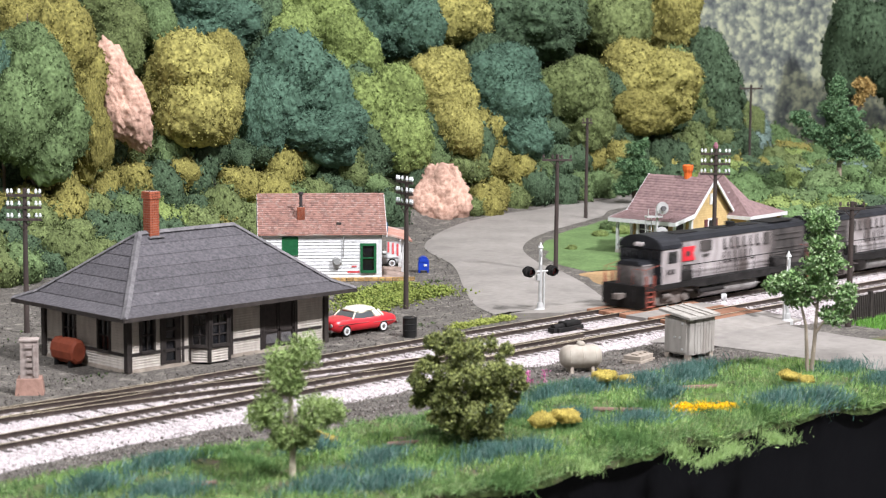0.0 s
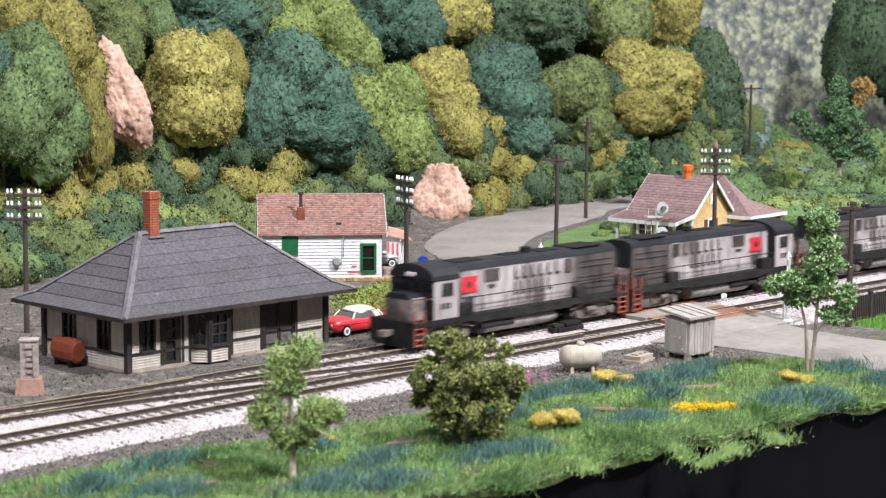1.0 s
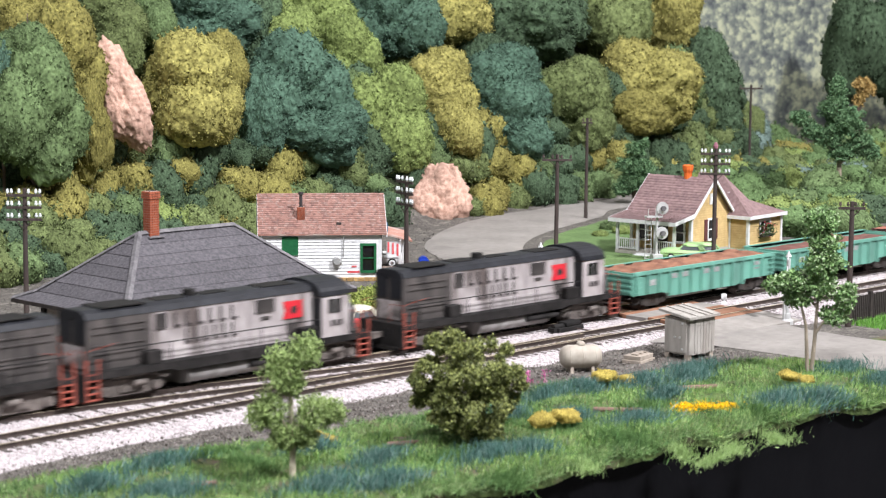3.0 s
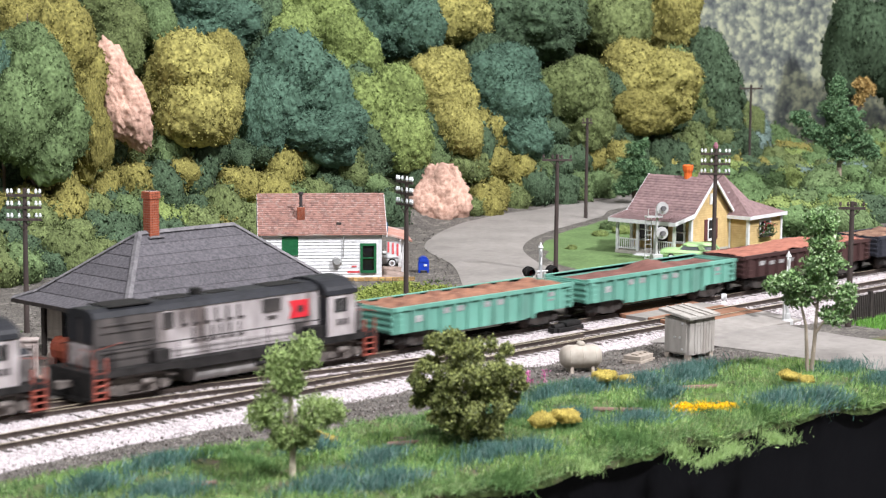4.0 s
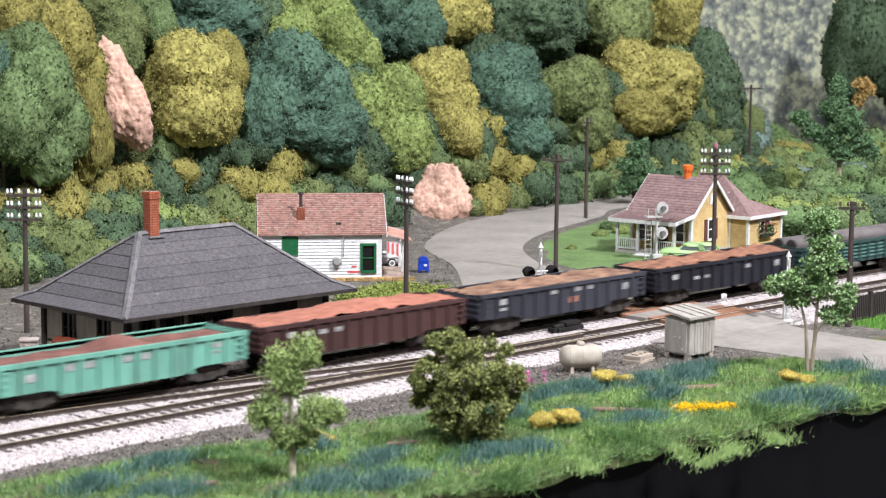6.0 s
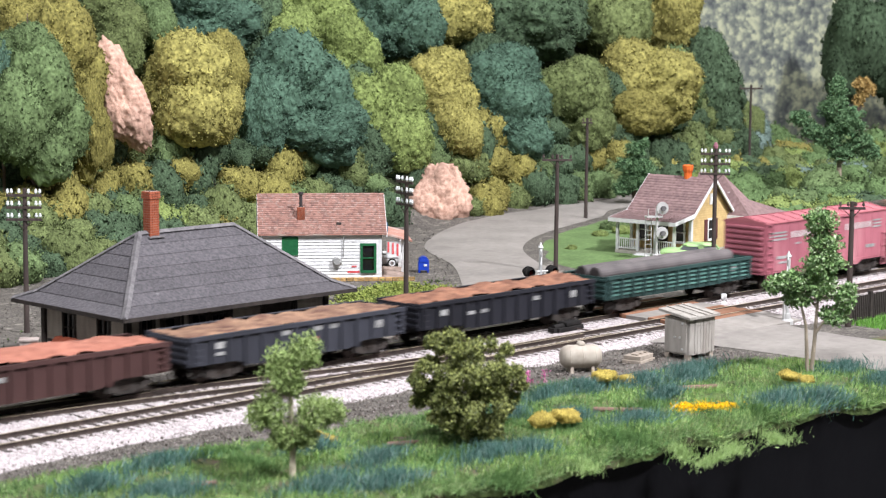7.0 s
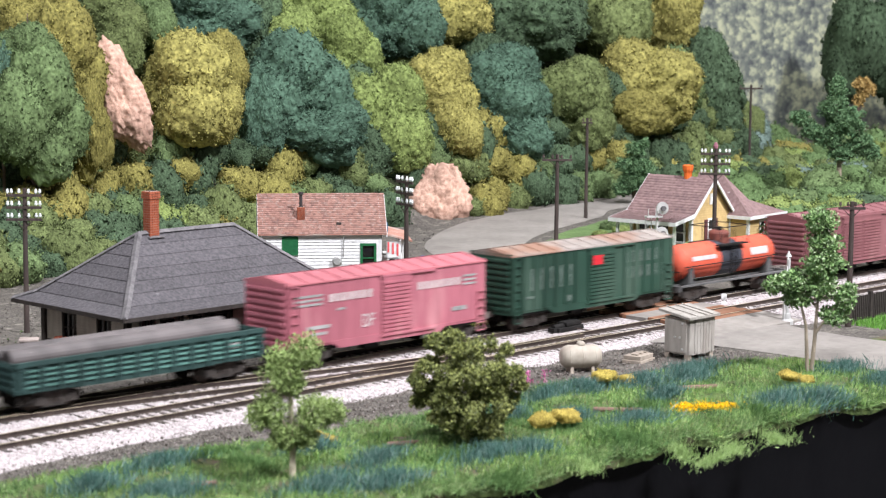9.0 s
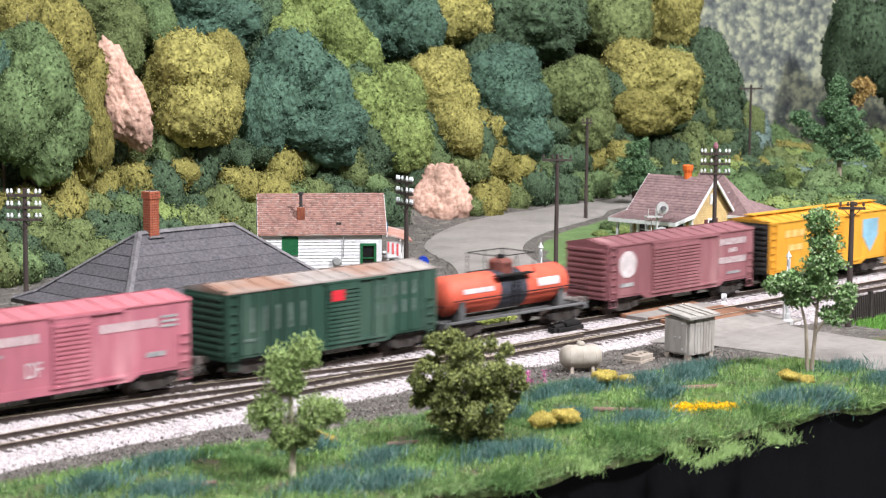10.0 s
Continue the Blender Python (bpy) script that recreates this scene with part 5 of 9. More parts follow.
CROWNS = [crown_mesh("crown", s, ICO5, l, 6500, 0.024) for s, l in ((1, 9), (2, 12), (3, 8), (4, 14), (5, 10), (8, 11))]
FARCROWNS = [crown_mesh("crown", s, ICO4, l, 2200, 0.036) for s, l in ((6, 9), (7, 12))]
BUSHES = [crown_mesh("bush", s, ICO3, l, 620, 0.062, 0.8, 2.0) for s, l in ((11, 6), (12, 8), (13, 5), (14, 9), (15, 7))]
TRUNK = B()
cyl(TRUNK, (0, 0, -1.0), (0, 0, 0.1), 0.09, 0.05, 8)
for a in range(5):
    t = a * 1.256
    cyl(TRUNK, (0, 0, -0.5 + 0.08 * a), (0.45 * math.cos(t), 0.45 * math.sin(t), 0.0 + 0.07 * a), 0.035, 0.012, 6)
TRUNK = finish(TRUNK, "trunk", M_BARK)
rt = random.Random(11)


def slotted(name, me, material, parent):
    if not me.materials:
        me.materials.append(None)
        me.materials.append(None)
    ob = new(name, me)
    ob.parent = parent
    for slot, m in zip(ob.material_slots, (material, CRUMB[material])):
        slot.link = "OBJECT"
        slot.material = m
    return ob


def foam_tree(x, y, z, rw, rh, foliage, label, category="tree", group="hillside trees", mesh=None, trunk=True, name="tree"):
    """A foam model tree whose crown is centred at z and rests on the slope by its trunk."""
    base = ground_height(x, y)
    tr = thing(name, x, y, base, rt.uniform(0, 360), label, category, group)
    cr = slotted("crown", mesh or rt.choice(CROWNS), foliage, tr)
    cr.matrix_local = Matrix.Translation((0, 0, (z - base) * S)) @ Matrix.Diagonal((rw, rw, rh, 1))
    if trunk:
        tk = new("trunk", TRUNK)
        tk.parent = tr
        hgt = max(1.0, z - base)
        tk.matrix_local = Matrix.Translation((0, 0, (z - base) * S)) @ Matrix.Diagonal((rw, rw, hgt + 0.3, 1))
    return tr


WORDS = {F_TEAL: "bushy blue-green foam tree on the hillside", F_DEEP: "bushy deep green foam tree on the hillside", F_MID: "bushy mid-green foam tree on the hillside",
         F_OLIVE: "bushy olive green foam tree on the hillside", F_LIGHT: "bushy light green foam tree on the hillside", F_YELLOW: "bushy mustard yellow foam tree on the hillside",
         F_OCHRE: "bushy olive-yellow foam tree on the hillside"}
HILL_TREES = (
    (14.4, 40.5, 9.6, 3.2, 4.3, F_MID), (14.6, 41.5, 13.0, 2.4, 2.7, F_MID), (18.5, 43.5, 12.6, 3.0, 4.0, F_OCHRE), (19.4, 41.6, 8.2, 1.4, 3.4, F_OCHRE),
    (12.6, 41.5, 10.5, 1.3, 3.5, F_TEAL), (18.1, 48.0, 15.5, 2.4, 2.4, F_OCHRE), (28.8, 43.5, 10.7, 3.7, 3.9, F_YELLOW), (30.8, 42.8, 8.9, 2.3, 2.6, F_YELLOW),
    (33.9, 45.5, 11.9, 2.0, 2.7, F_OCHRE), (26.8, 48.0, 12.6, 1.9, 3.0, F_OLIVE), (27.8, 51.0, 15.2, 2.9, 2.7, F_OLIVE), (30.8, 50.0, 15.2, 2.0, 2.7, F_MID),
    (27.0, 54.0, 16.6, 2.2, 2.3, F_TEAL), (24.9, 56.0, 18.0, 3.1, 2.4, F_DEEP), (38.8, 53.0, 15.8, 3.6, 2.9, F_TEAL), (41.8, 51.5, 15.3, 2.4, 3.1, F_DEEP),
    (38.1, 57.0, 17.9, 3.3, 2.3, F_DEEP), (39.7, 44.5, 10.2, 3.9, 4.2, F_TEAL), (40.8, 42.8, 7.5, 3.5, 2.7, F_TEAL), (36.3, 43.4, 8.6, 1.9, 3.2, F_TEAL),
    (44.4, 50.5, 13.9, 2.7, 2.8, F_LIGHT), (50.7, 54.0, 15.7, 3.2, 3.0, F_LIGHT), (49.5, 49.0, 12.9, 2.5, 3.2, F_LIGHT), (48.8, 46.5, 9.8, 2.1, 2.4, F_MID),
    (56.7, 52.0, 15.0, 4.0, 4.2, F_TEAL), (49.5, 44.0, 8.1, 3.2, 4.1, F_LIGHT), (50.1, 42.6, 6.2, 1.9, 2.3, F_LIGHT), (64.7, 52.0, 15.9, 3.7, 4.0, F_YELLOW),
    (56.6, 45.5, 10.3, 3.0, 3.1, F_YELLOW), (55.6, 43.0, 6.7, 2.2, 2.5, F_YELLOW), (58.3, 50.0, 11.1, 2.0, 3.5, F_OLIVE), (75.6, 52.0, 15.7, 4.8, 4.2, F_DEEP),
    (64.7, 46.0, 10.1, 3.9, 3.5, F_TEAL), (63.3, 44.2, 7.1, 3.7, 3.3, F_TEAL), (66.1, 50.0, 12.8, 2.1, 2.6, F_DEEP), (73.6, 46.0, 9.1, 3.6, 4.0, F_OLIVE),
    (73.4, 44.6, 6.2, 2.5, 2.5, F_OLIVE), (86.7, 53.0, 15.1, 3.7, 4.0, F_OLIVE), (95.5, 53.0, 15.9, 3.4, 5.0, F_YELLOW), (92.9, 55.0, 16.2, 2.8, 3.5, F_OLIVE),
    (84.4, 47.0, 9.6, 4.6, 4.3, F_YELLOW), (81.4, 45.5, 6.9, 3.2, 2.3, F_OCHRE), (96.9, 49.0, 9.1, 3.4, 4.9, F_DEEP), (98.5, 52.0, 12.1, 2.4, 2.4, F_TEAL),
    (96.7, 47.5, 6.2, 2.5, 3.1, F_DEEP), (105.1, 50.0, 4.8, 1.7, 2.5, F_OLIVE),
)
for x, y, z, rw, rh, m in HILL_TREES:
    foam_tree(x, y, z - 0.05 * rh, rw * 1.1, rh * 1.1, m, WORDS[m])
# trees farther up the slope and behind the others
for i in range(14):
    x = 14 + i * 7.0 + rt.uniform(-1, 1)
    m = rt.choice([F_TEAL, F_DEEP, F_MID, F_OLIVE, F_LIGHT])
    foam_tree(x, 62 + rt.uniform(-2, 2), 19.5 + rt.uniform(-1, 1), 4.6, 4.4, m, WORDS[m], mesh=rt.choice(FARCROWNS))
for i in range(16):
    x = 14 + i * 5.0 + rt.uniform(-1, 1)
    m = rt.choice([F_DEEP, F_DEEP, F_OLIVE, F_MID])
    foam_tree(x, 47.5 + rt.uniform(-0.6, 0.6), 8.6 + rt.uniform(-1, 1), 3.0, 3.6, m, WORDS[m], mesh=rt.choice(FARCROWNS))

# undergrowth along the foot of the hill
BUSHNAMES = {F_DEEP: "low dark green foam bush at the hill's foot", F_OCHRE: "low olive-yellow foam bush at the hill's foot", F_MID: "low mid-green foam bush at the hill's foot", F_LIGHT: "low light green foam bush at the hill's foot",
             F_TEAL: "low blue-green foam bush at the hill's foot", F_OLIVE: "low olive foam bush at the hill's foot"}


def bush(x, y, r, m, label, group="undergrowth bushes", lift=0.35, tall=1.0, base=None):
    z = ground_height(x, y) if base is None else base
    ob = slotted("bush", rt.choice(BUSHES), m, None)
    ob.matrix_world = Matrix.Translation((x * S, y * S, (z + r * lift) * S)) @ Matrix.Rotation(rt.uniform(0, 6.28), 4, "Z") @ Matrix.Diagonal((r, r, r * tall, 1))
    return tagged(ob, label, "bush", group)


def foot(x):
    return 40.3 + (0.10 * (x - 48) if x > 48 else 0.06 * (48 - x) if x > 20 else 1.6)


for row in range(4):
    x = 6.0
    while x < 104:
        if not (46.5 < x < 54.0 and row < 2):
            m = rt.choices([F_DEEP, F_OCHRE, F_MID, F_OLIVE], (8, 4, 2, 3))[0]
            bush(x, foot(x) + row * 1.25 + rt.uniform(-0.5, 0.5), rt.uniform(1.3, 2.0), m, BUSHNAMES[m], tall=rt.uniform(1.0, 1.5))
        x += rt.uniform(1.7, 2.5)
# thicket at the left of the hill's foot
for row in range(5):
    x = -4.0
    while x < 30:
        m = rt.choices([F_DEEP, F_OCHRE, F_MID, F_OLIVE, F_LIGHT], (7, 3, 5, 3, 1))[0]
        bush(x + rt.uniform(-0.5, 0.5), 32.0 + 0.28 * x + row * 1.8 + rt.uniform(-0.5, 0.5), rt.uniform(1.5, 2.3), m, BUSHNAMES[m], tall=rt.uniform(1.0, 1.5), base=0.9 * row)
        x += rt.uniform(2.2, 3.0)


# ---- rock faces ----
def rock(x, y, z, sx, sy, sz, rz, seed, label, lean=0):
    v, f = ICO5
    out = []
    for p in v:
        q = Vector(p)
        d = 0.30 * noise.noise(q * 1.5 + Vector((seed, 0, 0))) + 0.16 * abs(noise.noise(Vector((q.x * 3, q.y * 3, q.z * 5 + seed)))) + 0.10 * noise.noise(q * 9) + 0.07 * abs(noise.noise(q * 17)) + 0.03 * noise.noise(q * 30)
        d += 0.05 * (round(q.z * 6 + 1.5 * noise.noise(q * 2)) - q.z * 6)
        out.append(q * (1 + d))
    out = np.array([p[:] for p in out]) * (sx, sy, sz)
    ob = new("rock_face", finish(mesh_np("rock_face", out, f), "rock_face", M_ROCKF))
    ob.matrix_world = Matrix.Translation((x * S, y * S, z * S)) @ Matrix.Rotation(radians(lean), 4, (0.713, 0.701, 0)) @ Matrix.Rotation(radians(rz), 4, "Z")
    tagged(ob, label, "rock face", "rock faces")


rock(51.9, 41.6, 1.4, 2.5, 2.0, 3.2, -40, 2.0, "bare pinkish rock face at the road's edge")
rock(22.6, 42.4, 10.4, 1.5, 1.4, 3.4, -40, 7.0, "bare pinkish rock face high on the hillside", -20)


# ---- buildings ----
def intervals(x0, x1, z0, z1, openings):
    """The stretches of a board from x0 to x1, between z0 and z1, that no opening cuts away."""
    segs = [(x0, x1)]
    for a, b, c, d in openings:
        if c < z1 - 1e-6 and d > z0 + 1e-6:
            segs = [q for u, v in segs for q in ((u, min(v, a)), (max(u, b), v)) if q[1] - q[0] > 0.01]
    return segs


def clapboard_wall(parent, M, length, z0, z1, openings, pitch, material, gable=None, label="", under=None):
    """Overlapping boards on a backing wall. Local: x along the wall, y into the house, z up. gable: (apex x, apex z)."""
    def ends(z):
        if gable and z > z1:
            k = (z - z1) / (gable[1] - z1)
            return gable[0] * k, length + (gable[0] - length) * k
        return 0.0, length
    top = gable[1] if gable else z1
    wall = B()
    cuts = sorted({z0, z1, *[v for o in openings for v in o[2:] if z0 < v < z1]})
    for a, b in zip(cuts, cuts[1:]):
        for u, v in intervals(0, length, a, b, openings):
            box(wall, u, 0.06, a, v, 0.2, b, M)
    if gable:
        prism(wall, [(0, z1), (length, z1), gable], 0.06, 0.2, M)
    w = part("wall", wall, under or material, parent, label)
    bm = B()
    lip = 0.022 if material is M_CLAP else 0.0
    z = z0
    while z < top - 0.03:
        zt = min(z + pitch, top)
        e0, e1 = ends(min(z + pitch * 0.5, top))
        for u, v in intervals(e0, e1, z + 0.01, zt - 0.01, openings):
            if v - u < 0.03:
                continue
            pts = [(-lip, z + lip), (-lip, z + lip + 0.022), (0.045, zt), (0.07, zt), (0.07, z + lip)]
            a = [bm.verts.new(M @ Vector((u, y, q))) for y, q in pts]
            b = [bm.verts.new(M @ Vector((v, y, q))) for y, q in pts]
            bm.faces.new(a[::-1])
            bm.faces.new(b)
            for i in range(5):
                j = (i + 1) % 5
                bm.faces.new((a[i], a[j], b[j], b[i]))
        z += pitch
    tagged(part("clapboard_siding", bm, material, w), kind="stuff")
    return w


def window(parent, M, x0, x1, z0, z1, frame_mat, cols=2, rows=2, name="window", glass=None, fw=0.1):
    """A sash window in an opening: casing, glazing bars, pane."""
    bm = B()
    box(bm, x0 - fw, -0.05, z0 - fw, x0 + 0.03, 0.1, z1 + fw, M)
    box(bm, x1 - 0.03, -0.05, z0 - fw, x1 + fw, 0.1, z1 + fw, M)
    box(bm, x0, -0.05, z1 - 0.03, x1, 0.1, z1 + fw, M)
    box(bm, x0 - 0.03, -0.1, z0 - fw, x1 + 0.03, 0.1, z0 + 0.03, M)
    w = part(name, bm, frame_mat, parent)
    bars = B()
    for i in range(1, cols):
        x = x0 + (x1 - x0) * i / cols
        box(bars, x - 0.025, 0.0, z0, x + 0.025, 0.07, z1, M)
    for j in range(1, rows):
        z = z0 + (z1 - z0) * j / rows
        box(bars, x0, 0.0, z - 0.03, x1, 0.07, z + 0.03, M)
    part("glazing_bar", bars, frame_mat, w)
    p = B()
    box(p, x0, 0.07, z0, x1, 0.09, z1, M)
    part("pane", p, glass or M_DARKGLASS, w)
    return w


def boards_roof(parent, name, lower, upper, rows, material, t=0.06, course="roofing_strip", steps=None):
    """Roofing in overlapping strips between a lower and an upper edge, each given by two ends."""
    a0, a1 = Vector(lower[0]), Vector(lower[1])
    b0, b1 = Vector(upper[0]), Vector(upper[1])
    nrm = (a1 - a0).cross(b0 - a0).normalized()
    if nrm.z < 0:
        nrm = -nrm
    for i in range(rows):
        u, v = i / rows, min(1.0, (i + 1) / rows + 0.04)
        bm = B()
        q = [a0.lerp(b0, u) + nrm * 0.05, a1.lerp(b1, u) + nrm * 0.05, a1.lerp(b1, v) + nrm * 0.012, a0.lerp(b0, v) + nrm * 0.012]
        slab(bm, q, t)
        part(course, bm, material, parent)


def chimney(parent, x, y, z0, z1, w, material, flare=True):
    """A brick chimney: a mortar core with courses of bricks proud of it, and a cap."""
    core = B()
    box(core, x - w / 2 + 0.02, y - w / 2 + 0.02, z0, x + w / 2 - 0.02, y + w / 2 - 0.02, z1)
    ch = part("chimney", core, M_MORTAR, parent, "brick chimney")
    n = int((z1 - z0) / 0.115)
    rows = B()
    for i in range(n):
        z = z0 + (z1 - z0) * i / n
        g = 0.05 if flare and i >= n - 3 else 0.0
        h = (z1 - z0) / n - 0.022
        k = 4
        for j in range(k):
            s = (2 * (w / 2 + g)) / k
            a = -w / 2 - g + j * s + (0.0 if i % 2 else 0.0) + 0.008
            for face in range(4):
                R = Matrix.Translation((x, y, 0)) @ Matrix.Rotation(face * math.pi / 2, 4, "Z")
                box(rows, a, -w / 2 - g, z, a + s - 0.016, -w / 2 + 0.03, z + h, R)
    tagged(part("brickwork", rows, material, ch), kind="stuff")
    cap = B()
    box(cap, x - w * 0.3, y - w * 0.3, z1 - 0.05, x + w * 0.3, y + w * 0.3, z1 + 0.02)
    part("flue", cap, M_LETTER, ch)
    return ch


def depot():
    hx, hy = 6.04, 3.27
    d = thing("railway_depot", 1.32, 8.32, 0, 0, "small cream and brown wooden depot with hipped slate roof", "depot building")
    zt = 2.8
    bm = B()
    box(bm, -hx - 0.05, -hy - 0.05, -0.05, hx + 0.05, hy + 0.05, 0.16, bev=0.02)
    part("foundation", bm, M_CONC, d, "pale concrete plinth")
    front = pose(-hx, -hy, 0)
    side = pose(-hx, hy, 0, 0, 0, -90)
    back = pose(hx, hy, 0, 0, 0, 180)
    right = pose(hx, -hy, 0, 0, 0, 90)
    F = [(0.74, 1.46, 0.92, 2.42), (2.07, 2.77, 0.2, 2.42), (8.17, 10.06, 0.2, 2.45)]
    bay = (3.55, 5.95)
    clapboard_wall(d, front, 2 * hx, 0.16, zt, F + [(bay[0], bay[1], 0.1, zt)], 0.125, M_CLAP)
    Sd = [(1.50, 2.40, 0.88, 2.3), (4.28, 5.15, 0.88, 2.3)]
    clapboard_wall(d, side, 2 * hy, 0.16, zt, Sd, 0.125, M_CLAP)
    clapboard_wall(d, back, 2 * hx, 0.16, zt, [], 0.125, M_CLAP)
    clapboard_wall(d, right, 2 * hy, 0.16, zt, [(2.5, 3.4, 0.88, 2.3)], 0.125, M_CLAP)
    window(d, front, *F[0], M_TRIM, 2, 2)
    for o in Sd:
        window(d, side, *o, M_TRIM, 2, 2)
    window(d, right, 2.5, 3.4, 0.88, 2.3, M_TRIM, 2, 2)
    # panelled door with lights, and the baggage doors
    bm = B()
    x0, x1, z0, z1 = F[1]
    for a, b in ((x0 - 0.12, x0 + 0.08), (x1 - 0.08, x1 + 0.12)):
        box(bm, a, -0.05, z0, b, 0.12, z1 + 0.12, front)
    for z in (0.2, 0.75, 1.25, 1.75, 2.28):
        box(bm, x0, -0.02, z, x1, 0.1, z + 0.13, front)
    dr = part("door", bm, M_TRIM, d, "dark brown glazed door")
    bm = B()
    box(bm, x0, 0.05, z0, x1, 0.08, z1, front)
    part("pane", bm, M_DARKGLASS, dr)
    x0, x1, z0, z1 = F[2]
    for a, b in ((x0, (x0 + x1) / 2 - 0.02), ((x0 + x1) / 2 + 0.02, x1)):
        bm = B()
        box(bm, a, 0.06, z0, b, 0.12, z1, front)
        for q in (a, b - 0.1):
            box(bm, q, 0.0, z0, q + 0.1, 0.1, z1, front)
        for z in (z0, 0.95, z1 - 0.12):
            box(bm, a, 0.0, z, b, 0.1, z + 0.12, front)
        leaf = part("baggage_door", bm, M_TRIM, d, "dark double baggage door")
        st = B()
        for k in range(7):
            u = a + 0.12 + (b - a - 0.24) * k / 6
            s = 1 if a < 9 else -1
            slat = front @ Matrix.Translation((u, 0.045, 0.62)) @ Matrix.Rotation(radians(32 * s), 4, "Y")
            box(st, -0.035, -0.01, -0.26, 0.035, 0.02, 0.26, slat)
        part("diagonal_slats", st, M_SLATECAP, leaf)
    bm = B()
    for a in (x0 - 0.14, x1):
        box(bm, a, -0.06, z0, a + 0.14, 0.12, z1 + 0.15, front)
    box(bm, x0 - 0.14, -0.06, z1, x1 + 0.14, 0.12, z1 + 0.15, front)
    part("door_casing", bm, M_TRIM, d)
    # posts, sill rail and frieze
    for M, L, ops in ((front, 2 * hx, F + [(bay[0], bay[1], 0, 3)]), (side, 2 * hy, Sd), (right, 2 * hy, [(2.5, 3.4, 0.88, 2.3)])):
        for u, v in intervals(0.2, L - 0.2, 0.78, 0.9, [o for o in ops if o[2] < 0.5]):
            bm = B()
            box(bm, u, -0.05, 0.78, v, 0.08, 0.90, M)
            part("sill_rail", bm, M_TRIM, d)
        bm = B()
        box(bm, 0, -0.045, 2.5, L, 0.08, zt, M)
        part("frieze", bm, M_TRIM, d)
    for x, y in ((-hx, -hy), (-hx, hy), (hx, -hy), (hx, hy)):
        bm = B()
        box(bm, x - 0.16 if x < 0 else x - 0.12, y - 0.16 if y < 0 else y - 0.12, 0.05, x + 0.12 if x < 0 else x + 0.16, y + 0.12 if y < 0 else y + 0.16, zt, bev=0.015)
        part("corner_post", bm, M_TRIM, d)
    for u in (3.15, 6.1, 7.95, 10.2, 2.95, 1.9):
        bm = B()
        box(bm, u - 0.06, -0.055, 0.16, u + 0.06, 0.08, zt, front)
        part("post", bm, M_TRIM, d)
    # the operator's bay
    a, b, dep = bay[0], bay[1], 0.75
    c0, c1 = a + 0.6, b - 0.6
    for (p, q) in (((a, 0), (c0, -dep)), ((c0, -dep), (c1, -dep)), ((c1, -dep), (b, 0))):
        ang = math.degrees(math.atan2(q[1] - p[1], q[0] - p[0]))
        L = math.hypot(q[0] - p[0], q[1] - p[1])
        M = front @ pose(p[0], p[1], 0, 0, 0, ang)
        op = (0.14, L - 0.14, 0.92, 2.38)
        clapboard_wall(d, M, L, 0.1, 2.75, [op], 0.125, M_CLAP)
        window(d, M, *op, M_TRIM, 2, 3)
        bm = B()
        box(bm, -0.06, -0.05, 0.1, 0.08, 0.1, 2.75, M)
        box(bm, L - 0.08, -0.05, 0.1, L + 0.06, 0.1, 2.75, M)
        box(bm, 0, -0.06, 0.76, L, 0.08, 0.9, M)
        part("bay_trim", bm, M_TRIM, d)
    dark = B()
    box(dark, -hx + 0.4, -hy + 0.5, 0.17, hx - 0.4, hy - 0.5, 0.2)
    part("floor", dark, M_TRIM, d)
    # roof: shallow flare, then the main pitch
    ex, ey, ez, rx, rz, k, kz = 7.12, 4.47, 2.76, 2.9, 5.95, 0.2, 0.12
    mx, my, mz = ex - (ex - rx) * k, ey - ey * k, ez + (rz - ez) * kz
    bm = B()
    E = [(-ex, -ey, ez), (ex, -ey, ez), (ex, ey, ez), (-ex, ey, ez)]
    slab(bm, E, 0.1)
    part("soffit", bm, M_TRIM, d)
    bm = B()
    lo = [bm.verts.new(q) for q in E]
    mi = [bm.verts.new((math.copysign(mx, q[0]), math.copysign(my, q[1]), mz)) for q in E]
    r0, r1 = bm.verts.new((-rx, 0, rz)), bm.verts.new((rx, 0, rz))
    for i in range(4):
        j = (i + 1) % 4
        bm.faces.new((lo[i], lo[j], mi[j], mi[i]))
    bm.faces.new((mi[0], mi[1], r1, r0))
    bm.faces.new((mi[1], mi[2], r1))
    bm.faces.new((mi[2], mi[3], r0, r1))
    bm.faces.new((mi[3], mi[0], r0))
    rf = part("roof", bm, M_SLATE, d, "dark grey slate roof with wide courses")
    for s in (-1, 1):
        boards_roof(rf, "r", ((-ex * s, -ey * s, ez), (ex * s, -ey * s, ez)), ((-mx * s, -my * s, mz), (mx * s, -my * s, mz)), 1, M_SLATE)
        boards_roof(rf, "r", ((-mx * s, -my * s, mz), (mx * s, -my * s, mz)), ((-rx * s, 0, rz), (rx * s, 0, rz)), 6, M_SLATE)
        boards_roof(rf, "r", ((-ex * s, ey * s, ez), (-ex * s, -ey * s, ez)), ((-mx * s, my * s, mz), (-mx * s, -my * s, mz)), 1, M_SLATE)
        boards_roof(rf, "r", ((-mx * s, my * s, mz), (-mx * s, -my * s, mz)), ((-rx * s, 0, rz), (-rx * s, 0, rz - 0.01)), 6, M_SLATE)
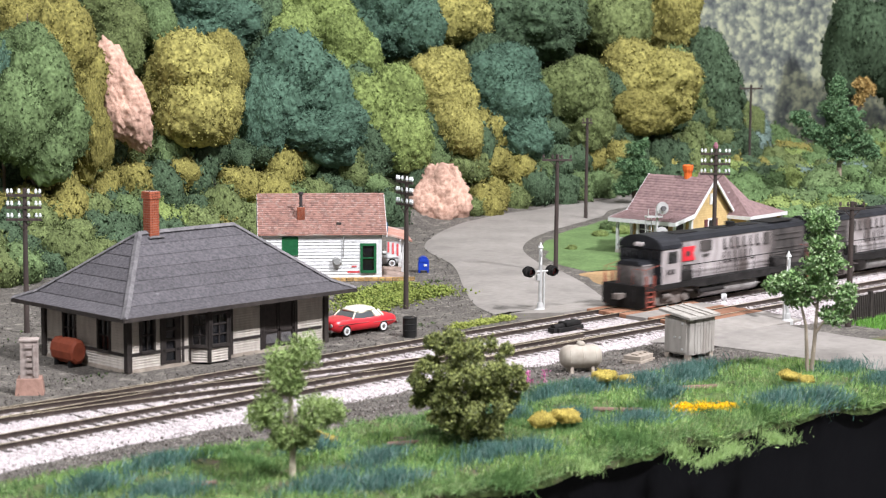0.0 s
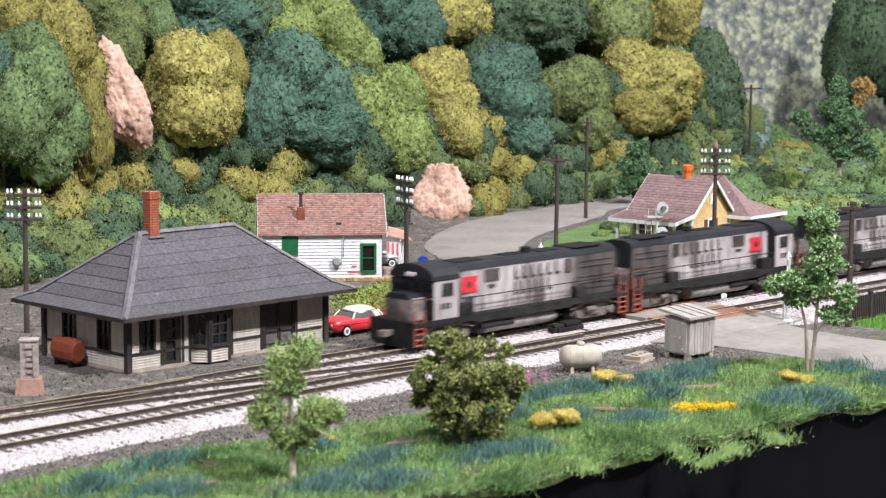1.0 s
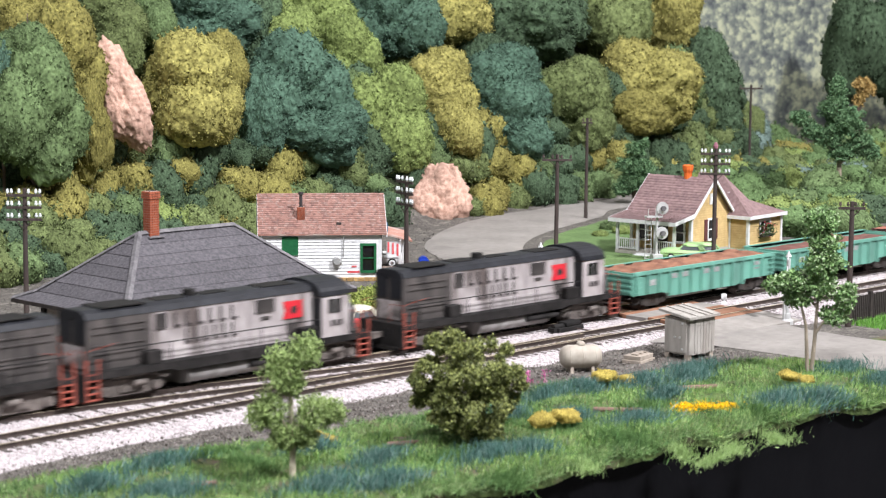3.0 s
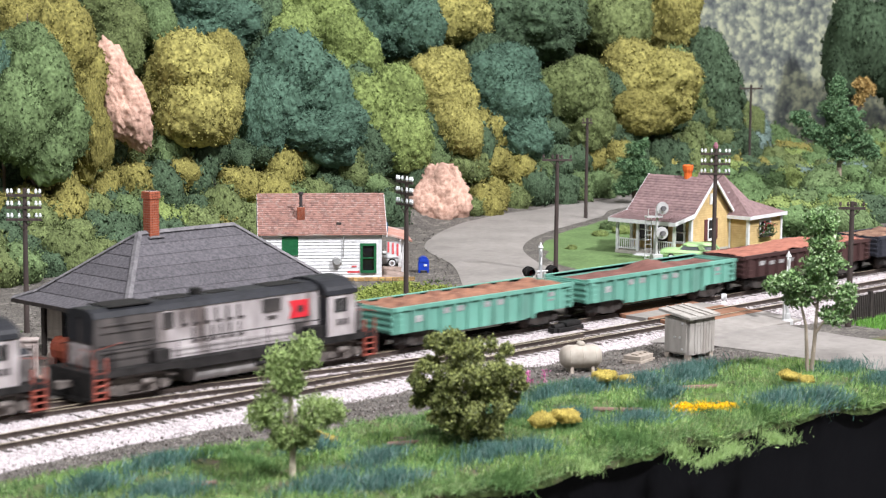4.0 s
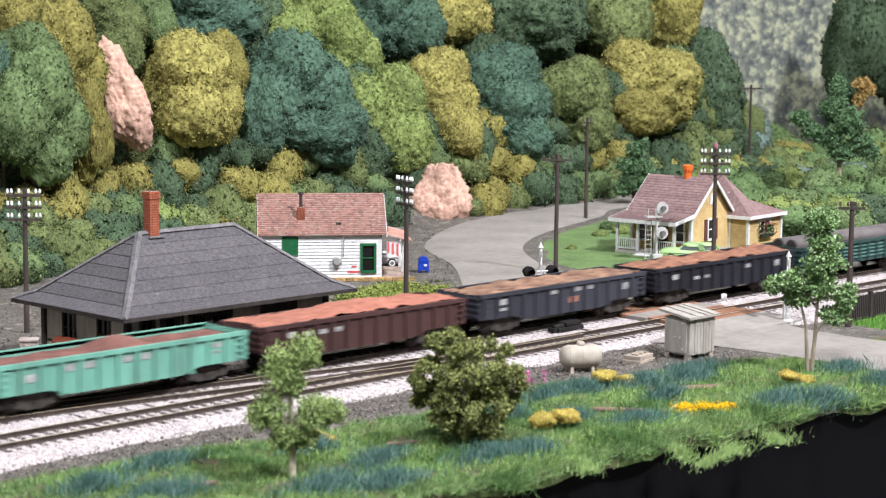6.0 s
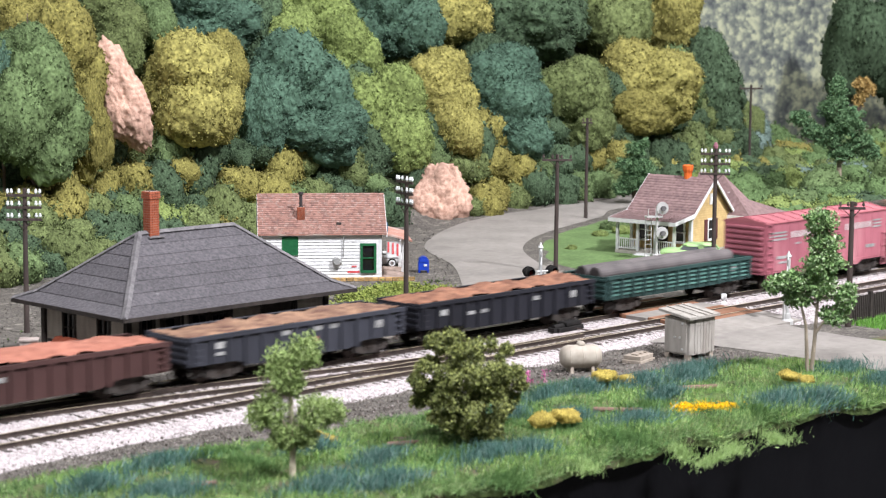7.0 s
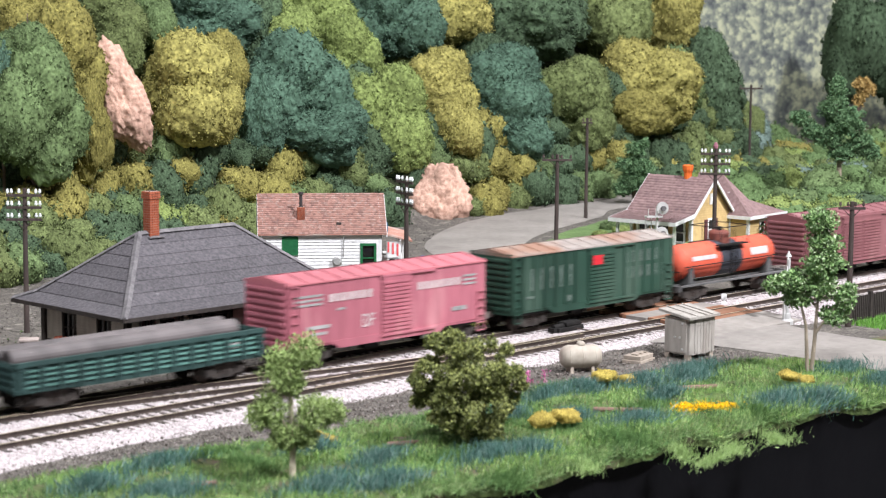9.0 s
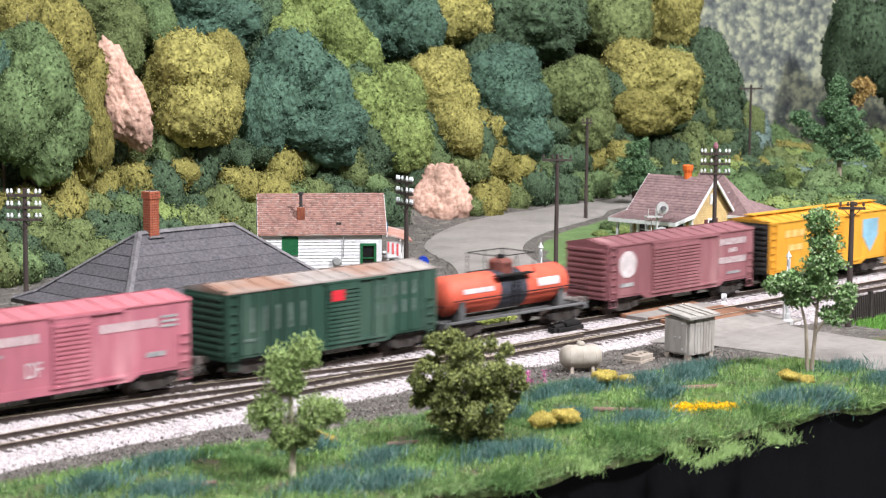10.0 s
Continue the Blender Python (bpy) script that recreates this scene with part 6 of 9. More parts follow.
    for sx in (-1, 1):
        for sy in (-1, 1):
            for p, q in (((sx * ex, sy * ey, ez), (sx * mx, sy * my, mz)), ((sx * mx, sy * my, mz), (sx * rx, 0, rz))):
                bm = B()
                p, q = Vector(p), Vector(q)
                dirn = (q - p).normalized()
                w = Vector((-dirn.y, dirn.x, 0)).normalized() * 0.17
                up = Vector((0, 0, 0.1))
                pts = [p - w, p + up, p + w]
                pt2 = [q - w, q + up, q + w]
                va, vb = [bm.verts.new(v + Vector((0, 0, 0.035))) for v in pts], [bm.verts.new(v + Vector((0, 0, 0.035))) for v in pt2]
                bm.faces.new((va[0], va[1], vb[1], vb[0]))
                bm.faces.new((va[1], va[2], vb[2], vb[1]))
                bm.faces.new((va[0], va[2], va[1]))
                bm.faces.new((vb[0], vb[1], vb[2]))
                part("hip_cap", bm, M_SLATECAP, rf, "lighter grey hip cap")
    bm = B()
    prism(bm, [(-0.2, rz - 0.02), (0.2, rz - 0.02), (0, rz + 0.12)], -rx, rx, Matrix.Rotation(radians(90), 4, "Z"))
    part("ridge_cap", bm, M_SLATECAP, rf)
    for M0, L in ((pose(-ex, -ey, 0), 2 * ex), (pose(-ex, ey, 0, 0, 0, -90), 2 * ey), (pose(ex, -ey, 0, 0, 0, 90), 2 * ey)):
        bm = B()
        box(bm, -0.02, -0.05, ez - 0.14, L + 0.02, 0.02, ez + 0.05, M0)
        part("fascia_board", bm, M_TRIM, rf)
    chimney(d, -2.15, 0.0, 5.6, 7.95, 0.55, M_BRICK)
    bm = B()
    box(bm, -2.6, -0.5, 5.72, -1.7, 0.5, 5.80, bev=0.02)
    part("flashing", bm, M_SLATECAP, d)


depot()


def white_house():
    W, D, zt, rise = 7.3, 5.2, 3.05, 2.05
    h = thing("white_house", 24.9, 19.2, 0, -39.5, "small white clapboard house with a weathered red shingle roof", "house")
    # origin: front right corner; the front runs to -x
    front, back = pose(-W, 0, 0), pose(0, D, 0, 0, 0, 180)
    left, right = pose(-W, D, 0, 0, 0, -90), pose(0, 0, 0, 0, 0, 90)
    bm = B()
    box(bm, -W - 0.05, -0.05, -0.05, 0.05, D + 0.05, 0.12)
    part("foundation", bm, M_CONC, h)
    rnd = random.Random(3)
    stone = mat("yellow_foundation_stone", (0.55, 0.36, 0.14), (0.36, 0.22, 0.10), 0.9, grain=3, bump=0.4, spread=0.35)
    x = -W
    while x < 1.9:
        w = rnd.uniform(0.25, 0.5)
        for z in (0.0, 0.12):
            bm = B()
            box(bm, x, -0.12, z, x + w - 0.03, 0.03, z + 0.11, bev=0.02)
            part("stone", bm, stone, h)
        x += w
    fo = [(1.2, 2.2, 1.6, 2.75), (6.1, 6.85, 0.62, 2.2)]
    clapboard_wall(h, front, W, 0.22, zt, fo, 0.2, M_WHITE)
    clapboard_wall(h, back, W, 0.22, zt, [], 0.2, M_WHITE)
    clapboard_wall(h, left, D, 0.22, zt, [], 0.2, M_WHITE, gable=(D / 2, zt + rise))
    clapboard_wall(h, right, D, 0.22, zt, [(1.6, 2.6, 0.22, 2.3)], 0.2, M_WHITE, gable=(D / 2, zt + rise))
    window(h, front, *fo[1], M_GREENP, 1, 2, fw=0.12)
    bm = B()
    box(bm, 1.2, -0.02, 1.6, 2.2, 0.06, 2.75, front)
    for k in range(1, 5):
        box(bm, 1.2 + k * 0.2 - 0.015, -0.035, 1.62, 1.2 + k * 0.2 + 0.015, 0.0, 2.73, front)
    part("shutter", bm, M_GREENP, h, "closed dark green shutter")
    bm = B()
    box(bm, 1.6, 0.02, 0.22, 2.6, 0.08, 2.3, right)
    part("door", bm, M_GREENP, h, "green door")
    # roof with courses
    ov = 0.22
    rf = None
    for s in (1, -1):
        y_e, y_r = (-ov, D / 2) if s > 0 else (D + ov, D / 2)
        ze = zt - ov * rise / (D / 2)
        bm = B()
        q = [(-W - 0.25, y_e, ze + 0.05), (0.3, y_e, ze + 0.05), (0.3, y_r, zt + rise + 0.05), (-W - 0.25, y_r, zt + rise + 0.05)]
        slab(bm, q if s > 0 else q[::-1], 0.07)
        rf = part("roof", bm, M_RUSTROOF, h, "weathered red-brown shingle roof")
        rows, cols = 22, 44
        sh = B()
        rr = random.Random(8)
        for i in range(rows):
            for j in range(cols):
                u0, u1 = i / rows, (i + 1) / rows
                x0 = -W - 0.25 + (W + 0.55) * (j + (0.5 if i % 2 else 0)) / cols
                x1 = min(0.3, x0 + (W + 0.55) / cols - 0.015)
                x0 = max(x0, -W - 0.25)
                if x1 - x0 < 0.03:
                    continue
                lift = 0.09 + rr.uniform(0, 0.02)
                P = lambda u, x, l: (x, y_e + (y_r - y_e) * u, ze + (zt + rise - ze) * u + l)
                q = [P(u0, x0, lift), P(u0, x1, lift), P(u1, x1, 0.065), P(u1, x0, 0.065)]
                slab(sh, q if s > 0 else q[::-1], 0.03)
        tagged(part("shingles", sh, M_SHINGLE_RED, rf), kind="stuff")
    for x in (-W - 0.25, 0.3):
        for s in (1, -1):
            bm = B()
            y_e = -ov if s > 0 else D + ov
            q = [Vector((x - 0.03, y_e, zt - 0.17)), Vector((x + 0.03, y_e, zt - 0.17)), Vector((x + 0.03, D / 2, zt + rise)), Vector((x - 0.03, D / 2, zt + rise))]
            slab(bm, q if s > 0 else q[::-1], 0.16)
            part("bargeboard", bm, M_WHITE, h)
    # brick chimney with a stovepipe, standing on the front slope
    chimney(h, -4.9, 0.95, 3.4, 4.5, 0.46, M_BRICK, False)
    bm = B()
    cyl(bm, (-4.9, 0.95, 4.45), (-4.9, 0.95, 5.25), 0.1, seg=12)
    cyl(bm, (-4.9, 0.95, 5.25), (-4.9, 0.95, 5.4), 0.17, 0.15, seg=12)
    part("stovepipe", bm, M_LETTER, h, "black stovepipe")
    bm = B()
    box(bm, -2.75, 0.35, 3.35, -2.45, 0.6, 3.55, bev=0.03)
    part("roof_vent", bm, M_TRIM, h)
    # meter and its conduit
    bm = B()
    cyl(bm, (-2.35, -0.08, 1.5), (-2.35, -0.08, 3.0), 0.035, seg=8)
    lathe(bm, [(0.2, -0.12), (0.3, -0.06), (0.3, 0.05), (0.22, 0.12)], 14, Matrix.Translation((-2.75, -0.16, 1.25)) @ Matrix.Rotation(radians(90), 4, "X"))
    box(bm, -2.98, -0.2, 0.9, -2.55, -0.05, 1.35, bev=0.04)
    part("meter_box", bm, mat("grey_meter", (0.5, 0.5, 0.49), (0.4, 0.4, 0.39), 0.5, 0.3, grain=3, bump=0.1), h, "grey electric meter with conduit")
    red = mat("red_stencil", (0.70, 0.10, 0.12), (0.6, 0.1, 0.1), 0.7, grain=3, bump=0)
    bm = B()
    box(bm, -1.85, -0.012, 0.85, -1.55, -0.004, 0.95)
    box(bm, -2.1, -0.012, 0.5, -1.35, -0.004, 0.64)
    part("stencil_bar", bm, red, h, "faded red stencilled lettering")
    # porch at the end wall
    bm = B()
    box(bm, 0.05, 0.0, 0.0, 1.75, D, 0.2)
    part("porch_floor", bm, mat("porch_planks", (0.42, 0.32, 0.27), (0.32, 0.24, 0.2), 0.85, grain=4, bump=0.3), h, "brown plank porch floor")
    for y in (0.15, D / 2, D - 0.15):
        bm = B()
        box(bm, 1.45, y - 0.08, 0.2, 1.61, y + 0.08, 2.45, bev=0.02)
        box(bm, 1.42, y - 0.11, 0.2, 1.64, y + 0.11, 0.4)
        part("porch_post", bm, M_WHITE, h)
    bm = B()
    slab(bm, [(0.1, -0.15, 2.95), (1.85, -0.15, 2.5), (1.85, D + 0.1, 2.5), (0.1, D + 0.1, 2.95)], 0.09)
    part("porch_roof", bm, M_RUSTROOF, h)
    bm = B()
    box(bm, 1.4, -0.1, 2.33, 1.66, D + 0.1, 2.46)
    part("porch_beam", bm, M_WHITE, h)
    # bunting
    fl = B()
    box(fl, 0.3, 0.075, 1.6, 1.2, 0.085, 2.42)
    pf = part("flag", fl, M_WHITE, h, "red and white striped flag hanging at the porch")
    fl = B()
    for k in (0, 2, 4):
        box(fl, 0.35 + k * 0.14, 0.02, 1.75 - 0.06 * k, 0.47 + k * 0.14, 0.045, 2.4 - 0.03 * k)
    part("red_stripe", fl, red, pf)
    bm = B()
    box(bm, 0.3, 0.6, 2.9, 0.42, 0.9, 3.5, bev=0.02)
    part("sign_bracket", bm, mat("blue_grey_sign", (0.08, 0.14, 0.22), (0.05, 0.1, 0.16), 0.6, grain=3), h)


M_SHINGLE_RED = island_mat("worn_red_shingles", [(0.22, 0.118, 0.098), (0.31, 0.178, 0.148), (0.26, 0.142, 0.117), (0.17, 0.10, 0.085), (0.32, 0.215, 0.185)])
white_house()


def yellow_house():
    h = thing("yellow_house", 46.1, 13.15, 0.0, -84.5, "ochre clapboard cottage with a white porch and mauve-brown shingle roof", "house")
    L, y0, y1, zt, za = 4.75, 2.1, 7.1, 2.7, 5.15
    ym = (y0 + y1) / 2
    bm = B()
    box(bm, -L, 0.0, 0.0, 0.0, y1, 0.3, bev=0.02)
    part("porch_floor", bm, mat("grey_porch_floor", (0.5, 0.47, 0.42), (0.4, 0.37, 0.33), 0.85, grain=3, bump=0.2), h, "pale porch floor")
    front = pose(-L, y0, 0)
    gab = pose(0, y0, 0, 0, 0, 90)
    lef = pose(-L, y1, 0, 0, 0, -90)
    bk = pose(0, y1, 0, 0, 0, 180)
    fo = [(0.5, 1.25, 0.9, 2.2), (1.95, 2.8, 0.3, 2.35), (3.5, 4.2, 0.9, 2.2)]
    go = [(2.15, 2.85, 0.95, 2.3)]
    clapboard_wall(h, front, L, 0.3, zt, fo, 0.16, M_YELLOW)
    clapboard_wall(h, gab, y1 - y0, 0.1, zt, go, 0.16, M_YELLOW, gable=((y1 - y0) / 2, za - 0.1))
    clapboard_wall(h, lef, y1 - y0, 0.1, zt, [], 0.16, M_YELLOW, gable=((y1 - y0) / 2, za - 0.1))
    clapboard_wall(h, bk, L, 0.1, zt, [], 0.16, M_YELLOW)
    for o in (fo[0], fo[2]):
        window(h, front, *o, M_WHITE, 1, 2)
    window(h, gab, *go[0], M_WHITE, 1, 2)
    bm = B()
    box(bm, 1.95, 0.02, 0.3, 2.8, 0.08, 2.35, front)
    box(bm, 1.85, -0.05, 0.3, 1.97, 0.08, 2.45, front)
    box(bm, 2.78, -0.05, 0.3, 2.9, 0.08, 2.45, front)
    part("door", bm, M_TRIM, h, "dark front door")
    shut = mat("maroon_shutter", (0.13, 0.045, 0.045), (0.09, 0.03, 0.03), 0.7, grain=4, bump=0.1)
    for a in (1.68, 2.97):
        bm = B()
        box(bm, a, -0.06, 0.9, a + 0.36, 0.0, 2.35, gab)
        for k in range(9):
            box(bm, a + 0.05, -0.075, 1.0 + k * 0.14, a + 0.31, -0.05, 1.06 + k * 0.14, gab)
        part("shutter", bm, shut, h, "maroon louvred shutter")
    bm = B()
    box(bm, 2.3, -0.06, 3.35, 2.7, 0.05, 4.1, gab)
    part("gable_vent", bm, M_WHITE, h, "white gable vent")
    for x, y in ((0, y0), (0, y1), (-L, y0)):
        bm = B()
        box(bm, x - 0.14, y - 0.1, 0.1, x + 0.08, y + 0.12, zt)
        part("corner_board", bm, M_WHITE, h)
    # main roof, front and back slopes
    roof = B()
    o = 0.32
    slab(roof, [(-L - o, y0 - 0.25, zt + 0.05), (o, y0 - 0.25, zt + 0.05), (o, ym, za), (-L - o, ym, za)], 0.08)
    rf = part("roof", roof, M_YROOF, h, "steep mauve-brown shingle roof")
    boards_roof(rf, "r", ((-L - o, y0 - 0.25, zt + 0.05), (o, y0 - 0.25, zt + 0.05)), ((-L - o, ym, za), (o, ym, za)), 15, M_YROOF, 0.03, "shingle_course")
    roof = B()
    slab(roof, [(-L - o, ym, za), (o, ym, za), (o, y1 + 0.3, zt - 0.2), (-L - o, y1 + 0.3, zt - 0.2)], 0.08)
    rb = part("roof", roof, M_YROOF, h, "steep mauve-brown shingle roof")
    # porch roof
    roof = B()
    slab(roof, [(-L - o, -0.35, zt - 0.2), (o, -0.35, zt - 0.2), (o, y0 - 0.2, zt + 0.14), (-L - o, y0 - 0.2, zt + 0.14)], 0.08)
    pr = part("porch_roof", roof, M_YROOF, h)
    boards_roof(pr, "r", ((-L - o, -0.35, zt - 0.2), (o, -0.35, zt - 0.2)), ((-L - o, y0 - 0.2, zt + 0.14), (o, y0 - 0.2, zt + 0.14)), 8, M_YROOF, 0.03, "shingle_course")
    bm = B()
    box(bm, -L - o, -0.4, zt - 0.46, o + 0.02, -0.33, zt - 0.2)
    part("eave_board", bm, M_WHITE, h)
    for x in (o, -L - o):
        for p, q in (((x, -0.36, zt - 0.2), (x, y0 - 0.2, zt + 0.14)), ((x, y0 - 0.25, zt + 0.05), (x, ym, za)), ((x, ym, za), (x, y1 + 0.3, zt - 0.2))):
            bm = B()
            p, q = Vector(p), Vector(q)
            slab(bm, [p + Vector((-0.04, 0, 0.03)), p + Vector((0.05, 0, 0.03)), q + Vector((0.05, 0, 0.03)), q + Vector((-0.04, 0, 0.03))], 0.25)
            part("bargeboard", bm, M_WHITE, h)
    for x in (-L + 0.1, -L + 1.75, -1.6, -0.1):
        bm = B()
        box(bm, x - 0.09, 0.06, 0.3, x + 0.09, 0.24, zt - 0.3, bev=0.02)
        box(bm, x - 0.12, 0.03, zt - 0.5, x + 0.12, 0.27, zt - 0.4)
        part("porch_post", bm, M_WHITE, h)
    for a, b in ((-L + 0.15, -L + 1.7), (-1.55, -0.15)):
        bm = B()
        box(bm, a, 0.1, 1.05, b, 0.2, 1.13)
        box(bm, a, 0.1, 0.42, b, 0.2, 0.48)
        k = a + 0.1
        while k < b:
            box(bm, k, 0.12, 0.45, k + 0.05, 0.17, 1.08)
            k += 0.16
        part("porch_railing", bm, M_WHITE, h, "white porch railing")
    for k in range(3):
        bm = B()
        box(bm, -L + 1.9, -0.3 * (k + 1), 0.0, -1.8, -0.3 * k, 0.24 - 0.08 * k)
        part("step", bm, M_WHITE, h)
    # orange chimney pot on the ridge
    bm = B()
    lathe(bm, [(0.26, za - 0.4), (0.27, za + 0.25), (0.36, za + 0.45), (0.38, za + 0.75), (0.3, za + 0.8)], 10, Matrix.Translation((-1.9, ym, 0)))
    part("chimney", bm, M_ORANGE, h, "orange terracotta chimney")
    # wing
    wx0, wx1, wy0, wy1, wz = -3.6, 1.5, y1, y1 + 4.5, 2.4
    wl = pose(wx0, wy0, 0)
    wf = pose(wx1, wy0, 0, 0, 0, 90)
    wr = pose(wx1, wy1, 0, 0, 0, 180)
    clapboard_wall(h, wl, wx1 - wx0, 0.05, wz, [], 0.16, M_YELLOW)
    clapboard_wall(h, wf, wy1 - wy0, 0.05, wz, [(1.6, 2.9, 1.1, 1.95)], 0.16, M_YELLOW)
    clapboard_wall(h, wr, wx1 - wx0, 0.05, wz, [], 0.16, M_YELLOW)
    window(h, wf, 1.6, 2.9, 1.1, 1.95, M_WHITE, 2, 1)
    for x, y in ((wx1, wy0), (wx1, wy1)):
        bm = B()
        box(bm, x - 0.12, y - 0.1, 0.05, x + 0.07, y + 0.1, wz)
        part("corner_board", bm, M_WHITE, h)
    bm = B()
    e = 0.3
    lowv = [(wx0, wy0 - e, wz), (wx1 + e, wy0 - e, wz), (wx1 + e, wy1 + e, wz), (wx0, wy1 + e, wz)]
    v = [bm.verts.new(q) for q in lowv]
    m0 = bm.verts.new((wx1 - 1.2, (wy0 + wy1) / 2 - 0.2, wz + 0.95))
    r0, r1 = bm.verts.new((wx0, (wy0 + wy1) / 2 - 0.5, za - 0.05)), bm.verts.new((-1.6, (wy0 + wy1) / 2 - 0.6, za - 0.1))
    bm.faces.new((v[0], v[1], m0, r1, r0))
    bm.faces.new((v[1], v[2], m0))
    bm.faces.new((v[2], v[3], r0, r1, m0))
    bm.faces.new((v[0], r0, v[3]))
    bm.faces.new(v[::-1])
    part("wing_roof", bm, M_YROOF, h, "mauve-brown hipped wing roof")
    for p, q in (((wx0, wy0 - e), (wx1 + e, wy0 - e)), ((wx1 + e, wy0 - e), (wx1 + e, wy1 + e))):
        bm = B()
        if p[0] != q[0]:
            box(bm, p[0], p[1] - 0.04, wz - 0.2, q[0] + 0.04, p[1] + 0.03, wz + 0.03)
        else:
            box(bm, p[0] - 0.03, p[1], wz - 0.2, p[0] + 0.04, q[1], wz + 0.03)
        part("eave_board", bm, M_WHITE, h)
    # roof vents
    for x, y, z, a in ((0.2, wy0 + 1.2, wz + 0.65, 0.1), (-0.6, wy0 + 1.0, wz + 1.2, 0.13), (0.25, wy0 + 1.55, wz + 0.62, 0.1)):
        bm = B()
        cyl(bm, (x, y, z - 0.3), (x, y, z + 0.2), a, seg=12)
        cyl(bm, (x, y, z + 0.2), (x, y, z + 0.32), a * 1.6, seg=12)
        part("roof_vent", bm, M_WHITE, h, "white roof vent")
    # flower box under the wing's window
    bm = B()
    box(bm, 1.5, -0.3, 0.85, 3.0, -0.02, 1.05, wf)
    part("flower_box", bm, M_TRIM, h)
    fv = np.random.RandomState(6)
    for mname, c, n in (("flower_leaves", F_FRESH, 260), ("flower_blossoms", M_BLOSSOM, 40)):
        pts = np.stack([wx1 + fv.uniform(0.0, 0.45, n), wy0 + fv.uniform(1.3, 3.1, n), fv.uniform(0.9, 1.75, n)], 1)
        a, b = flakes(pts, np.zeros_like(pts), fv, n, 0.09)
        ob = new(mname, finish(mesh_np(mname, a, b), mname, c))
        ob.parent = h
        tagged(ob, kind="stuff")


M_BLOSSOM = mat("red_blossom", (0.6, 0.04, 0.06), (0.5, 0.05, 0.1), 0.8, grain=4, bump=0)
yellow_house()


# ---- poles, signals and small things ----
def pole(x, y, height, rz, arms, label, pins=8, arm=1.8, gap=0.62, r=0.15, top=None):
    p = thing("telegraph_pole", x, y, ground_height(x, y), rz, label, "telegraph pole", "telegraph poles")
    bm = B()
    cyl(bm, (0, 0, -0.3), (0.03, 0, height), r, r * 0.72, 12)
    part("post", bm, M_POLE, p)
    for i in range(arms):
        z = height - 0.35 - i * gap
        bm = B()
        box(bm, -arm / 2, -0.16, z - 0.07, arm / 2, -0.06, z + 0.07, bev=0.01)
        a = part("crossarm", bm, M_POLE, p)
        bm = B()
        for sgn in (-1, 1):
            cyl(bm, (0, -0.12, z - 0.5), (sgn * 0.45, -0.12, z - 0.05), 0.025, seg=6)
        part("brace", bm, M_POLE, a)
        for k in range(pins):
            u = -arm / 2 + 0.1 + (arm - 0.2) * k / max(1, pins - 1)
            if pins == 6:
                u = (-0.82, -0.62, -0.24, 0.24, 0.62, 0.82)[k] * arm / 1.8
            bm = B()
            lathe(bm, [(0.02, z + 0.05), (0.02, z + 0.14), (0.075, z + 0.14), (0.08, z + 0.22), (0.055, z + 0.25), (0.06, z + 0.31), (0.03, z + 0.34)], 10, Matrix.Translation((u, -0.11, 0)))
            part("insulator", bm, M_GLASSINS if pins == 6 else M_POLE, a, "milky glass insulator" if pins == 6 else "")
    if top:
        bm = B()
        lathe(bm, [(0.14, height), (0.17, height + 0.15), (0.1, height + 0.35), (0.03, height + 0.4)], 10)
        part("cap", bm, top, p, "dull pink pole cap")
    return p


pole(-1.6, 17.9, 7.45, -45, 3, "dark wooden telegraph pole with three crossarms and white insulators", 6)
pole(18.1, 10.15, 7.45, -104, 3, "dark wooden telegraph pole with three crossarms and white insulators", 6)
pole(35.0, 13.9, 7.55, -45, 1, "dark wooden telegraph pole with one crossarm", 4, 1.9)
pole(60.7, 33.3, 8.0, -45, 1, "dark wooden telegraph pole beside the road", 2, 0.8)
pole(46.1, 9.9, 7.6, -50, 3, "dark wooden telegraph pole with a pink cap and insulators", 6, 1.95, 0.66, 0.16, mat("pink_cap", (0.32, 0.13, 0.17), (0.22, 0.09, 0.12), 0.8))
pole(30.5, -10.6, 6.7, -50, 1, "dark wooden telegraph pole behind the board fence", 4, 1.4, r=0.17)
pole(98, 44.5, 9.0, -45, 1, "distant dark wooden telegraph pole below the woods", 2, 2.2)

M_SILVER = mat("aluminium_paint", (0.62, 0.62, 0.61), (0.48, 0.48, 0.47), 0.45, 0.25, grain=3, bump=0.05)
M_LENS = mat("dark_red_lens", (0.10, 0.008, 0.008), (0.08, 0.006, 0.006), 0.15, grain=2, bump=0, spec=0.5)


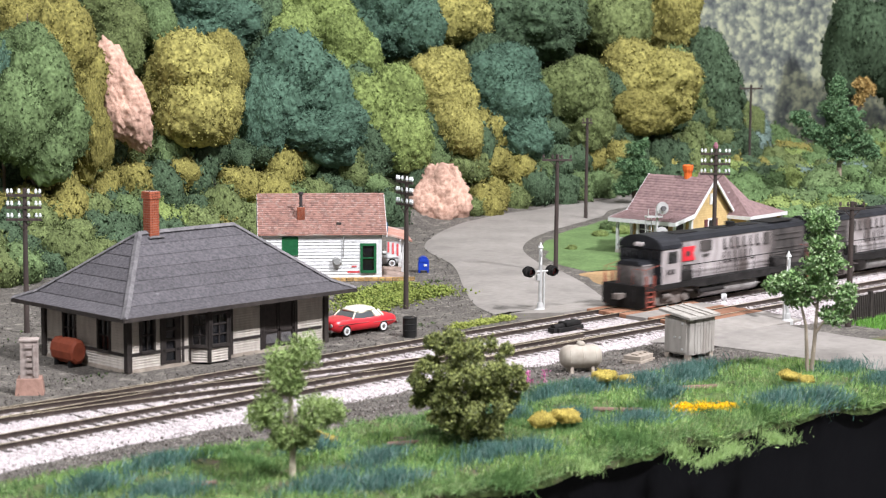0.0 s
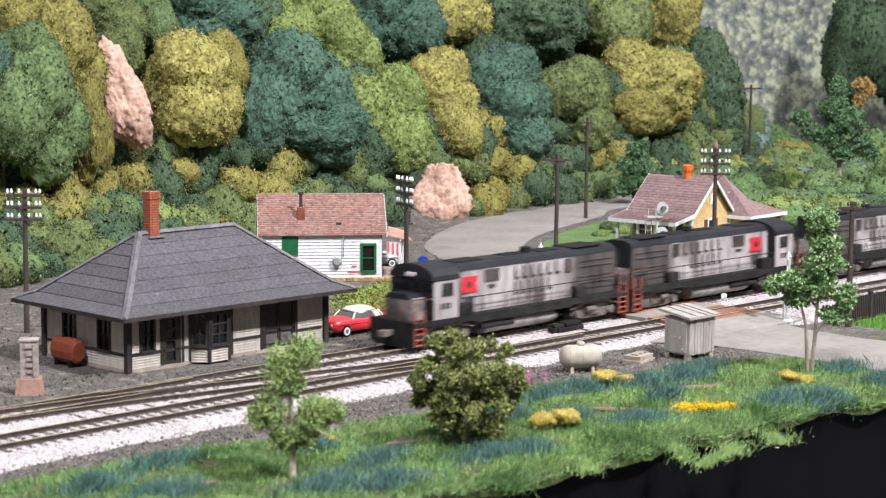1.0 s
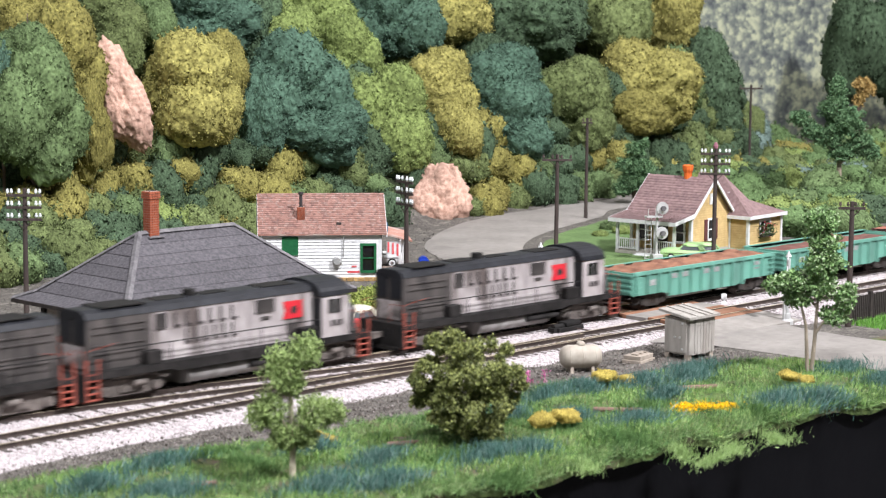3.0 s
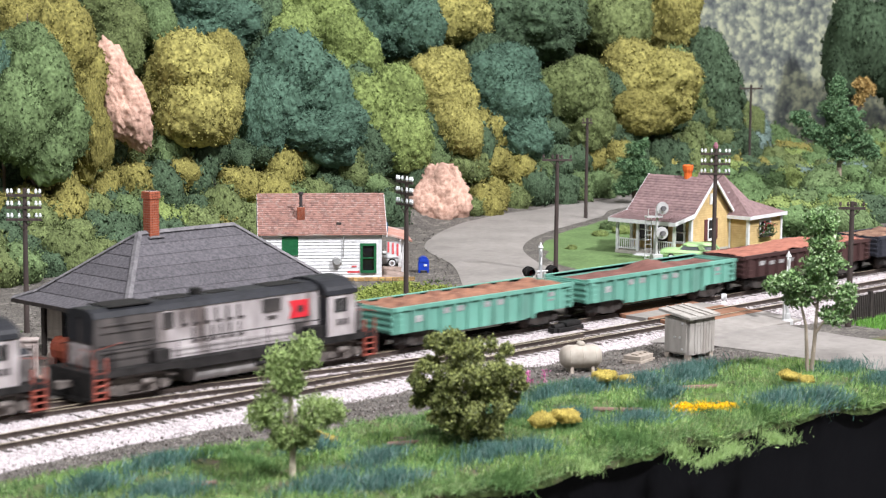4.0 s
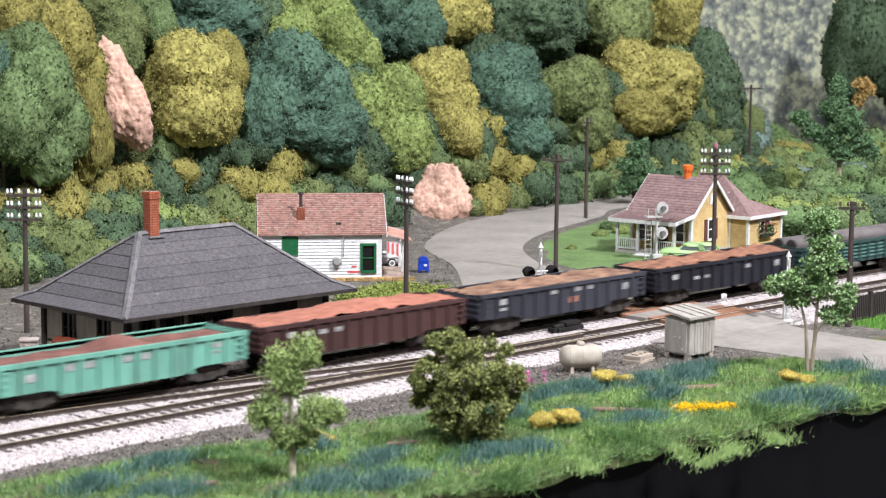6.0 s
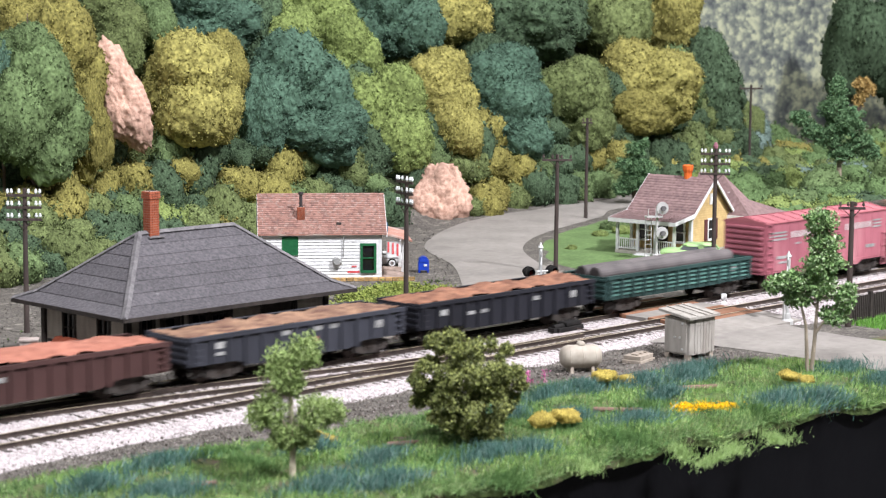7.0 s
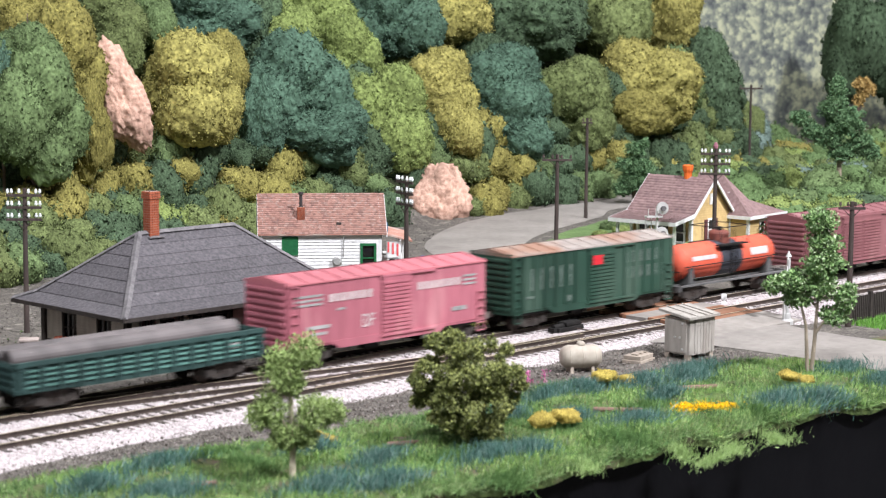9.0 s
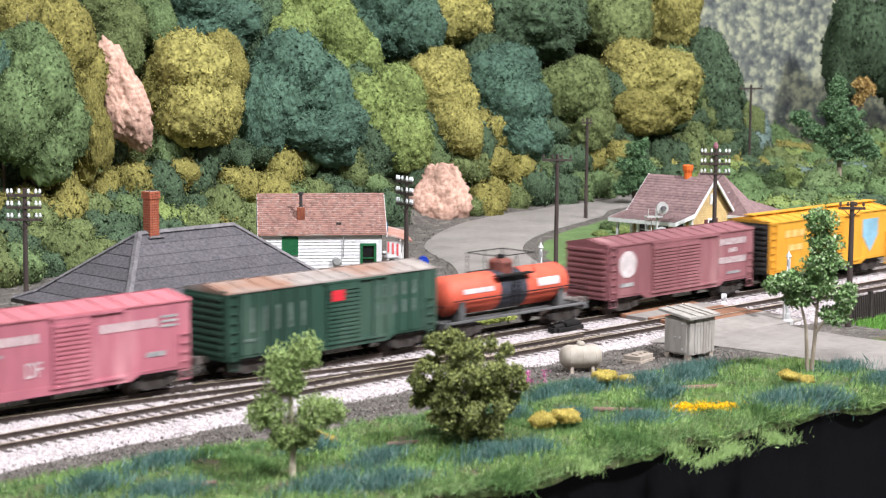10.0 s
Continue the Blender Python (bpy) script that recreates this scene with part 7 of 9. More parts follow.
def crossing_signal(x, y, rz, label):
    s = thing("crossing_signal", x, y, 0.1, rz, label, "crossing signal", "crossing signals")
    bm = B()
    lathe(bm, [(0.34, -0.1), (0.34, 0.1), (0.2, 0.2), (0.16, 0.5)], 14)
    part("base", bm, M_SILVER, s)
    bm = B()
    cyl(bm, (0, 0, 0.3), (0, 0, 3.5), 0.1, seg=12)
    lathe(bm, [(0.12, 3.5), (0.17, 3.55), (0.08, 3.7), (0.02, 3.85)], 12)
    part("mast", bm, M_SILVER, s)
    bm = B()
    box(bm, 0.16, -0.1, 0.1, 0.24, 0.02, 2.2)
    box(bm, -0.25, -0.12, 1.75, -0.05, 0.1, 2.1, bev=0.02)
    part("junction_box", bm, M_SILVER, s)
    for a in (45, -45):
        bm = B()
        box(bm, -0.62, -0.16, -0.09, 0.62, -0.12, 0.09, Matrix.Translation((-0.1, 0, 3.05)) @ Matrix.Rotation(radians(58), 4, "Z") @ Matrix.Rotation(radians(a), 4, "Y"))
        part("crossbuck_board", bm, M_WHITE, s, "white crossbuck board")
    bm = B()
    cyl(bm, (-0.75, -0.05, 2.25), (0.75, -0.05, 2.25), 0.05, seg=8)
    part("light_arm", bm, M_SILVER, s)
    for u in (-0.72, 0.72):
        for d in (-1, 1):
            bm = B()
            cyl(bm, (u, d * 0.08, 2.25), (u, d * 0.16, 2.25), 0.30, seg=18)
            cyl(bm, (u, d * 0.16, 2.25), (u, d * 0.42, 2.25), 0.17, 0.19, seg=14, caps=False)
            cyl(bm, (u, -d * 0.02, 2.25), (u, d * 0.08, 2.25), 0.13, seg=14)
            lt = part("light_head", bm, M_CARBLACK, s, "black round warning light")
            bm = B()
            cyl(bm, (u, d * 0.17, 2.25), (u, d * 0.2, 2.25), 0.155, seg=14)
            part("lens", bm, M_LENS, lt)
    return s


crossing_signal(22.3, 3.9, -20, "white crossing signal with crossbuck and unlit black lamps")
crossing_signal(29.1, -7.7, 160, "white crossing signal behind the slender tree")


def block_signal():
    s = thing("block_signal", 44.4, 13.3, 0, -30, "silver two-headed block signal before the cottage", "railway signal")
    bm = B()
    box(bm, -0.35, -0.35, 0, 0.35, 0.35, 0.5, bev=0.04)
    part("base", bm, M_SILVER, s)
    bm = B()
    cyl(bm, (0, 0, 0.4), (0, 0, 3.6), 0.09, seg=10)
    part("mast", bm, M_SILVER, s)
    bm = B()
    ladder(bm, -0.5, 0.25, 0.2, 3.0, 0.42, "x", 0.3)
    part("ladder", bm, M_SILVER, s)
    for z in (1.9, 3.55):
        bm = B()
        cyl(bm, (0.3, -0.1, z), (0.3, -0.22, z), 0.42, seg=22)
        cyl(bm, (0.3, -0.1, z), (0.3, 0.25, z), 0.24, 0.15, seg=14)
        hd = part("signal_head", bm, M_SILVER, s, "round silver signal head")
        bm = B()
        cyl(bm, (0.3, -0.22, z), (0.3, -0.45, z), 0.16, 0.18, seg=12)
        part("hood", bm, M_SLATECAP, hd)
    bm = B()
    box(bm, -0.75, -0.3, 2.95, 0.3, 0.4, 3.02)
    for u in (-0.72, -0.2, 0.27):
        cyl(bm, (u, -0.28, 3.0), (u, -0.28, 3.55), 0.025, seg=6)
    part("platform", bm, M_SILVER, s)


block_signal()


def dwarf_signal():
    s = thing("dwarf_signal", 31.3, -1.9, 0.15, -60, "small white dwarf signal beside the track", "railway signal")
    bm = B()
    box(bm, -0.25, -0.2, 0, 0.25, 0.2, 0.25, bev=0.03)
    cyl(bm, (0, 0, 0.2), (0, 0, 0.6), 0.08, seg=10)
    part("stand", bm, M_WHITE, s)
    bm = B()
    box(bm, -0.24, -0.16, 0.55, 0.24, 0.16, 1.05, bev=0.08)
    cyl(bm, (0.12, -0.15, 0.85), (0.12, -0.3, 0.85), 0.1, seg=10)
    cyl(bm, (-0.12, -0.15, 0.7), (-0.12, -0.3, 0.7), 0.1, seg=10)
    part("head", bm, M_WHITE, s)
    s.scale = (0.62, 0.62, 0.62)


dwarf_signal()


def switch_machine():
    s = thing("switch_machine", 17.9, -1.8, 0.2, 4, "black switch machine on ties between the tracks", "switch machine")
    bm = B()
    box(bm, -1.0, -0.35, 0.05, 1.1, 0.4, 0.28, bev=0.04)
    part("bed", bm, M_CARBLACK, s)
    bm = B()
    box(bm, -0.3, -0.3, 0.28, 0.95, 0.32, 0.52, bev=0.08)
    part("housing", bm, M_CARBLACK, s)
    bm = B()
    cyl(bm, (-1.1, 0, 0.3), (-0.3, 0, 0.3), 0.16, seg=14)
    box(bm, -1.25, -0.2, 0.1, -0.9, 0.2, 0.3)
    part("motor", bm, M_CARBLACK, s)
    bm = B()
    cyl(bm, (0.4, 0.3, 0.15), (0.4, 1.3, 0.12), 0.04, seg=8)
    cyl(bm, (0.4, -0.3, 0.15), (0.4, -1.4, 0.12), 0.04, seg=8)
    part("throw_rod", bm, M_RAIL, s)


switch_machine()


def vehicle(name, x, y, rz, paint, roof_paint, label, scale=0.9, wagon=False):
    """A 1950s saloon: lofted body, greenhouse, bumpers, lamps, trim and wheels. The nose points to -x."""
    c = thing(name, x, y, 0, rz, label, "car", "parked cars")
    k = scale
    chrome = M_CHROME
    secs = [(-2.45, 0.66, 0.42, 0.82), (-2.35, 0.84, 0.34, 0.93), (-1.9, 0.93, 0.26, 1.0), (-1.0, 0.96, 0.24, 1.02), (0.0, 0.97, 0.24, 0.98), (0.9, 0.97, 0.24, 0.99), (1.6, 0.95, 0.26, 1.00), (2.2, 0.90, 0.32, 0.97), (2.5, 0.78, 0.40, 0.86)]
    bm = B()
    rings = []
    for sx, w, z0, z1 in secs:
        prof = [(-w * 0.8, z0), (-w, z0 + 0.12), (-w * 1.02, (z0 + z1) / 2), (-w * 0.97, z1 - 0.08), (-w * 0.80, z1), (0, z1 + 0.035), (w * 0.80, z1), (w * 0.97, z1 - 0.08), (w * 1.02, (z0 + z1) / 2), (w, z0 + 0.12), (w * 0.8, z0)]
        rings.append([bm.verts.new((sx * k, a * k, b * k)) for a, b in prof])
    for a, b in zip(rings, rings[1:]):
        for i in range(len(a)):
            j = (i + 1) % len(a)
            bm.faces.new((a[i], b[i], b[j], a[j]))
    bm.faces.new(rings[0])
    bm.faces.new(rings[-1][::-1])
    body = part("body", bm, paint, c, smooth=True)
    end = 2.3 if wagon else 1.55

    def house(z0, z1, inset, m, nm, grow=0.0):
        bm = B()
        lo = [(-0.95, 0.80), (-0.4, 0.86), (0.7, 0.86), (end - 0.05, 0.74)]
        hi = [(-0.5, 0.60), (-0.1, 0.68), (0.6, 0.68), (end - 0.55, 0.56)]

        def at(t):
            pts = []
            for (ax, aw), (bx, bw) in zip(lo, hi):
                pts.append((ax + (bx - ax) * t, aw + (bw - aw) * t + grow))
            return [(px, -w) for px, w in pts] + [(px, w) for px, w in reversed(pts)]
        r0 = [bm.verts.new((px * k, py * k, z0 * k)) for px, py in at((z0 - 0.95) / 0.5)]
        r1 = [bm.verts.new((px * k, py * k, z1 * k)) for px, py in at((z1 - 0.95) / 0.5)]
        n = len(r0)
        for i in range(n):
            bm.faces.new((r0[i], r0[(i + 1) % n], r1[(i + 1) % n], r1[i]))
        bm.faces.new(r1)
        bm.faces.new(r0[::-1])
        return bm
    part("glazing", house(0.95, 1.28, 0, None, ""), M_CARGLASS, c, "tinted glass")
    bm = house(1.25, 1.52, 0, None, "", 0.04)
    bmesh.ops.bevel(bm, geom=bm.edges[:], offset=0.12 * k, segments=3, affect="EDGES")
    part("roof", bm, roof_paint, c, smooth=True)
    for s in (-1, 1):
        bm = B()
        for bx, tx, w0, w1 in ((-0.93, -0.62, 0.83, 0.68), (0.86, 0.66, 0.83, 0.70), (1.02, 0.78, 0.81, 0.68), (1.18, 0.88, 0.80, 0.66), (end - 0.1, end - 0.4, 0.76, 0.62)):
            a, b = Vector((bx * k, s * w0 * k, 0.96 * k)), Vector((tx * k, s * w1 * k, 1.30 * k))
            cyl(bm, a, b, (0.05 if bx < 0 else 0.10) * k, seg=6)
        part("pillar", bm, roof_paint if not wagon else paint, c)
        bm = B()
        box(bm, -2.1 * k, s * 0.985 * k - 0.012, 0.70 * k, 0.2 * k, s * 0.985 * k + 0.012, 0.735 * k)
        box(bm, 0.6 * k, s * 0.985 * k - 0.012, 0.62 * k, 2.2 * k, s * 0.985 * k + 0.012, 0.66 * k)
        part("trim_strip", bm, chrome, body)
        bm = B()
        cyl(bm, (-2.42 * k, s * 0.68 * k, 0.70 * k), (-2.48 * k, s * 0.68 * k, 0.70 * k), 0.11 * k, seg=14)
        part("headlight", bm, M_WHITE, body)
        bm = B()
        cyl(bm, (2.5 * k, s * 0.62 * k, 0.66 * k), (2.56 * k, s * 0.62 * k, 0.66 * k), 0.08 * k, seg=12)
        part("tail_light", bm, M_LENS, body)
        for wx in (-1.5, 1.35):
            bm = B()
            cyl(bm, (wx * k, s * 0.80 * k, 0.33 * k), (wx * k, s * 0.99 * k, 0.33 * k), 0.33 * k, seg=24)
            w = part("wheel", bm, M_CARBLACK, c, "black tyre")
            bm = B()
            cyl(bm, (wx * k, s * 0.99 * k, 0.33 * k), (wx * k, s * 1.005 * k, 0.33 * k), 0.24 * k, seg=20)
            part("whitewall", bm, M_WHITE, w)
            bm = B()
            cyl(bm, (wx * k, s * 1.005 * k, 0.33 * k), (wx * k, s * 1.03 * k, 0.33 * k), 0.13 * k, 0.08 * k, seg=14)
            part("hubcap", bm, chrome, w)
    for x0, z in ((-2.58, 0.40), (2.56, 0.42)):
        bm = B()
        box(bm, (x0 - 0.06) * k, -0.92 * k, (z - 0.08) * k, (x0 + 0.06) * k, 0.92 * k, (z + 0.09) * k, bev=0.03)
        part("bumper", bm, chrome, c, "chrome bumper")
    bm = B()
    for z in (0.5, 0.58, 0.66):
        box(bm, -2.50 * k, -0.5 * k, z * k, -2.44 * k, 0.5 * k, (z + 0.03) * k)
    part("grille", bm, chrome, body, "chrome grille")
    return c


M_CHROME = mat("chrome", (0.75, 0.75, 0.76), (0.65, 0.65, 0.66), 0.18, 0.95, grain=2, bump=0)
M_CARGLASS = mat("tinted_car_glass", (0.10, 0.11, 0.115), (0.07, 0.075, 0.08), 0.1, grain=1, bump=0, spec=0.6)
RED = mat("red_car_paint", (0.62, 0.03, 0.04), (0.56, 0.025, 0.035), 0.28, grain=1, bump=0, big=0.06, spec=0.5)
IVORY = mat("ivory_car_roof", (0.78, 0.74, 0.60), (0.70, 0.66, 0.53), 0.35, grain=1, bump=0, big=0.06)
PALEGREEN = mat("pale_green_car_paint", (0.36, 0.55, 0.24), (0.30, 0.48, 0.20), 0.3, grain=1, bump=0, big=0.06)
vehicle("parked_car", 10.75, 6.4, -2, RED, IVORY, "red 1950s hardtop car with an ivory roof beside the depot", 0.88)
vehicle("parked_car", 46.3, 11.9, -58, PALEGREEN, PALEGREEN, "pale green 1950s estate car in front of the cottage", 0.82, True)
vehicle("parked_car", 29.0, 24.6, 145, M_WHITE, M_WHITE, "white 1950s car parked behind the porch", 0.88)


def barrel():
    b = thing("oil_drum", 11.7, 3.35, 0, 0, "black steel oil drum beside the main track", "barrel")
    bm = B()
    lathe(bm, [(0.36, 0), (0.38, 0.02), (0.36, 0.05), (0.36, 0.33), (0.385, 0.36), (0.36, 0.39), (0.36, 0.66), (0.385, 0.69), (0.36, 0.72), (0.36, 0.97), (0.385, 1.0), (0.36, 1.02), (0.34, 0.98)], 24)
    part("drum", bm, M_CARBLACK, b)
    bm = B()
    cyl(bm, (0.2, 0, 0.98), (0.2, 0, 1.01), 0.05, seg=10)
    part("bung", bm, M_TRUCK, b)


barrel()


def mailbox():
    b = thing("mailbox", 29.5, 20.2, 0, -40, "bright blue street mailbox on short legs", "mailbox")
    blue = mat("postal_blue", (0.012, 0.05, 0.42), (0.01, 0.04, 0.34), 0.4, grain=2, bump=0)
    bm = B()
    pts = [(-0.33, 0.16), (0.33, 0.16), (0.33, 0.72)] + [(0.33 * math.cos(a), 0.72 + 0.3 * math.sin(a)) for a in np.linspace(0.2, math.pi - 0.2, 9)] + [(-0.33, 0.72)]
    prism(bm, pts, -0.3, 0.3)
    body = part("body", bm, blue, b)
    for sx in (-1, 1):
        for sy in (-1, 1):
            bm = B()
            box(bm, sx * 0.27 - 0.05, sy * 0.24 - 0.05, 0, sx * 0.27 + 0.05, sy * 0.24 + 0.05, 0.18)
            part("leg", bm, blue, b)
    bm = B()
    box(bm, -0.24, -0.33, 0.66, 0.24, -0.29, 0.86, bev=0.015)
    part("chute_door", bm, blue, body)
    bm = B()
    box(bm, 0.02, -0.345, 0.42, 0.2, -0.3, 0.54)
    part("label_plate", bm, M_WHITE, body)


mailbox()


def telephone_pillar():
    b = thing("relay_pillar", -10.5, 4.35, 0, -38, "weathered pinkish-grey relay pillar on a concrete block", "relay pillar")
    pink = mat("pinkish_concrete", (0.40, 0.24, 0.19), (0.31, 0.185, 0.145), 0.9, grain=4, bump=0.3)
    grey = mat("weathered_grey_metal", (0.42, 0.36, 0.33), (0.25, 0.20, 0.18), 0.8, grain=3, bump=0.3, stain=(0.20, 0.15, 0.13), stain_at=0.6)
    bm = B()
    prism(bm, [(-0.62, -0.05), (0.62, -0.05), (0.52, 0.72), (-0.52, 0.72)], -0.5, 0.5)
    part("base", bm, pink, b, "pinkish concrete block")
    bm = B()
    box(bm, -0.38, -0.36, 0.7, 0.38, 0.36, 2.35, bev=0.03)
    col = part("cabinet", bm, grey, b)
    for z, w, h in ((2.05, 0.5, 0.16), (1.72, 0.3, 0.2), (1.5, 0.22, 0.12), (1.22, 0.34, 0.16), (0.95, 0.26, 0.14)):
        bm = B()
        box(bm, 0.0 - w * 0.4, -0.44, z, w * 0.6, -0.34, z + h, bev=0.02)
        part("fitting", bm, grey, col)
    bm = B()
    cyl(bm, (0.2, -0.42, 0.85), (0.2, -0.42, 2.2), 0.05, seg=8)
    part("conduit", bm, grey, col)
    bm = B()
    box(bm, -0.42, -0.4, 2.33, 0.42, 0.4, 2.42, bev=0.02)
    part("cap", bm, grey, col)


telephone_pillar()


def heating_tank():
    b = thing("oil_tank", -5.45, 8.75, 0, 0, "rust-red heating oil tank beside the depot wall", "oil tank")
    rust = mat("rust_red_tank", (0.30, 0.07, 0.035), (0.21, 0.045, 0.022), 0.6, grain=2, bump=0.1, big=0.3)
    bm = B()
    lathe(bm, [(0.4, -0.9), (0.52, -0.82), (0.54, -0.7), (0.54, 0.7), (0.52, 0.82), (0.4, 0.9)], 10, Matrix.Translation((0, 0, 0.75)) @ Matrix.Diagonal((0.85, 1, 1.12, 1)) @ Matrix.Rotation(radians(90), 4, "X"))
    t = part("tank", bm, rust, b)
    for y in (-0.55, 0.55):
        bm = B()
        box(bm, -0.35, y - 0.06, 0, 0.35, y + 0.06, 0.3)
        part("leg", bm, M_CARBLACK, b)
    bm = B()
    cyl(bm, (0, 0.3, 1.3), (0, 0.3, 1.5), 0.05, seg=8)
    part("filler_pipe", bm, M_CARBLACK, t)
    # thin rod added at the tank's end rim to stand for a highlight
    bm = B()
    cyl(bm, (0, -0.78, 1.33), (0.3, -0.78, 1.2), 0.02, seg=6)
    part("seam_highlight", bm, rust, t)


heating_tank()


def propane_tank():
    b = thing("propane_tank", 10.7, -8.95, 0, -33, "weathered grey propane tank on two saddles", "propane tank")
    grey = mat("weathered_grey_tank", (0.43, 0.39, 0.33), (0.33, 0.29, 0.24), 0.7, grain=2.2, bump=0.1, big=0.25)
    bm = B()
    lathe(bm, [(0.12, -1.0), (0.35, -0.94), (0.50, -0.78), (0.55, -0.6), (0.55, 0.6), (0.50, 0.78), (0.35, 0.94), (0.12, 1.0)], 28, Matrix.Translation((0, 0, 0.72)) @ Matrix.Rotation(radians(90), 4, "Y"))
    t = part("tank", bm, grey, b, smooth=True)
    for x in (-0.5, 0.5):
        bm = B()
        prism(bm, [(-0.42, -0.05), (0.42, -0.05), (0.34, 0.42), (0, 0.2), (-0.34, 0.42)], x - 0.07, x + 0.07, Matrix.Rotation(radians(90), 4, "Z"))
        part("saddle", bm, M_CONC, b)
    bm = B()
    lathe(bm, [(0.2, 1.2), (0.2, 1.36), (0.12, 1.43), (0.03, 1.45)], 14)
    part("valve_cover", bm, grey, t, smooth=True)
    for x in (-0.6, 0.0, 0.6):
        bm = B()
        lathe(bm, [(0.552, x - 0.015), (0.562, x - 0.01), (0.562, x + 0.01), (0.552, x + 0.015)], 28, Matrix.Translation((0, 0, 0.72)) @ Matrix.Rotation(radians(90), 4, "Y"))
        part("weld_seam", bm, grey, t)


propane_tank()


def relay_cabinet():
    b = thing("relay_cabinet", 17.4, -10.1, 0, 0, "weathered grey wooden relay cabinet on short feet", "relay cabinet")
    grey = mat("weathered_grey_paint", (0.40, 0.375, 0.34), (0.27, 0.25, 0.225), 0.8, grain=3, bump=0.2, big=0.25, stain=(0.22, 0.19, 0.165), stain_at=0.66, streak=(1, 1, 0.25))
    bm = B()
    box(bm, -1.0, -0.72, 0.28, 1.0, 0.72, 2.05, bev=0.02)
    body = part("body", bm, grey, b)
    rr = random.Random(2)
    n = 9
    for i in range(n):
        x = -1.0 + 2.0 * i / n
        bm = B()
        box(bm, x + 0.012, -0.76 - rr.uniform(0, 0.02), 0.25 + rr.uniform(0, 0.04), x + 2.0 / n - 0.012, -0.715, 2.0)
        part("plank", bm, grey, body)
    bm = B()
    box(bm, -1.05, -0.62, 0.36, -0.99, 0.62, 1.95, bev=0.015)
    dr = part("door", bm, grey, b, "metal cabinet door")
    for y, z in ((-0.25, 1.05), (0.05, 1.05), (-0.4, 0.5), (-0.4, 1.75)):
        bm = B()
        box(bm, -1.09, y - 0.05, z, -1.04, y + 0.05, z + 0.1, bev=0.015)
        part("latch", bm, M_SILVER, dr)
    bm = B()
    slab(bm, [(-1.2, -0.95, 2.14), (1.2, -0.95, 2.14), (1.2, 0.95, 2.42), (-1.2, 0.95, 2.42)], 0.12)
    rf = part("roof", bm, grey, b, "sloping board roof")
    for x in (-0.55, 0.15, 0.6):
        bm = B()
        slab(bm, [(x - 0.05, -0.95, 2.19), (x + 0.05, -0.95, 2.19), (x + 0.05, 0.95, 2.47), (x - 0.05, 0.95, 2.47)], 0.05)
        part("batten", bm, grey, rf)
    for x in (-0.85, 0.85):
        for y in (-0.6, 0.6):
            bm = B()
            box(bm, x - 0.14, y - 0.12, -0.1, x + 0.14, y + 0.12, 0.29, bev=0.02)
            part("foot", bm, M_CONC, b)


relay_cabinet()


def slabs():
    b = thing("concrete_slabs", 14.6, -9.25, 0, 12, "small stack of pale concrete slabs on the cinders", "slab stack")
    for i, (a, w, z) in enumerate(((0.75, 0.5, 0.0), (0.68, 0.45, 0.2))):
        bm = B()
        box(bm, -a, -w, z, a, w, z + 0.18, bev=0.02)
        part("slab", bm, M_CONC, b)
    for i in range(5):
        bm = B()
        box(bm, -0.5 + i * 0.22, -0.2 + 0.1 * (i % 2), 0.38, -0.32 + i * 0.22, 0.15, 0.46, bev=0.02)
        part("block", bm, M_CONC, b)


slabs()


def fence():
    f = thing("board_fence", 31.3, -10.1, 0, 2, "dark brown picket fence beside the lawn", "fence")
    me = B()
    box(me, -0.06, -0.03, 0.12, 0.06, 0.03, 1.45)
    me = finish(me, "picket", M_TRIM)
    for i in range(66):
        shared("picket", me, f, i * 0.19, 0, random.Random(i).uniform(-0.03, 0.03))
    for i in range(6):
        bm = B()
        box(bm, i * 2.2 - 0.12, -0.1, -0.2, i * 2.2 + 0.12, 0.12, 1.6, bev=0.02)
        part("post", bm, M_TRIM, f)
    for z in (0.4, 1.15):
        bm = B()
        box(bm, 0, 0.03, z, 12.5, 0.1, z + 0.1)
        part("rail", bm, M_TRIM, f)


fence()


def logs(x, y, rz, length, r, label):
    bm = B()
    n = 9
    rings = []
    for i in range(n + 1):
        u = -length / 2 + length * i / n
        rings.append([bm.verts.new((u, r * (0.85 + 0.2 * noise.noise((u * 2, a, x))) * math.cos(a) + 0.12 * math.sin(u * 1.3), r * math.sin(a) + r)) for a in [6.283 * k / 8 for k in range(8)]])
    for a, b in zip(rings, rings[1:]):
        for i in range(8):
            bm.faces.new((a[i], a[(i + 1) % 8], b[(i + 1) % 8], b[i]))
    bm.faces.new(rings[0])
    bm.faces.new(rings[-1][::-1])
    single("fallen_log", bm, M_LOG, label, "log", x, y, ground_height(x, y) + 0.05, rz, group="fallen logs")


M_LOG = mat("pinkish_brown_log", (0.30, 0.19, 0.15), (0.17, 0.105, 0.085), 0.95, grain=4, bump=0.5)
logs(4.0, -16.7, -58, 2.0, 0.1, "pinkish-brown fallen log in the grass")
logs(-6.6, -14.9, -35, 1.3, 0.09, "short brown fallen log in the grass")
logs(-15.9, -14.4, -40, 0.9, 0.09, "short brown fallen log in the grass")
logs(10.1, -15.9, -40, 2.2, 0.12, "thin brown fallen log among the tufts")


# ---- foreground plants ----
RIGHT = Vector((0.701, -0.713, 0))
INTO = Vector((0.713, 0.701, 0))


def leaf_mat(name, cols):
    m = island_mat(name, cols, 0.75)
    return m


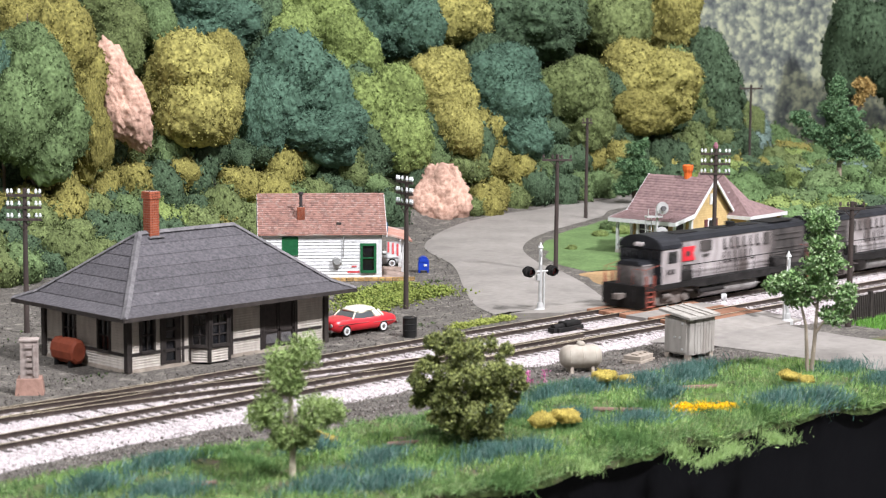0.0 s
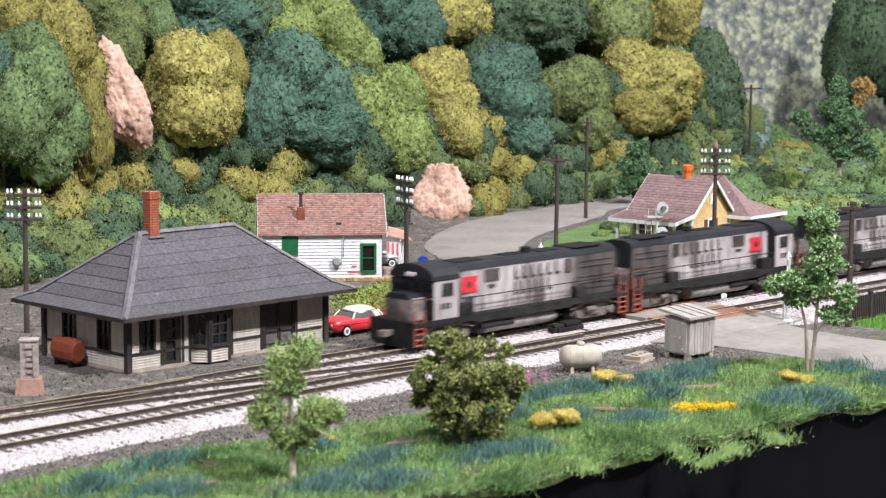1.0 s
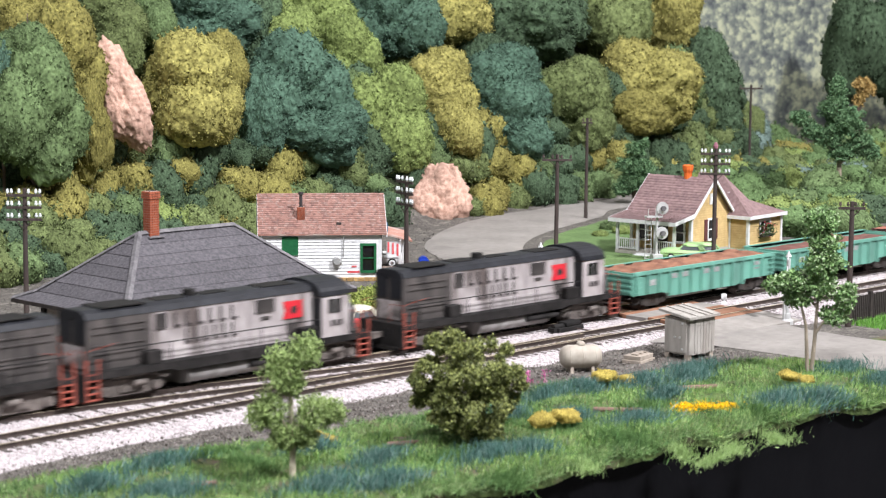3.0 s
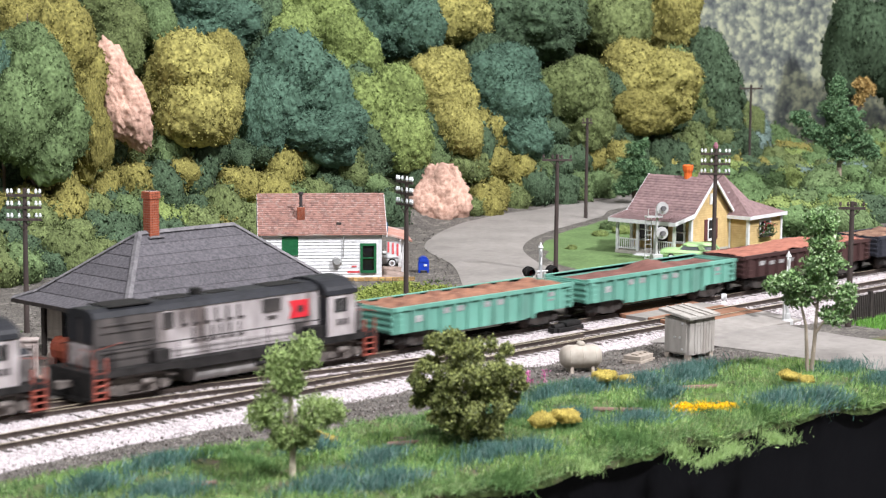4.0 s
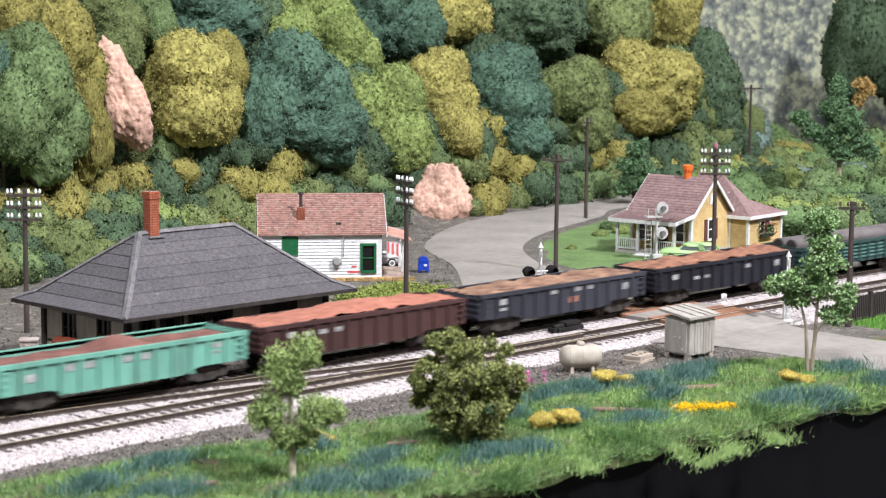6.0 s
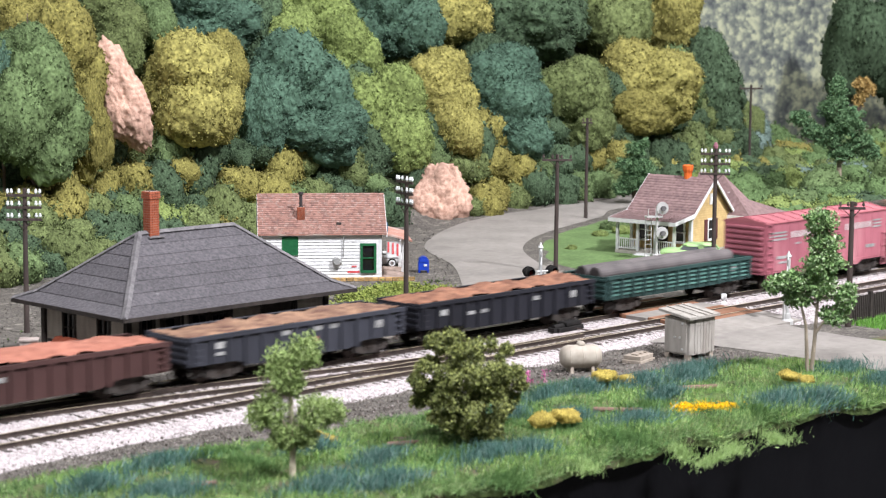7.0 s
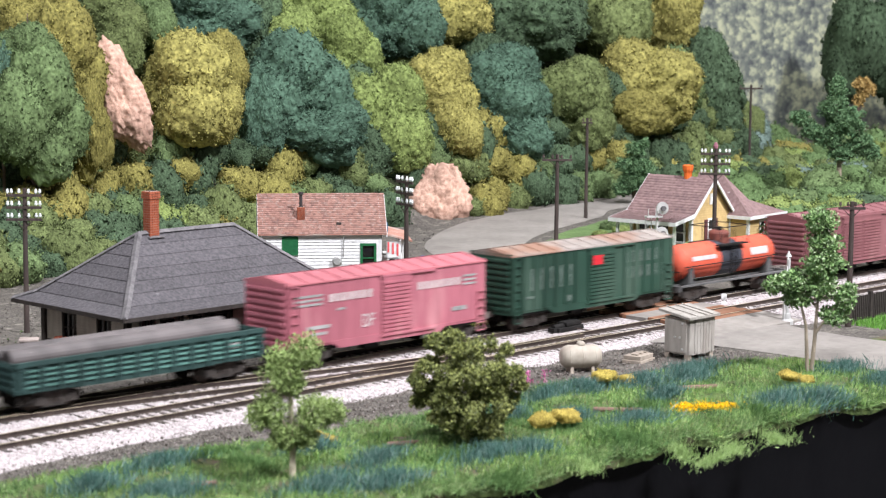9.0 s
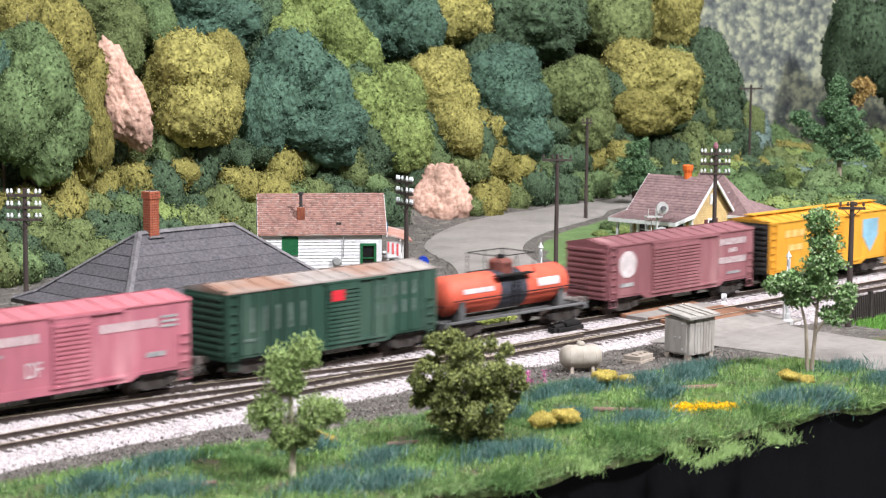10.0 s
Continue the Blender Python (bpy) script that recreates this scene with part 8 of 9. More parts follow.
L_FRESH = leaf_mat("fresh_leaves", [(0.075, 0.155, 0.055), (0.16, 0.28, 0.10), (0.25, 0.38, 0.15), (0.125, 0.225, 0.08), (0.50, 0.60, 0.38)])
L_POM = leaf_mat("soft_light_leaves", [(0.13, 0.20, 0.065), (0.24, 0.33, 0.11), (0.32, 0.41, 0.15), (0.19, 0.27, 0.085), (0.42, 0.51, 0.23)])
L_BUSH = leaf_mat("dark_olive_leaves", [(0.055, 0.068, 0.03), (0.16, 0.185, 0.058), (0.27, 0.3, 0.09), (0.1, 0.115, 0.055), (0.42, 0.45, 0.15)])
L_RIGHT = leaf_mat("mid_green_leaves", [(0.05, 0.115, 0.055), (0.1, 0.185, 0.088), (0.15, 0.25, 0.12), (0.08, 0.15, 0.07)])


def leaf_cloud(clusters, n, size, seed, hollow=0.35):
    """Small folded leaves in lumpy clusters: (right, into, up, radius, height radius)."""
    r = np.random.RandomState(seed)
    w = np.array([c[3] ** 2 for c in clusters])
    pick = r.choice(len(clusters), n, p=w / w.sum())
    C = np.array(clusters)[pick]
    d = r.normal(0, 1, (n, 3))
    d /= np.linalg.norm(d, axis=1)[:, None]
    rad = hollow + (1 - hollow) * r.rand(n) ** 0.5
    lump = np.array([0.75 + 0.5 * noise.noise(Vector(q) * 2.2 + Vector((seed, k, 0))) for q, k in zip(d, pick)])
    off = d * (rad * lump)[:, None] * np.stack([C[:, 3], C[:, 3], C[:, 4]], 1)
    p = np.outer(C[:, 0] + off[:, 0], RIGHT) + np.outer(C[:, 1] + off[:, 1], INTO)
    p[:, 2] = C[:, 2] + off[:, 2]
    a = r.normal(0, 1, (n, 3))
    a /= np.linalg.norm(a, axis=1)[:, None]
    b = np.cross(a, r.normal(0, 1, (n, 3)))
    b /= np.linalg.norm(b, axis=1)[:, None]
    s = size * r.uniform(0.6, 1.4, (n, 1))
    c = np.cross(a, b) * s * 0.35
    v = np.stack([p - a * s, p + b * s * 0.6 + c, p + a * s, p - b * s * 0.6 + c], 1)
    i = (np.arange(n) * 4)[:, None]
    f = np.concatenate([i + np.array([[0, 1, 2]]), i + np.array([[0, 2, 3]])], 0)
    return v.reshape(-1, 3), f


def limbs(bm, paths):
    """Tapered branches: each a list of (right, into, up, radius)."""
    for path in paths:
        pts = [(RIGHT * a + INTO * b + Vector((0, 0, c)), r) for a, b, c, r in path]
        for (p, r0), (q, r1) in zip(pts, pts[1:]):
            cyl(bm, p, q, r0, r1, 8)


def leafy(name, x, y, clusters, n, size, leaves, paths, bark, label, category="tree", seed=1, base=None, group=""):
    z = ground_height(x, y) if base is None else base
    t = thing(name, x, y, z, 0, label, category, group)
    bm = B()
    limbs(bm, paths)
    part("trunk", bm, bark, t)
    v, f = leaf_cloud(clusters, n, size, seed)
    ob = new("crown", finish(mesh_np("crown", v, f), "crown", leaves))
    ob.parent = t
    return t


leafy("slender_tree", 17.3, -17.1, [(0.35, 0, 7.0, 0.95, 0.75), (0.5, 0.1, 6.0, 1.05, 0.8), (0.75, 0, 5.1, 1.0, 0.8), (0.2, -0.2, 5.0, 0.9, 0.8), (-0.9, 0, 4.2, 1.1, 0.7), (-1.6, 0.2, 4.0, 0.75, 0.55), (-0.6, 0.2, 3.4, 0.9, 0.55),
      (0.4, 0, 4.0, 1.0, 0.8), (1.5, 0, 3.4, 0.7, 0.75), (1.1, 0.2, 2.6, 0.9, 0.6), (1.75, 0.1, 3.8, 0.5, 0.5)], 13000, 0.08, L_FRESH,
      [[(-0.08, 0, -0.2, 0.1), (-0.16, 0, 1.2, 0.085), (-0.22, 0, 2.2, 0.07), (-0.6, 0, 3.6, 0.04)], [(0.08, 0, -0.2, 0.11), (0.2, 0, 1.5, 0.09), (0.3, 0, 3.5, 0.07), (0.4, 0, 6.6, 0.03)], [(0.24, 0, 1.8, 0.065), (0.75, 0, 2.6, 0.05), (1.3, 0, 3.2, 0.03)], [(0.28, 0, 3.0, 0.07), (-0.9, 0, 4.2, 0.03)]],
      M_PALEBARK, "slender multi-stemmed tree with fresh green leaves", seed=4)
leafy("young_tree", -13.2, -16.0, [(-0.3, 0, 4.0, 1.0, 1.1), (0.5, 0.1, 4.6, 0.8, 0.8), (-0.1, 0.1, 3.4, 0.7, 0.6), (-0.75, -0.1, 2.5, 0.95, 0.95), (-1.1, 0, 2.3, 0.7, 0.6), (0.8, 0, 2.4, 0.95, 0.95), (1.45, 0.1, 2.4, 0.65, 0.6), (0.0, 0, 1.6, 0.8, 0.7), (-0.4, 0, 1.5, 0.6, 0.6), (0.5, 0, 1.5, 0.6, 0.5)], 20000, 0.048, L_POM,
      [[(0, 0, -0.3, 0.13), (0.02, 0, 1.2, 0.11), (-0.05, 0, 3.0, 0.08), (-0.1, 0, 4.6, 0.03)], [(0, 0, 1.6, 0.07), (-0.7, 0, 2.6, 0.03)], [(0, 0, 1.7, 0.07), (0.8, 0, 2.6, 0.03)]],
      mat("white_bark", (0.62, 0.56, 0.42), (0.40, 0.35, 0.26), 0.9, grain=5, bump=0.4), "young tree with rounded light green leaf clumps and pale trunk", seed=6)
rb = random.Random(17)
bush_clusters = [(0, 0, 2.4, 1.7, 1.7), (0.1, 0, 1.0, 1.3, 0.7)]
while len(bush_clusters) < 72:
    a, b, c = rb.uniform(-2.3, 2.3), rb.uniform(-1.8, 1.8), rb.uniform(0.4, 4.9)
    k = (a / 2.15) ** 2 + (b / 1.8) ** 2 + ((c - 2.45) / 2.2) ** 2
    if 0.35 < k < 1.0:
        bush_clusters.append((a, b, c, rb.uniform(0.32, 0.5), rb.uniform(0.3, 0.48)))
leafy("round_bush", -4.9, -16.6, bush_clusters, 42000, 0.062, L_BUSH, [[(0, 0, -0.3, 0.2), (0.05, 0, 1.2, 0.15), (0, 0, 2.6, 0.06)], [(0, 0, 0.6, 0.1), (-1.0, 0, 2.4, 0.04)], [(0, 0, 0.6, 0.1), (1.1, 0, 2.4, 0.04)]], M_BARK,
      "dense dark olive bush on the grassy bank", "bush", seed=8)
leafy("leafy_tree", 90, 29.5, [(0, 0, 9.6, 1.1, 1.6), (-0.3, 0, 7.8, 1.8, 1.6), (0.8, 0, 6.6, 2.2, 1.6), (-3.2, 0, 7.0, 1.3, 0.9), (-2.2, 0, 5.9, 1.3, 1.0), (-0.6, 0, 5.4, 1.8, 1.3), (2.2, 0, 4.8, 1.6, 1.3), (3.2, 0, 4.0, 1.0, 1.0), (0.5, 0, 4.0, 1.6, 1.0)], 15000, 0.11, L_RIGHT,
      [[(0.4, 0, -0.3, 0.25), (0.3, 0, 3.5, 0.2), (0, 0, 8.5, 0.05)], [(0.3, 0, 3.5, 0.12), (-2.8, 0, 6.8, 0.05)], [(0.3, 0, 3.0, 0.12), (2.6, 0, 4.6, 0.05)]], M_PALEBARK, "tall irregular green tree beyond the cottage", seed=12)
leafy("shade_tree", 72.0, 37.6, [(0, 0, 4.6, 1.2, 1.1), (-0.5, 0, 3.4, 1.4, 1.0), (0.5, 0, 3.2, 1.5, 1.1), (0, 0, 2.0, 1.7, 1.0), (-0.9, 0, 1.4, 1.2, 0.8), (0.8, 0, 5.2, 0.6, 0.6)], 13000, 0.085, L_RIGHT,
      [[(0, 0, -0.2, 0.2), (0, 0, 3.5, 0.08)]], M_BARK, "leafy green tree at the bend of the road", seed=15)


# static grass, in one sheet of blades
def blades(name, n, where, length, width, cols, seed, label, lean=0.45, out=0.0, drop=0.0):
    r = np.random.RandomState(seed)
    p = where(r, n)
    n = len(p)
    def lie(a, b):
        u = max(0.0, (0.9 * (b + 8.6) / (edge_line(a) + 8.6) - 0.8) / 0.2)
        return ground_height(a, max(b, -21)) - 0.75 * min(u, 1.0) ** 2.2
    z = np.array([lie(a, b) for a, b in p])
    L = length * r.uniform(0.55, 1.35, n)
    a = r.uniform(0, 6.283, n)
    t = np.abs(r.normal(0, lean, n))
    tip = np.stack([np.cos(a) * np.sin(t) * L, np.sin(a) * np.sin(t) * L - (0.15 * (p[:, 1] < -21) + out) * L, np.cos(t) * L * (1 - out)], 1)
    z = z - drop * r.rand(n)
    base = np.concatenate([p, z[:, None]], 1)
    side = np.stack([-np.sin(a + r.normal(0, 0.6, n)), np.cos(a), np.zeros(n)], 1) * width
    mid = base + tip * 0.55 + np.array([0, 0, 1.0]) * (L * 0.08)[:, None]
    v = np.stack([base - side, base + side, mid + side * 0.6, base + tip], 1)
    i = (np.arange(n) * 4)[:, None]
    f = np.concatenate([i + np.array([[0, 1, 2]]), i + np.array([[0, 2, 3]])], 0)
    ob = new(name, finish(mesh_np(name, v.reshape(-1, 3), f), name, leaf_mat(name + "_colour", cols)))
    return tagged(ob, label, "grass", kind="stuff")


def grass_line(x):
    """Where the grass gives way to bare soil beside the ballast."""
    return np.interp(x, [-30, -18, -14, -10, -6, 5, 10, 14, 20], [-9.6, -9.0, -9.2, -10.2, -10.7, -10.6, -11.0, -11.4, -12.1]) + 0.22 * np.sin(x * 0.9) + 0.2 * np.sin(x * 2.3)


def bank_spots(r, n):
    x = r.uniform(-32, 45, n)
    y = r.uniform(0, 1, n)
    back = grass_line(x)
    front = np.array([edge_line(q) for q in x]) - 0.35
    yy = back + (front - back) * y
    keep = ~((x > 20.2) & (x < 31.2) & (yy > -24))
    keep &= np.array([noise.noise((a * 0.6, b * 0.6, 5.0)) > -0.42 for a, b in zip(x, yy)])
    keep &= ~(np.array([cinder_patch(a, b) for a, b in zip(x, yy)]) & (r.rand(n) < 0.97))
    return np.stack([x, yy], 1)[keep]


def masked(limit, seed, size=0.35):
    def where(r, n):
        p = bank_spots(r, n)
        return p[np.array([noise.noise((a * size, b * size * 1.4, seed)) > limit for a, b in p])]
    return where


blades("grass_blades", 120000, bank_spots, 0.26, 0.012, [(0.075, 0.15, 0.045), (0.14, 0.26, 0.075), (0.20, 0.34, 0.11), (0.10, 0.195, 0.055), (0.34, 0.45, 0.20)], 21, "short green static grass on the bank", 0.75)
blades("bright_grass", 75000, masked(0.05, 4.0), 0.30, 0.012, [(0.13, 0.26, 0.055), (0.22, 0.38, 0.09), (0.31, 0.46, 0.14), (0.46, 0.57, 0.28)], 26, "brighter green grass patches on the bank", 0.85)
blades("dry_grass", 30000, masked(0.18, 9.0, 0.5), 0.26, 0.012, [(0.20, 0.21, 0.08), (0.28, 0.29, 0.12), (0.16, 0.19, 0.06), (0.38, 0.38, 0.20)], 27, "dry straw-coloured grass patches on the bank", 0.9)
blades("dark_grass", 50000, masked(0.12, 14.0, 0.45), 0.30, 0.012, [(0.03, 0.07, 0.03), (0.055, 0.115, 0.05), (0.085, 0.15, 0.06), (0.04, 0.085, 0.045)], 29, "darker green grass patches on the bank", 0.7)
blades("edge_grass", 42000, lambda r, n: (lambda x: np.stack([x, np.array([edge_line(q) for q in x]) + r.uniform(-0.12, 0.7, n)], 1))(r.uniform(-32, 40, n)), 0.34, 0.012, [(0.055, 0.11, 0.035), (0.11, 0.19, 0.06), (0.165, 0.26, 0.09), (0.28, 0.37, 0.18)], 28, "grass hanging ragged over the front edge", 0.9, 0.28, 0.3)


def patch_spots(patches):
    def where(r, n):
        k = r.randint(0, len(patches), n)
        P = np.array(patches)[k]
        a, q = r.uniform(0, 6.283, n), np.abs(r.normal(0, 0.62, n))
        pt = np.stack([P[:, 0] + np.cos(a) * q * P[:, 2], P[:, 1] + np.sin(a) * q * P[:, 3]], 1)
        return pt
    return where


rp = random.Random(9)
TUFTS = [(13.7, -13.2, 1.8, 1.0), (12.0, -14.2, 1.3, 0.8), (9.5, -13.6, 1.4, 0.7), (6.5, -12.6, 1.3, 0.8), (4.6, -12.3, 1.2, 0.7), (3.0, -18.6, 1.6, 0.9), (0.4, -13.9, 0.9, 0.6), (10.7, -20.0, 1.8, 1.0), (12.6, -21.0, 1.4, 0.8), (-5.6, -18.4, 1.5, 0.8), (-4.0, -19.0, 1.3, 0.8),
         (-10.0, -13.2, 1.3, 0.6), (-13.0, -17.6, 2.0, 0.8), (-11.4, -19.0, 1.6, 0.8), (-17.8, -14.6, 1.8, 0.8), (-19.0, -12.2, 1.2, 0.6), (-15.9, -11.8, 1.6, 0.6), (19.2, -17.6, 1.6, 0.8), (18.6, -20.5, 1.6, 0.9), (-9.2, -16.2, 1.0, 0.6), (1.6, -16.2, 1.0, 0.6), (-22, -15.5, 2.0, 0.9), (7.8, -16.2, 0.9, 0.5)]
blades("blue_green_tufts", 36000, patch_spots(TUFTS), 0.55, 0.012, [(0.035, 0.10, 0.085), (0.065, 0.15, 0.125), (0.12, 0.22, 0.19), (0.05, 0.125, 0.10), (0.26, 0.36, 0.33)], 22, "long blue-green grass tufts on the bank", 0.4)
DARKT = [(rp.uniform(-25, 18), rp.uniform(-21.5, -11.5), rp.uniform(0.8, 1.8), rp.uniform(0.5, 1.0)) for _ in range(22)]
blades("long_green_tufts", 22000, patch_spots(DARKT), 0.42, 0.013, [(0.045, 0.10, 0.03), (0.085, 0.17, 0.05), (0.13, 0.23, 0.075), (0.06, 0.13, 0.04)], 23, "longer mid-green grass tufts on the bank", 0.7)
PALET = [(rp.uniform(-20, 19), rp.uniform(-23, -13), rp.uniform(0.6, 1.4), rp.uniform(0.4, 0.8)) for _ in range(18)]
blades("pale_grass_tufts", 14000, patch_spots(PALET), 0.27, 0.011, [(0.18, 0.31, 0.09), (0.27, 0.41, 0.14), (0.38, 0.50, 0.22), (0.22, 0.33, 0.10)], 24, "pale green grass tufts on the bank", 0.6)
blades("lawn_edge_grass", 9000, lambda r, n: np.stack([r.uniform(31.0, 44, n), r.uniform(-14.5, -10.2, n)], 1), 0.3, 0.025, [(0.07, 0.20, 0.03), (0.15, 0.32, 0.06), (0.10, 0.25, 0.04)], 25, "green grass before the dark fence", 0.5)


def crumbs(name, spots, n, size, material, seed, label, height=0.12, category="ground cover"):
    r = np.random.RandomState(seed)
    p = patch_spots(spots)(r, n)
    z = np.array([ground_height(a, b) for a, b in p]) + r.rand(n) * height
    pts = np.concatenate([p, z[:, None]], 1)
    v, f = flakes(pts, np.zeros_like(pts), r, n, size)
    ob = new(name, finish(mesh_np(name, v, f), name, material))
    return tagged(ob, label, category, kind="stuff")


crumbs("yellow_flowers", [(7.3, -18.7, 0.6, 0.6), (7.95, -19.3, 0.5, 0.5), (6.7, -18.1, 0.45, 0.45)], 3200, 0.045, island_mat("flower_yellow", [(0.85, 0.50, 0.01), (0.95, 0.62, 0.02), (0.80, 0.42, 0.01)]), 31, "bright yellow flower patch in the grass", 0.26, "flowers")
crumbs("pink_flowers", [(5.7, -10.2, 0.2, 0.2), (6.3, -10.6, 0.2, 0.2)], 120, 0.06, island_mat("flower_pink", [(0.55, 0.12, 0.30), (0.70, 0.25, 0.45), (0.45, 0.08, 0.22)]), 32, "small magenta flower spikes by the ballast", 0.75, "flowers")
crumbs("creeping_plants", [(15.5, 11.0, 1.4, 1.2), (17.3, 12.4, 1.8, 1.4), (19.4, 12.6, 1.9, 1.4), (21.5, 12.8, 1.9, 1.2), (23.4, 13.2, 1.6, 1.2), (18.6, 14.6, 1.6, 1.2), (21.0, 15.4, 1.8, 1.3), (23.2, 15.9, 1.4, 1.2)], 11000, 0.10, island_mat("yellow_green_creeper", [(0.13, 0.18, 0.04), (0.22, 0.27, 0.06), (0.30, 0.34, 0.09), (0.10, 0.15, 0.03)]), 33, "yellow-green creeping ground cover behind the depot", 0.28)
crumbs("trackside_plants", [(15.8, 3.5, 0.9, 0.35), (17.4, 3.6, 1.1, 0.4), (19.0, 3.7, 1.0, 0.4)], 2200, 0.08, island_mat("yellow_trackside_plants", [(0.20, 0.25, 0.05), (0.30, 0.34, 0.08), (0.36, 0.39, 0.11)]), 34, "low yellow-green plants beside the track", 0.16)
crumbs("weeds", [(-14, 9, 2.5, 2), (-7, 5.2, 2.0, 0.5), (14, 5.6, 2, 1.0), (-3, 15, 3, 2), (27, 16.5, 0.8, 0.8), (2, 18, 3, 2)], 500, 0.06, F_MID, 35, "sparse green weeds on the cinder ground", 0.1)
for x, y, r, m in ((8.1, -12.6, 0.7, F_GOLD), (8.9, -13.2, 0.5, F_GOLD), (-0.9, -16.9, 0.7, F_GOLD), (0.1, -17.2, 0.75, F_GOLD), (-0.1, -16.4, 0.5, F_GOLD), (14.2, -18.2, 0.65, F_GOLD), (14.9, -18.5, 0.55, F_GOLD), (-8.6, -12.0, 0.5, F_GOLD), (-8.0, -12.3, 0.4, F_GOLD)):
    bush(x, y, r * 0.8, m, "small mustard-coloured foam shrub in the grass", "small shrubs on the bank", 0.85, 0.7)

# lawn of the cottage
ribbon("lawn", [(37.3, 13.2), (39.2, 17.8), (44.4, 23.6), (51.3, 28.0), (63.0, 32.4), (76, 36.0)], [(43.0, 9.2), (47.0, 9.0), (53.0, 9.5), (60.0, 15.0), (66.0, 24.0), (78, 34)], 0.06, M_LAWN, "light green lawn around the cottage", "lawn", n=60, t=0.06)
ribbon("dirt_patch", [(32.6, 7.6), (35.6, 12.4), (37.0, 13.0)], [(37.0, 5.0), (41.0, 8.6), (43.0, 9.2)], 0.05, mat("tan_dirt", (0.40, 0.26, 0.13), (0.28, 0.18, 0.09), 0.95, grain=3, bump=0.6), "tan bare dirt beside the crossing", "dirt patch", n=20, t=0.05)
ribbon("lawn", [(31.2, -9.8), (31.0, -12.0), (31.0, -16.0)], [(60, -8.0), (60, -12), (60, -20)], 0.1, M_LAWN, "green lawn before the dark fence", "lawn", n=20, t=0.08)
rs = random.Random(23)
for x, y, r in ((60.5, 24.5, 1.4), (57.0, 27.0, 1.3), (55.0, 24.5, 1.0), (63, 27.5, 1.6), (66.0, 30.0, 1.6), (52.5, 25.0, 0.7), (45.0, 21.2, 0.5)):
    bush(x, y, r, F_MID if r > 1.2 else F_LIGHT, "rounded green garden shrub by the lawn", "garden shrubs", 0.2, 0.7)

for i in range(16):
    x, y = rs.uniform(58, 80), 0
    y = 9 + 0.55 * (x - 58) + rs.uniform(-1, 9)
    m = rs.choice([F_FRESH, F_MID, F_LIGHT, F_DEEP])
    bush(x, y, rs.uniform(1.6, 2.4), m, "rounded green shrub behind the cottage", "shrubs behind the cottage", 0.25, rs.uniform(0.8, 1.2))

for i in range(22):
    x = rs.uniform(80, 112)
    y = 33 + 0.22 * (x - 80) + rs.uniform(0, 9)
    m = rs.choice([F_FRESH, F_MID, F_LIGHT, F_DEEP, F_OLIVE])
    bush(x, y, rs.uniform(1.5, 2.3), m, "rounded shrub where the road leaves the valley", "shrubs by the far road", 0.25, rs.uniform(0.8, 1.2))

# the valley beyond the cottage
VALLEY = {F_FRESH: "bright green foam shrub in the valley", F_LIGHT: "light green foam shrub in the valley", F_MID: "mid-green foam shrub in the valley", F_BLUEG: "blue-green foam shrub in the valley", F_DEEP: "dark green foam shrub in the valley", F_OCHRE: "olive-yellow foam shrub in the valley"}
for i in range(60):
    u, v = rs.random(), rs.random()
    x = 66 + 70 * v + 4 * u
    y = 4 + 0.52 * (x - 62) * 0.9 + u * (10 + 0.30 * (x - 60)) - 3
    m = rs.choices(list(VALLEY), (5, 4, 4, 2, 3, 1))[0]
    bush(x, y, rs.uniform(1.2, 2.4) * (1 + 0.3 * v), m, VALLEY[m], "valley shrubs", 0.25, rs.uniform(0.7, 1.3))
for x, y, z, rw, rh, m in ((150, 66, 12.0, 4.6, 8.0, F_DEEP), (158, 64, 14.0, 6.0, 7.0, F_DEEP), (152, 61, 9.0, 4.2, 6.0, F_DEEP), (140, 46, 5.5, 4.2, 4.2, F_TEAL), (164, 62, 17, 7, 6, F_MID), (128, 40, 5.0, 3.0, 4.0, F_DEEP), (118, 34, 5.0, 2.6, 3.6, F_MID), (112, 55, 3.4, 3.0, 3.0, F_BLUEG), (104, 50, 2.6, 2.6, 2.8, F_BLUEG)):
    foam_tree(x, y, z, rw, rh, m, "broad foam tree across the valley", group="trees across the valley", mesh=rt.choice(FARCROWNS))
leafy("tan_tree", 125, 49.5, [(0, 0, 8.2, 1.2, 1.0), (0.9, 0, 7.6, 0.9, 0.8), (-0.2, 0, 6.4, 0.8, 0.8), (0.2, 0, 7.2, 1.0, 0.8)], 1600, 0.17, leaf_mat("tan_leaves", [(0.30, 0.20, 0.07), (0.46, 0.32, 0.12), (0.38, 0.25, 0.09)]), [[(0, 0, -0.3, 0.2), (0, 0, 7.0, 0.06)]], M_BARK, "tan autumn tree across the valley", seed=19)


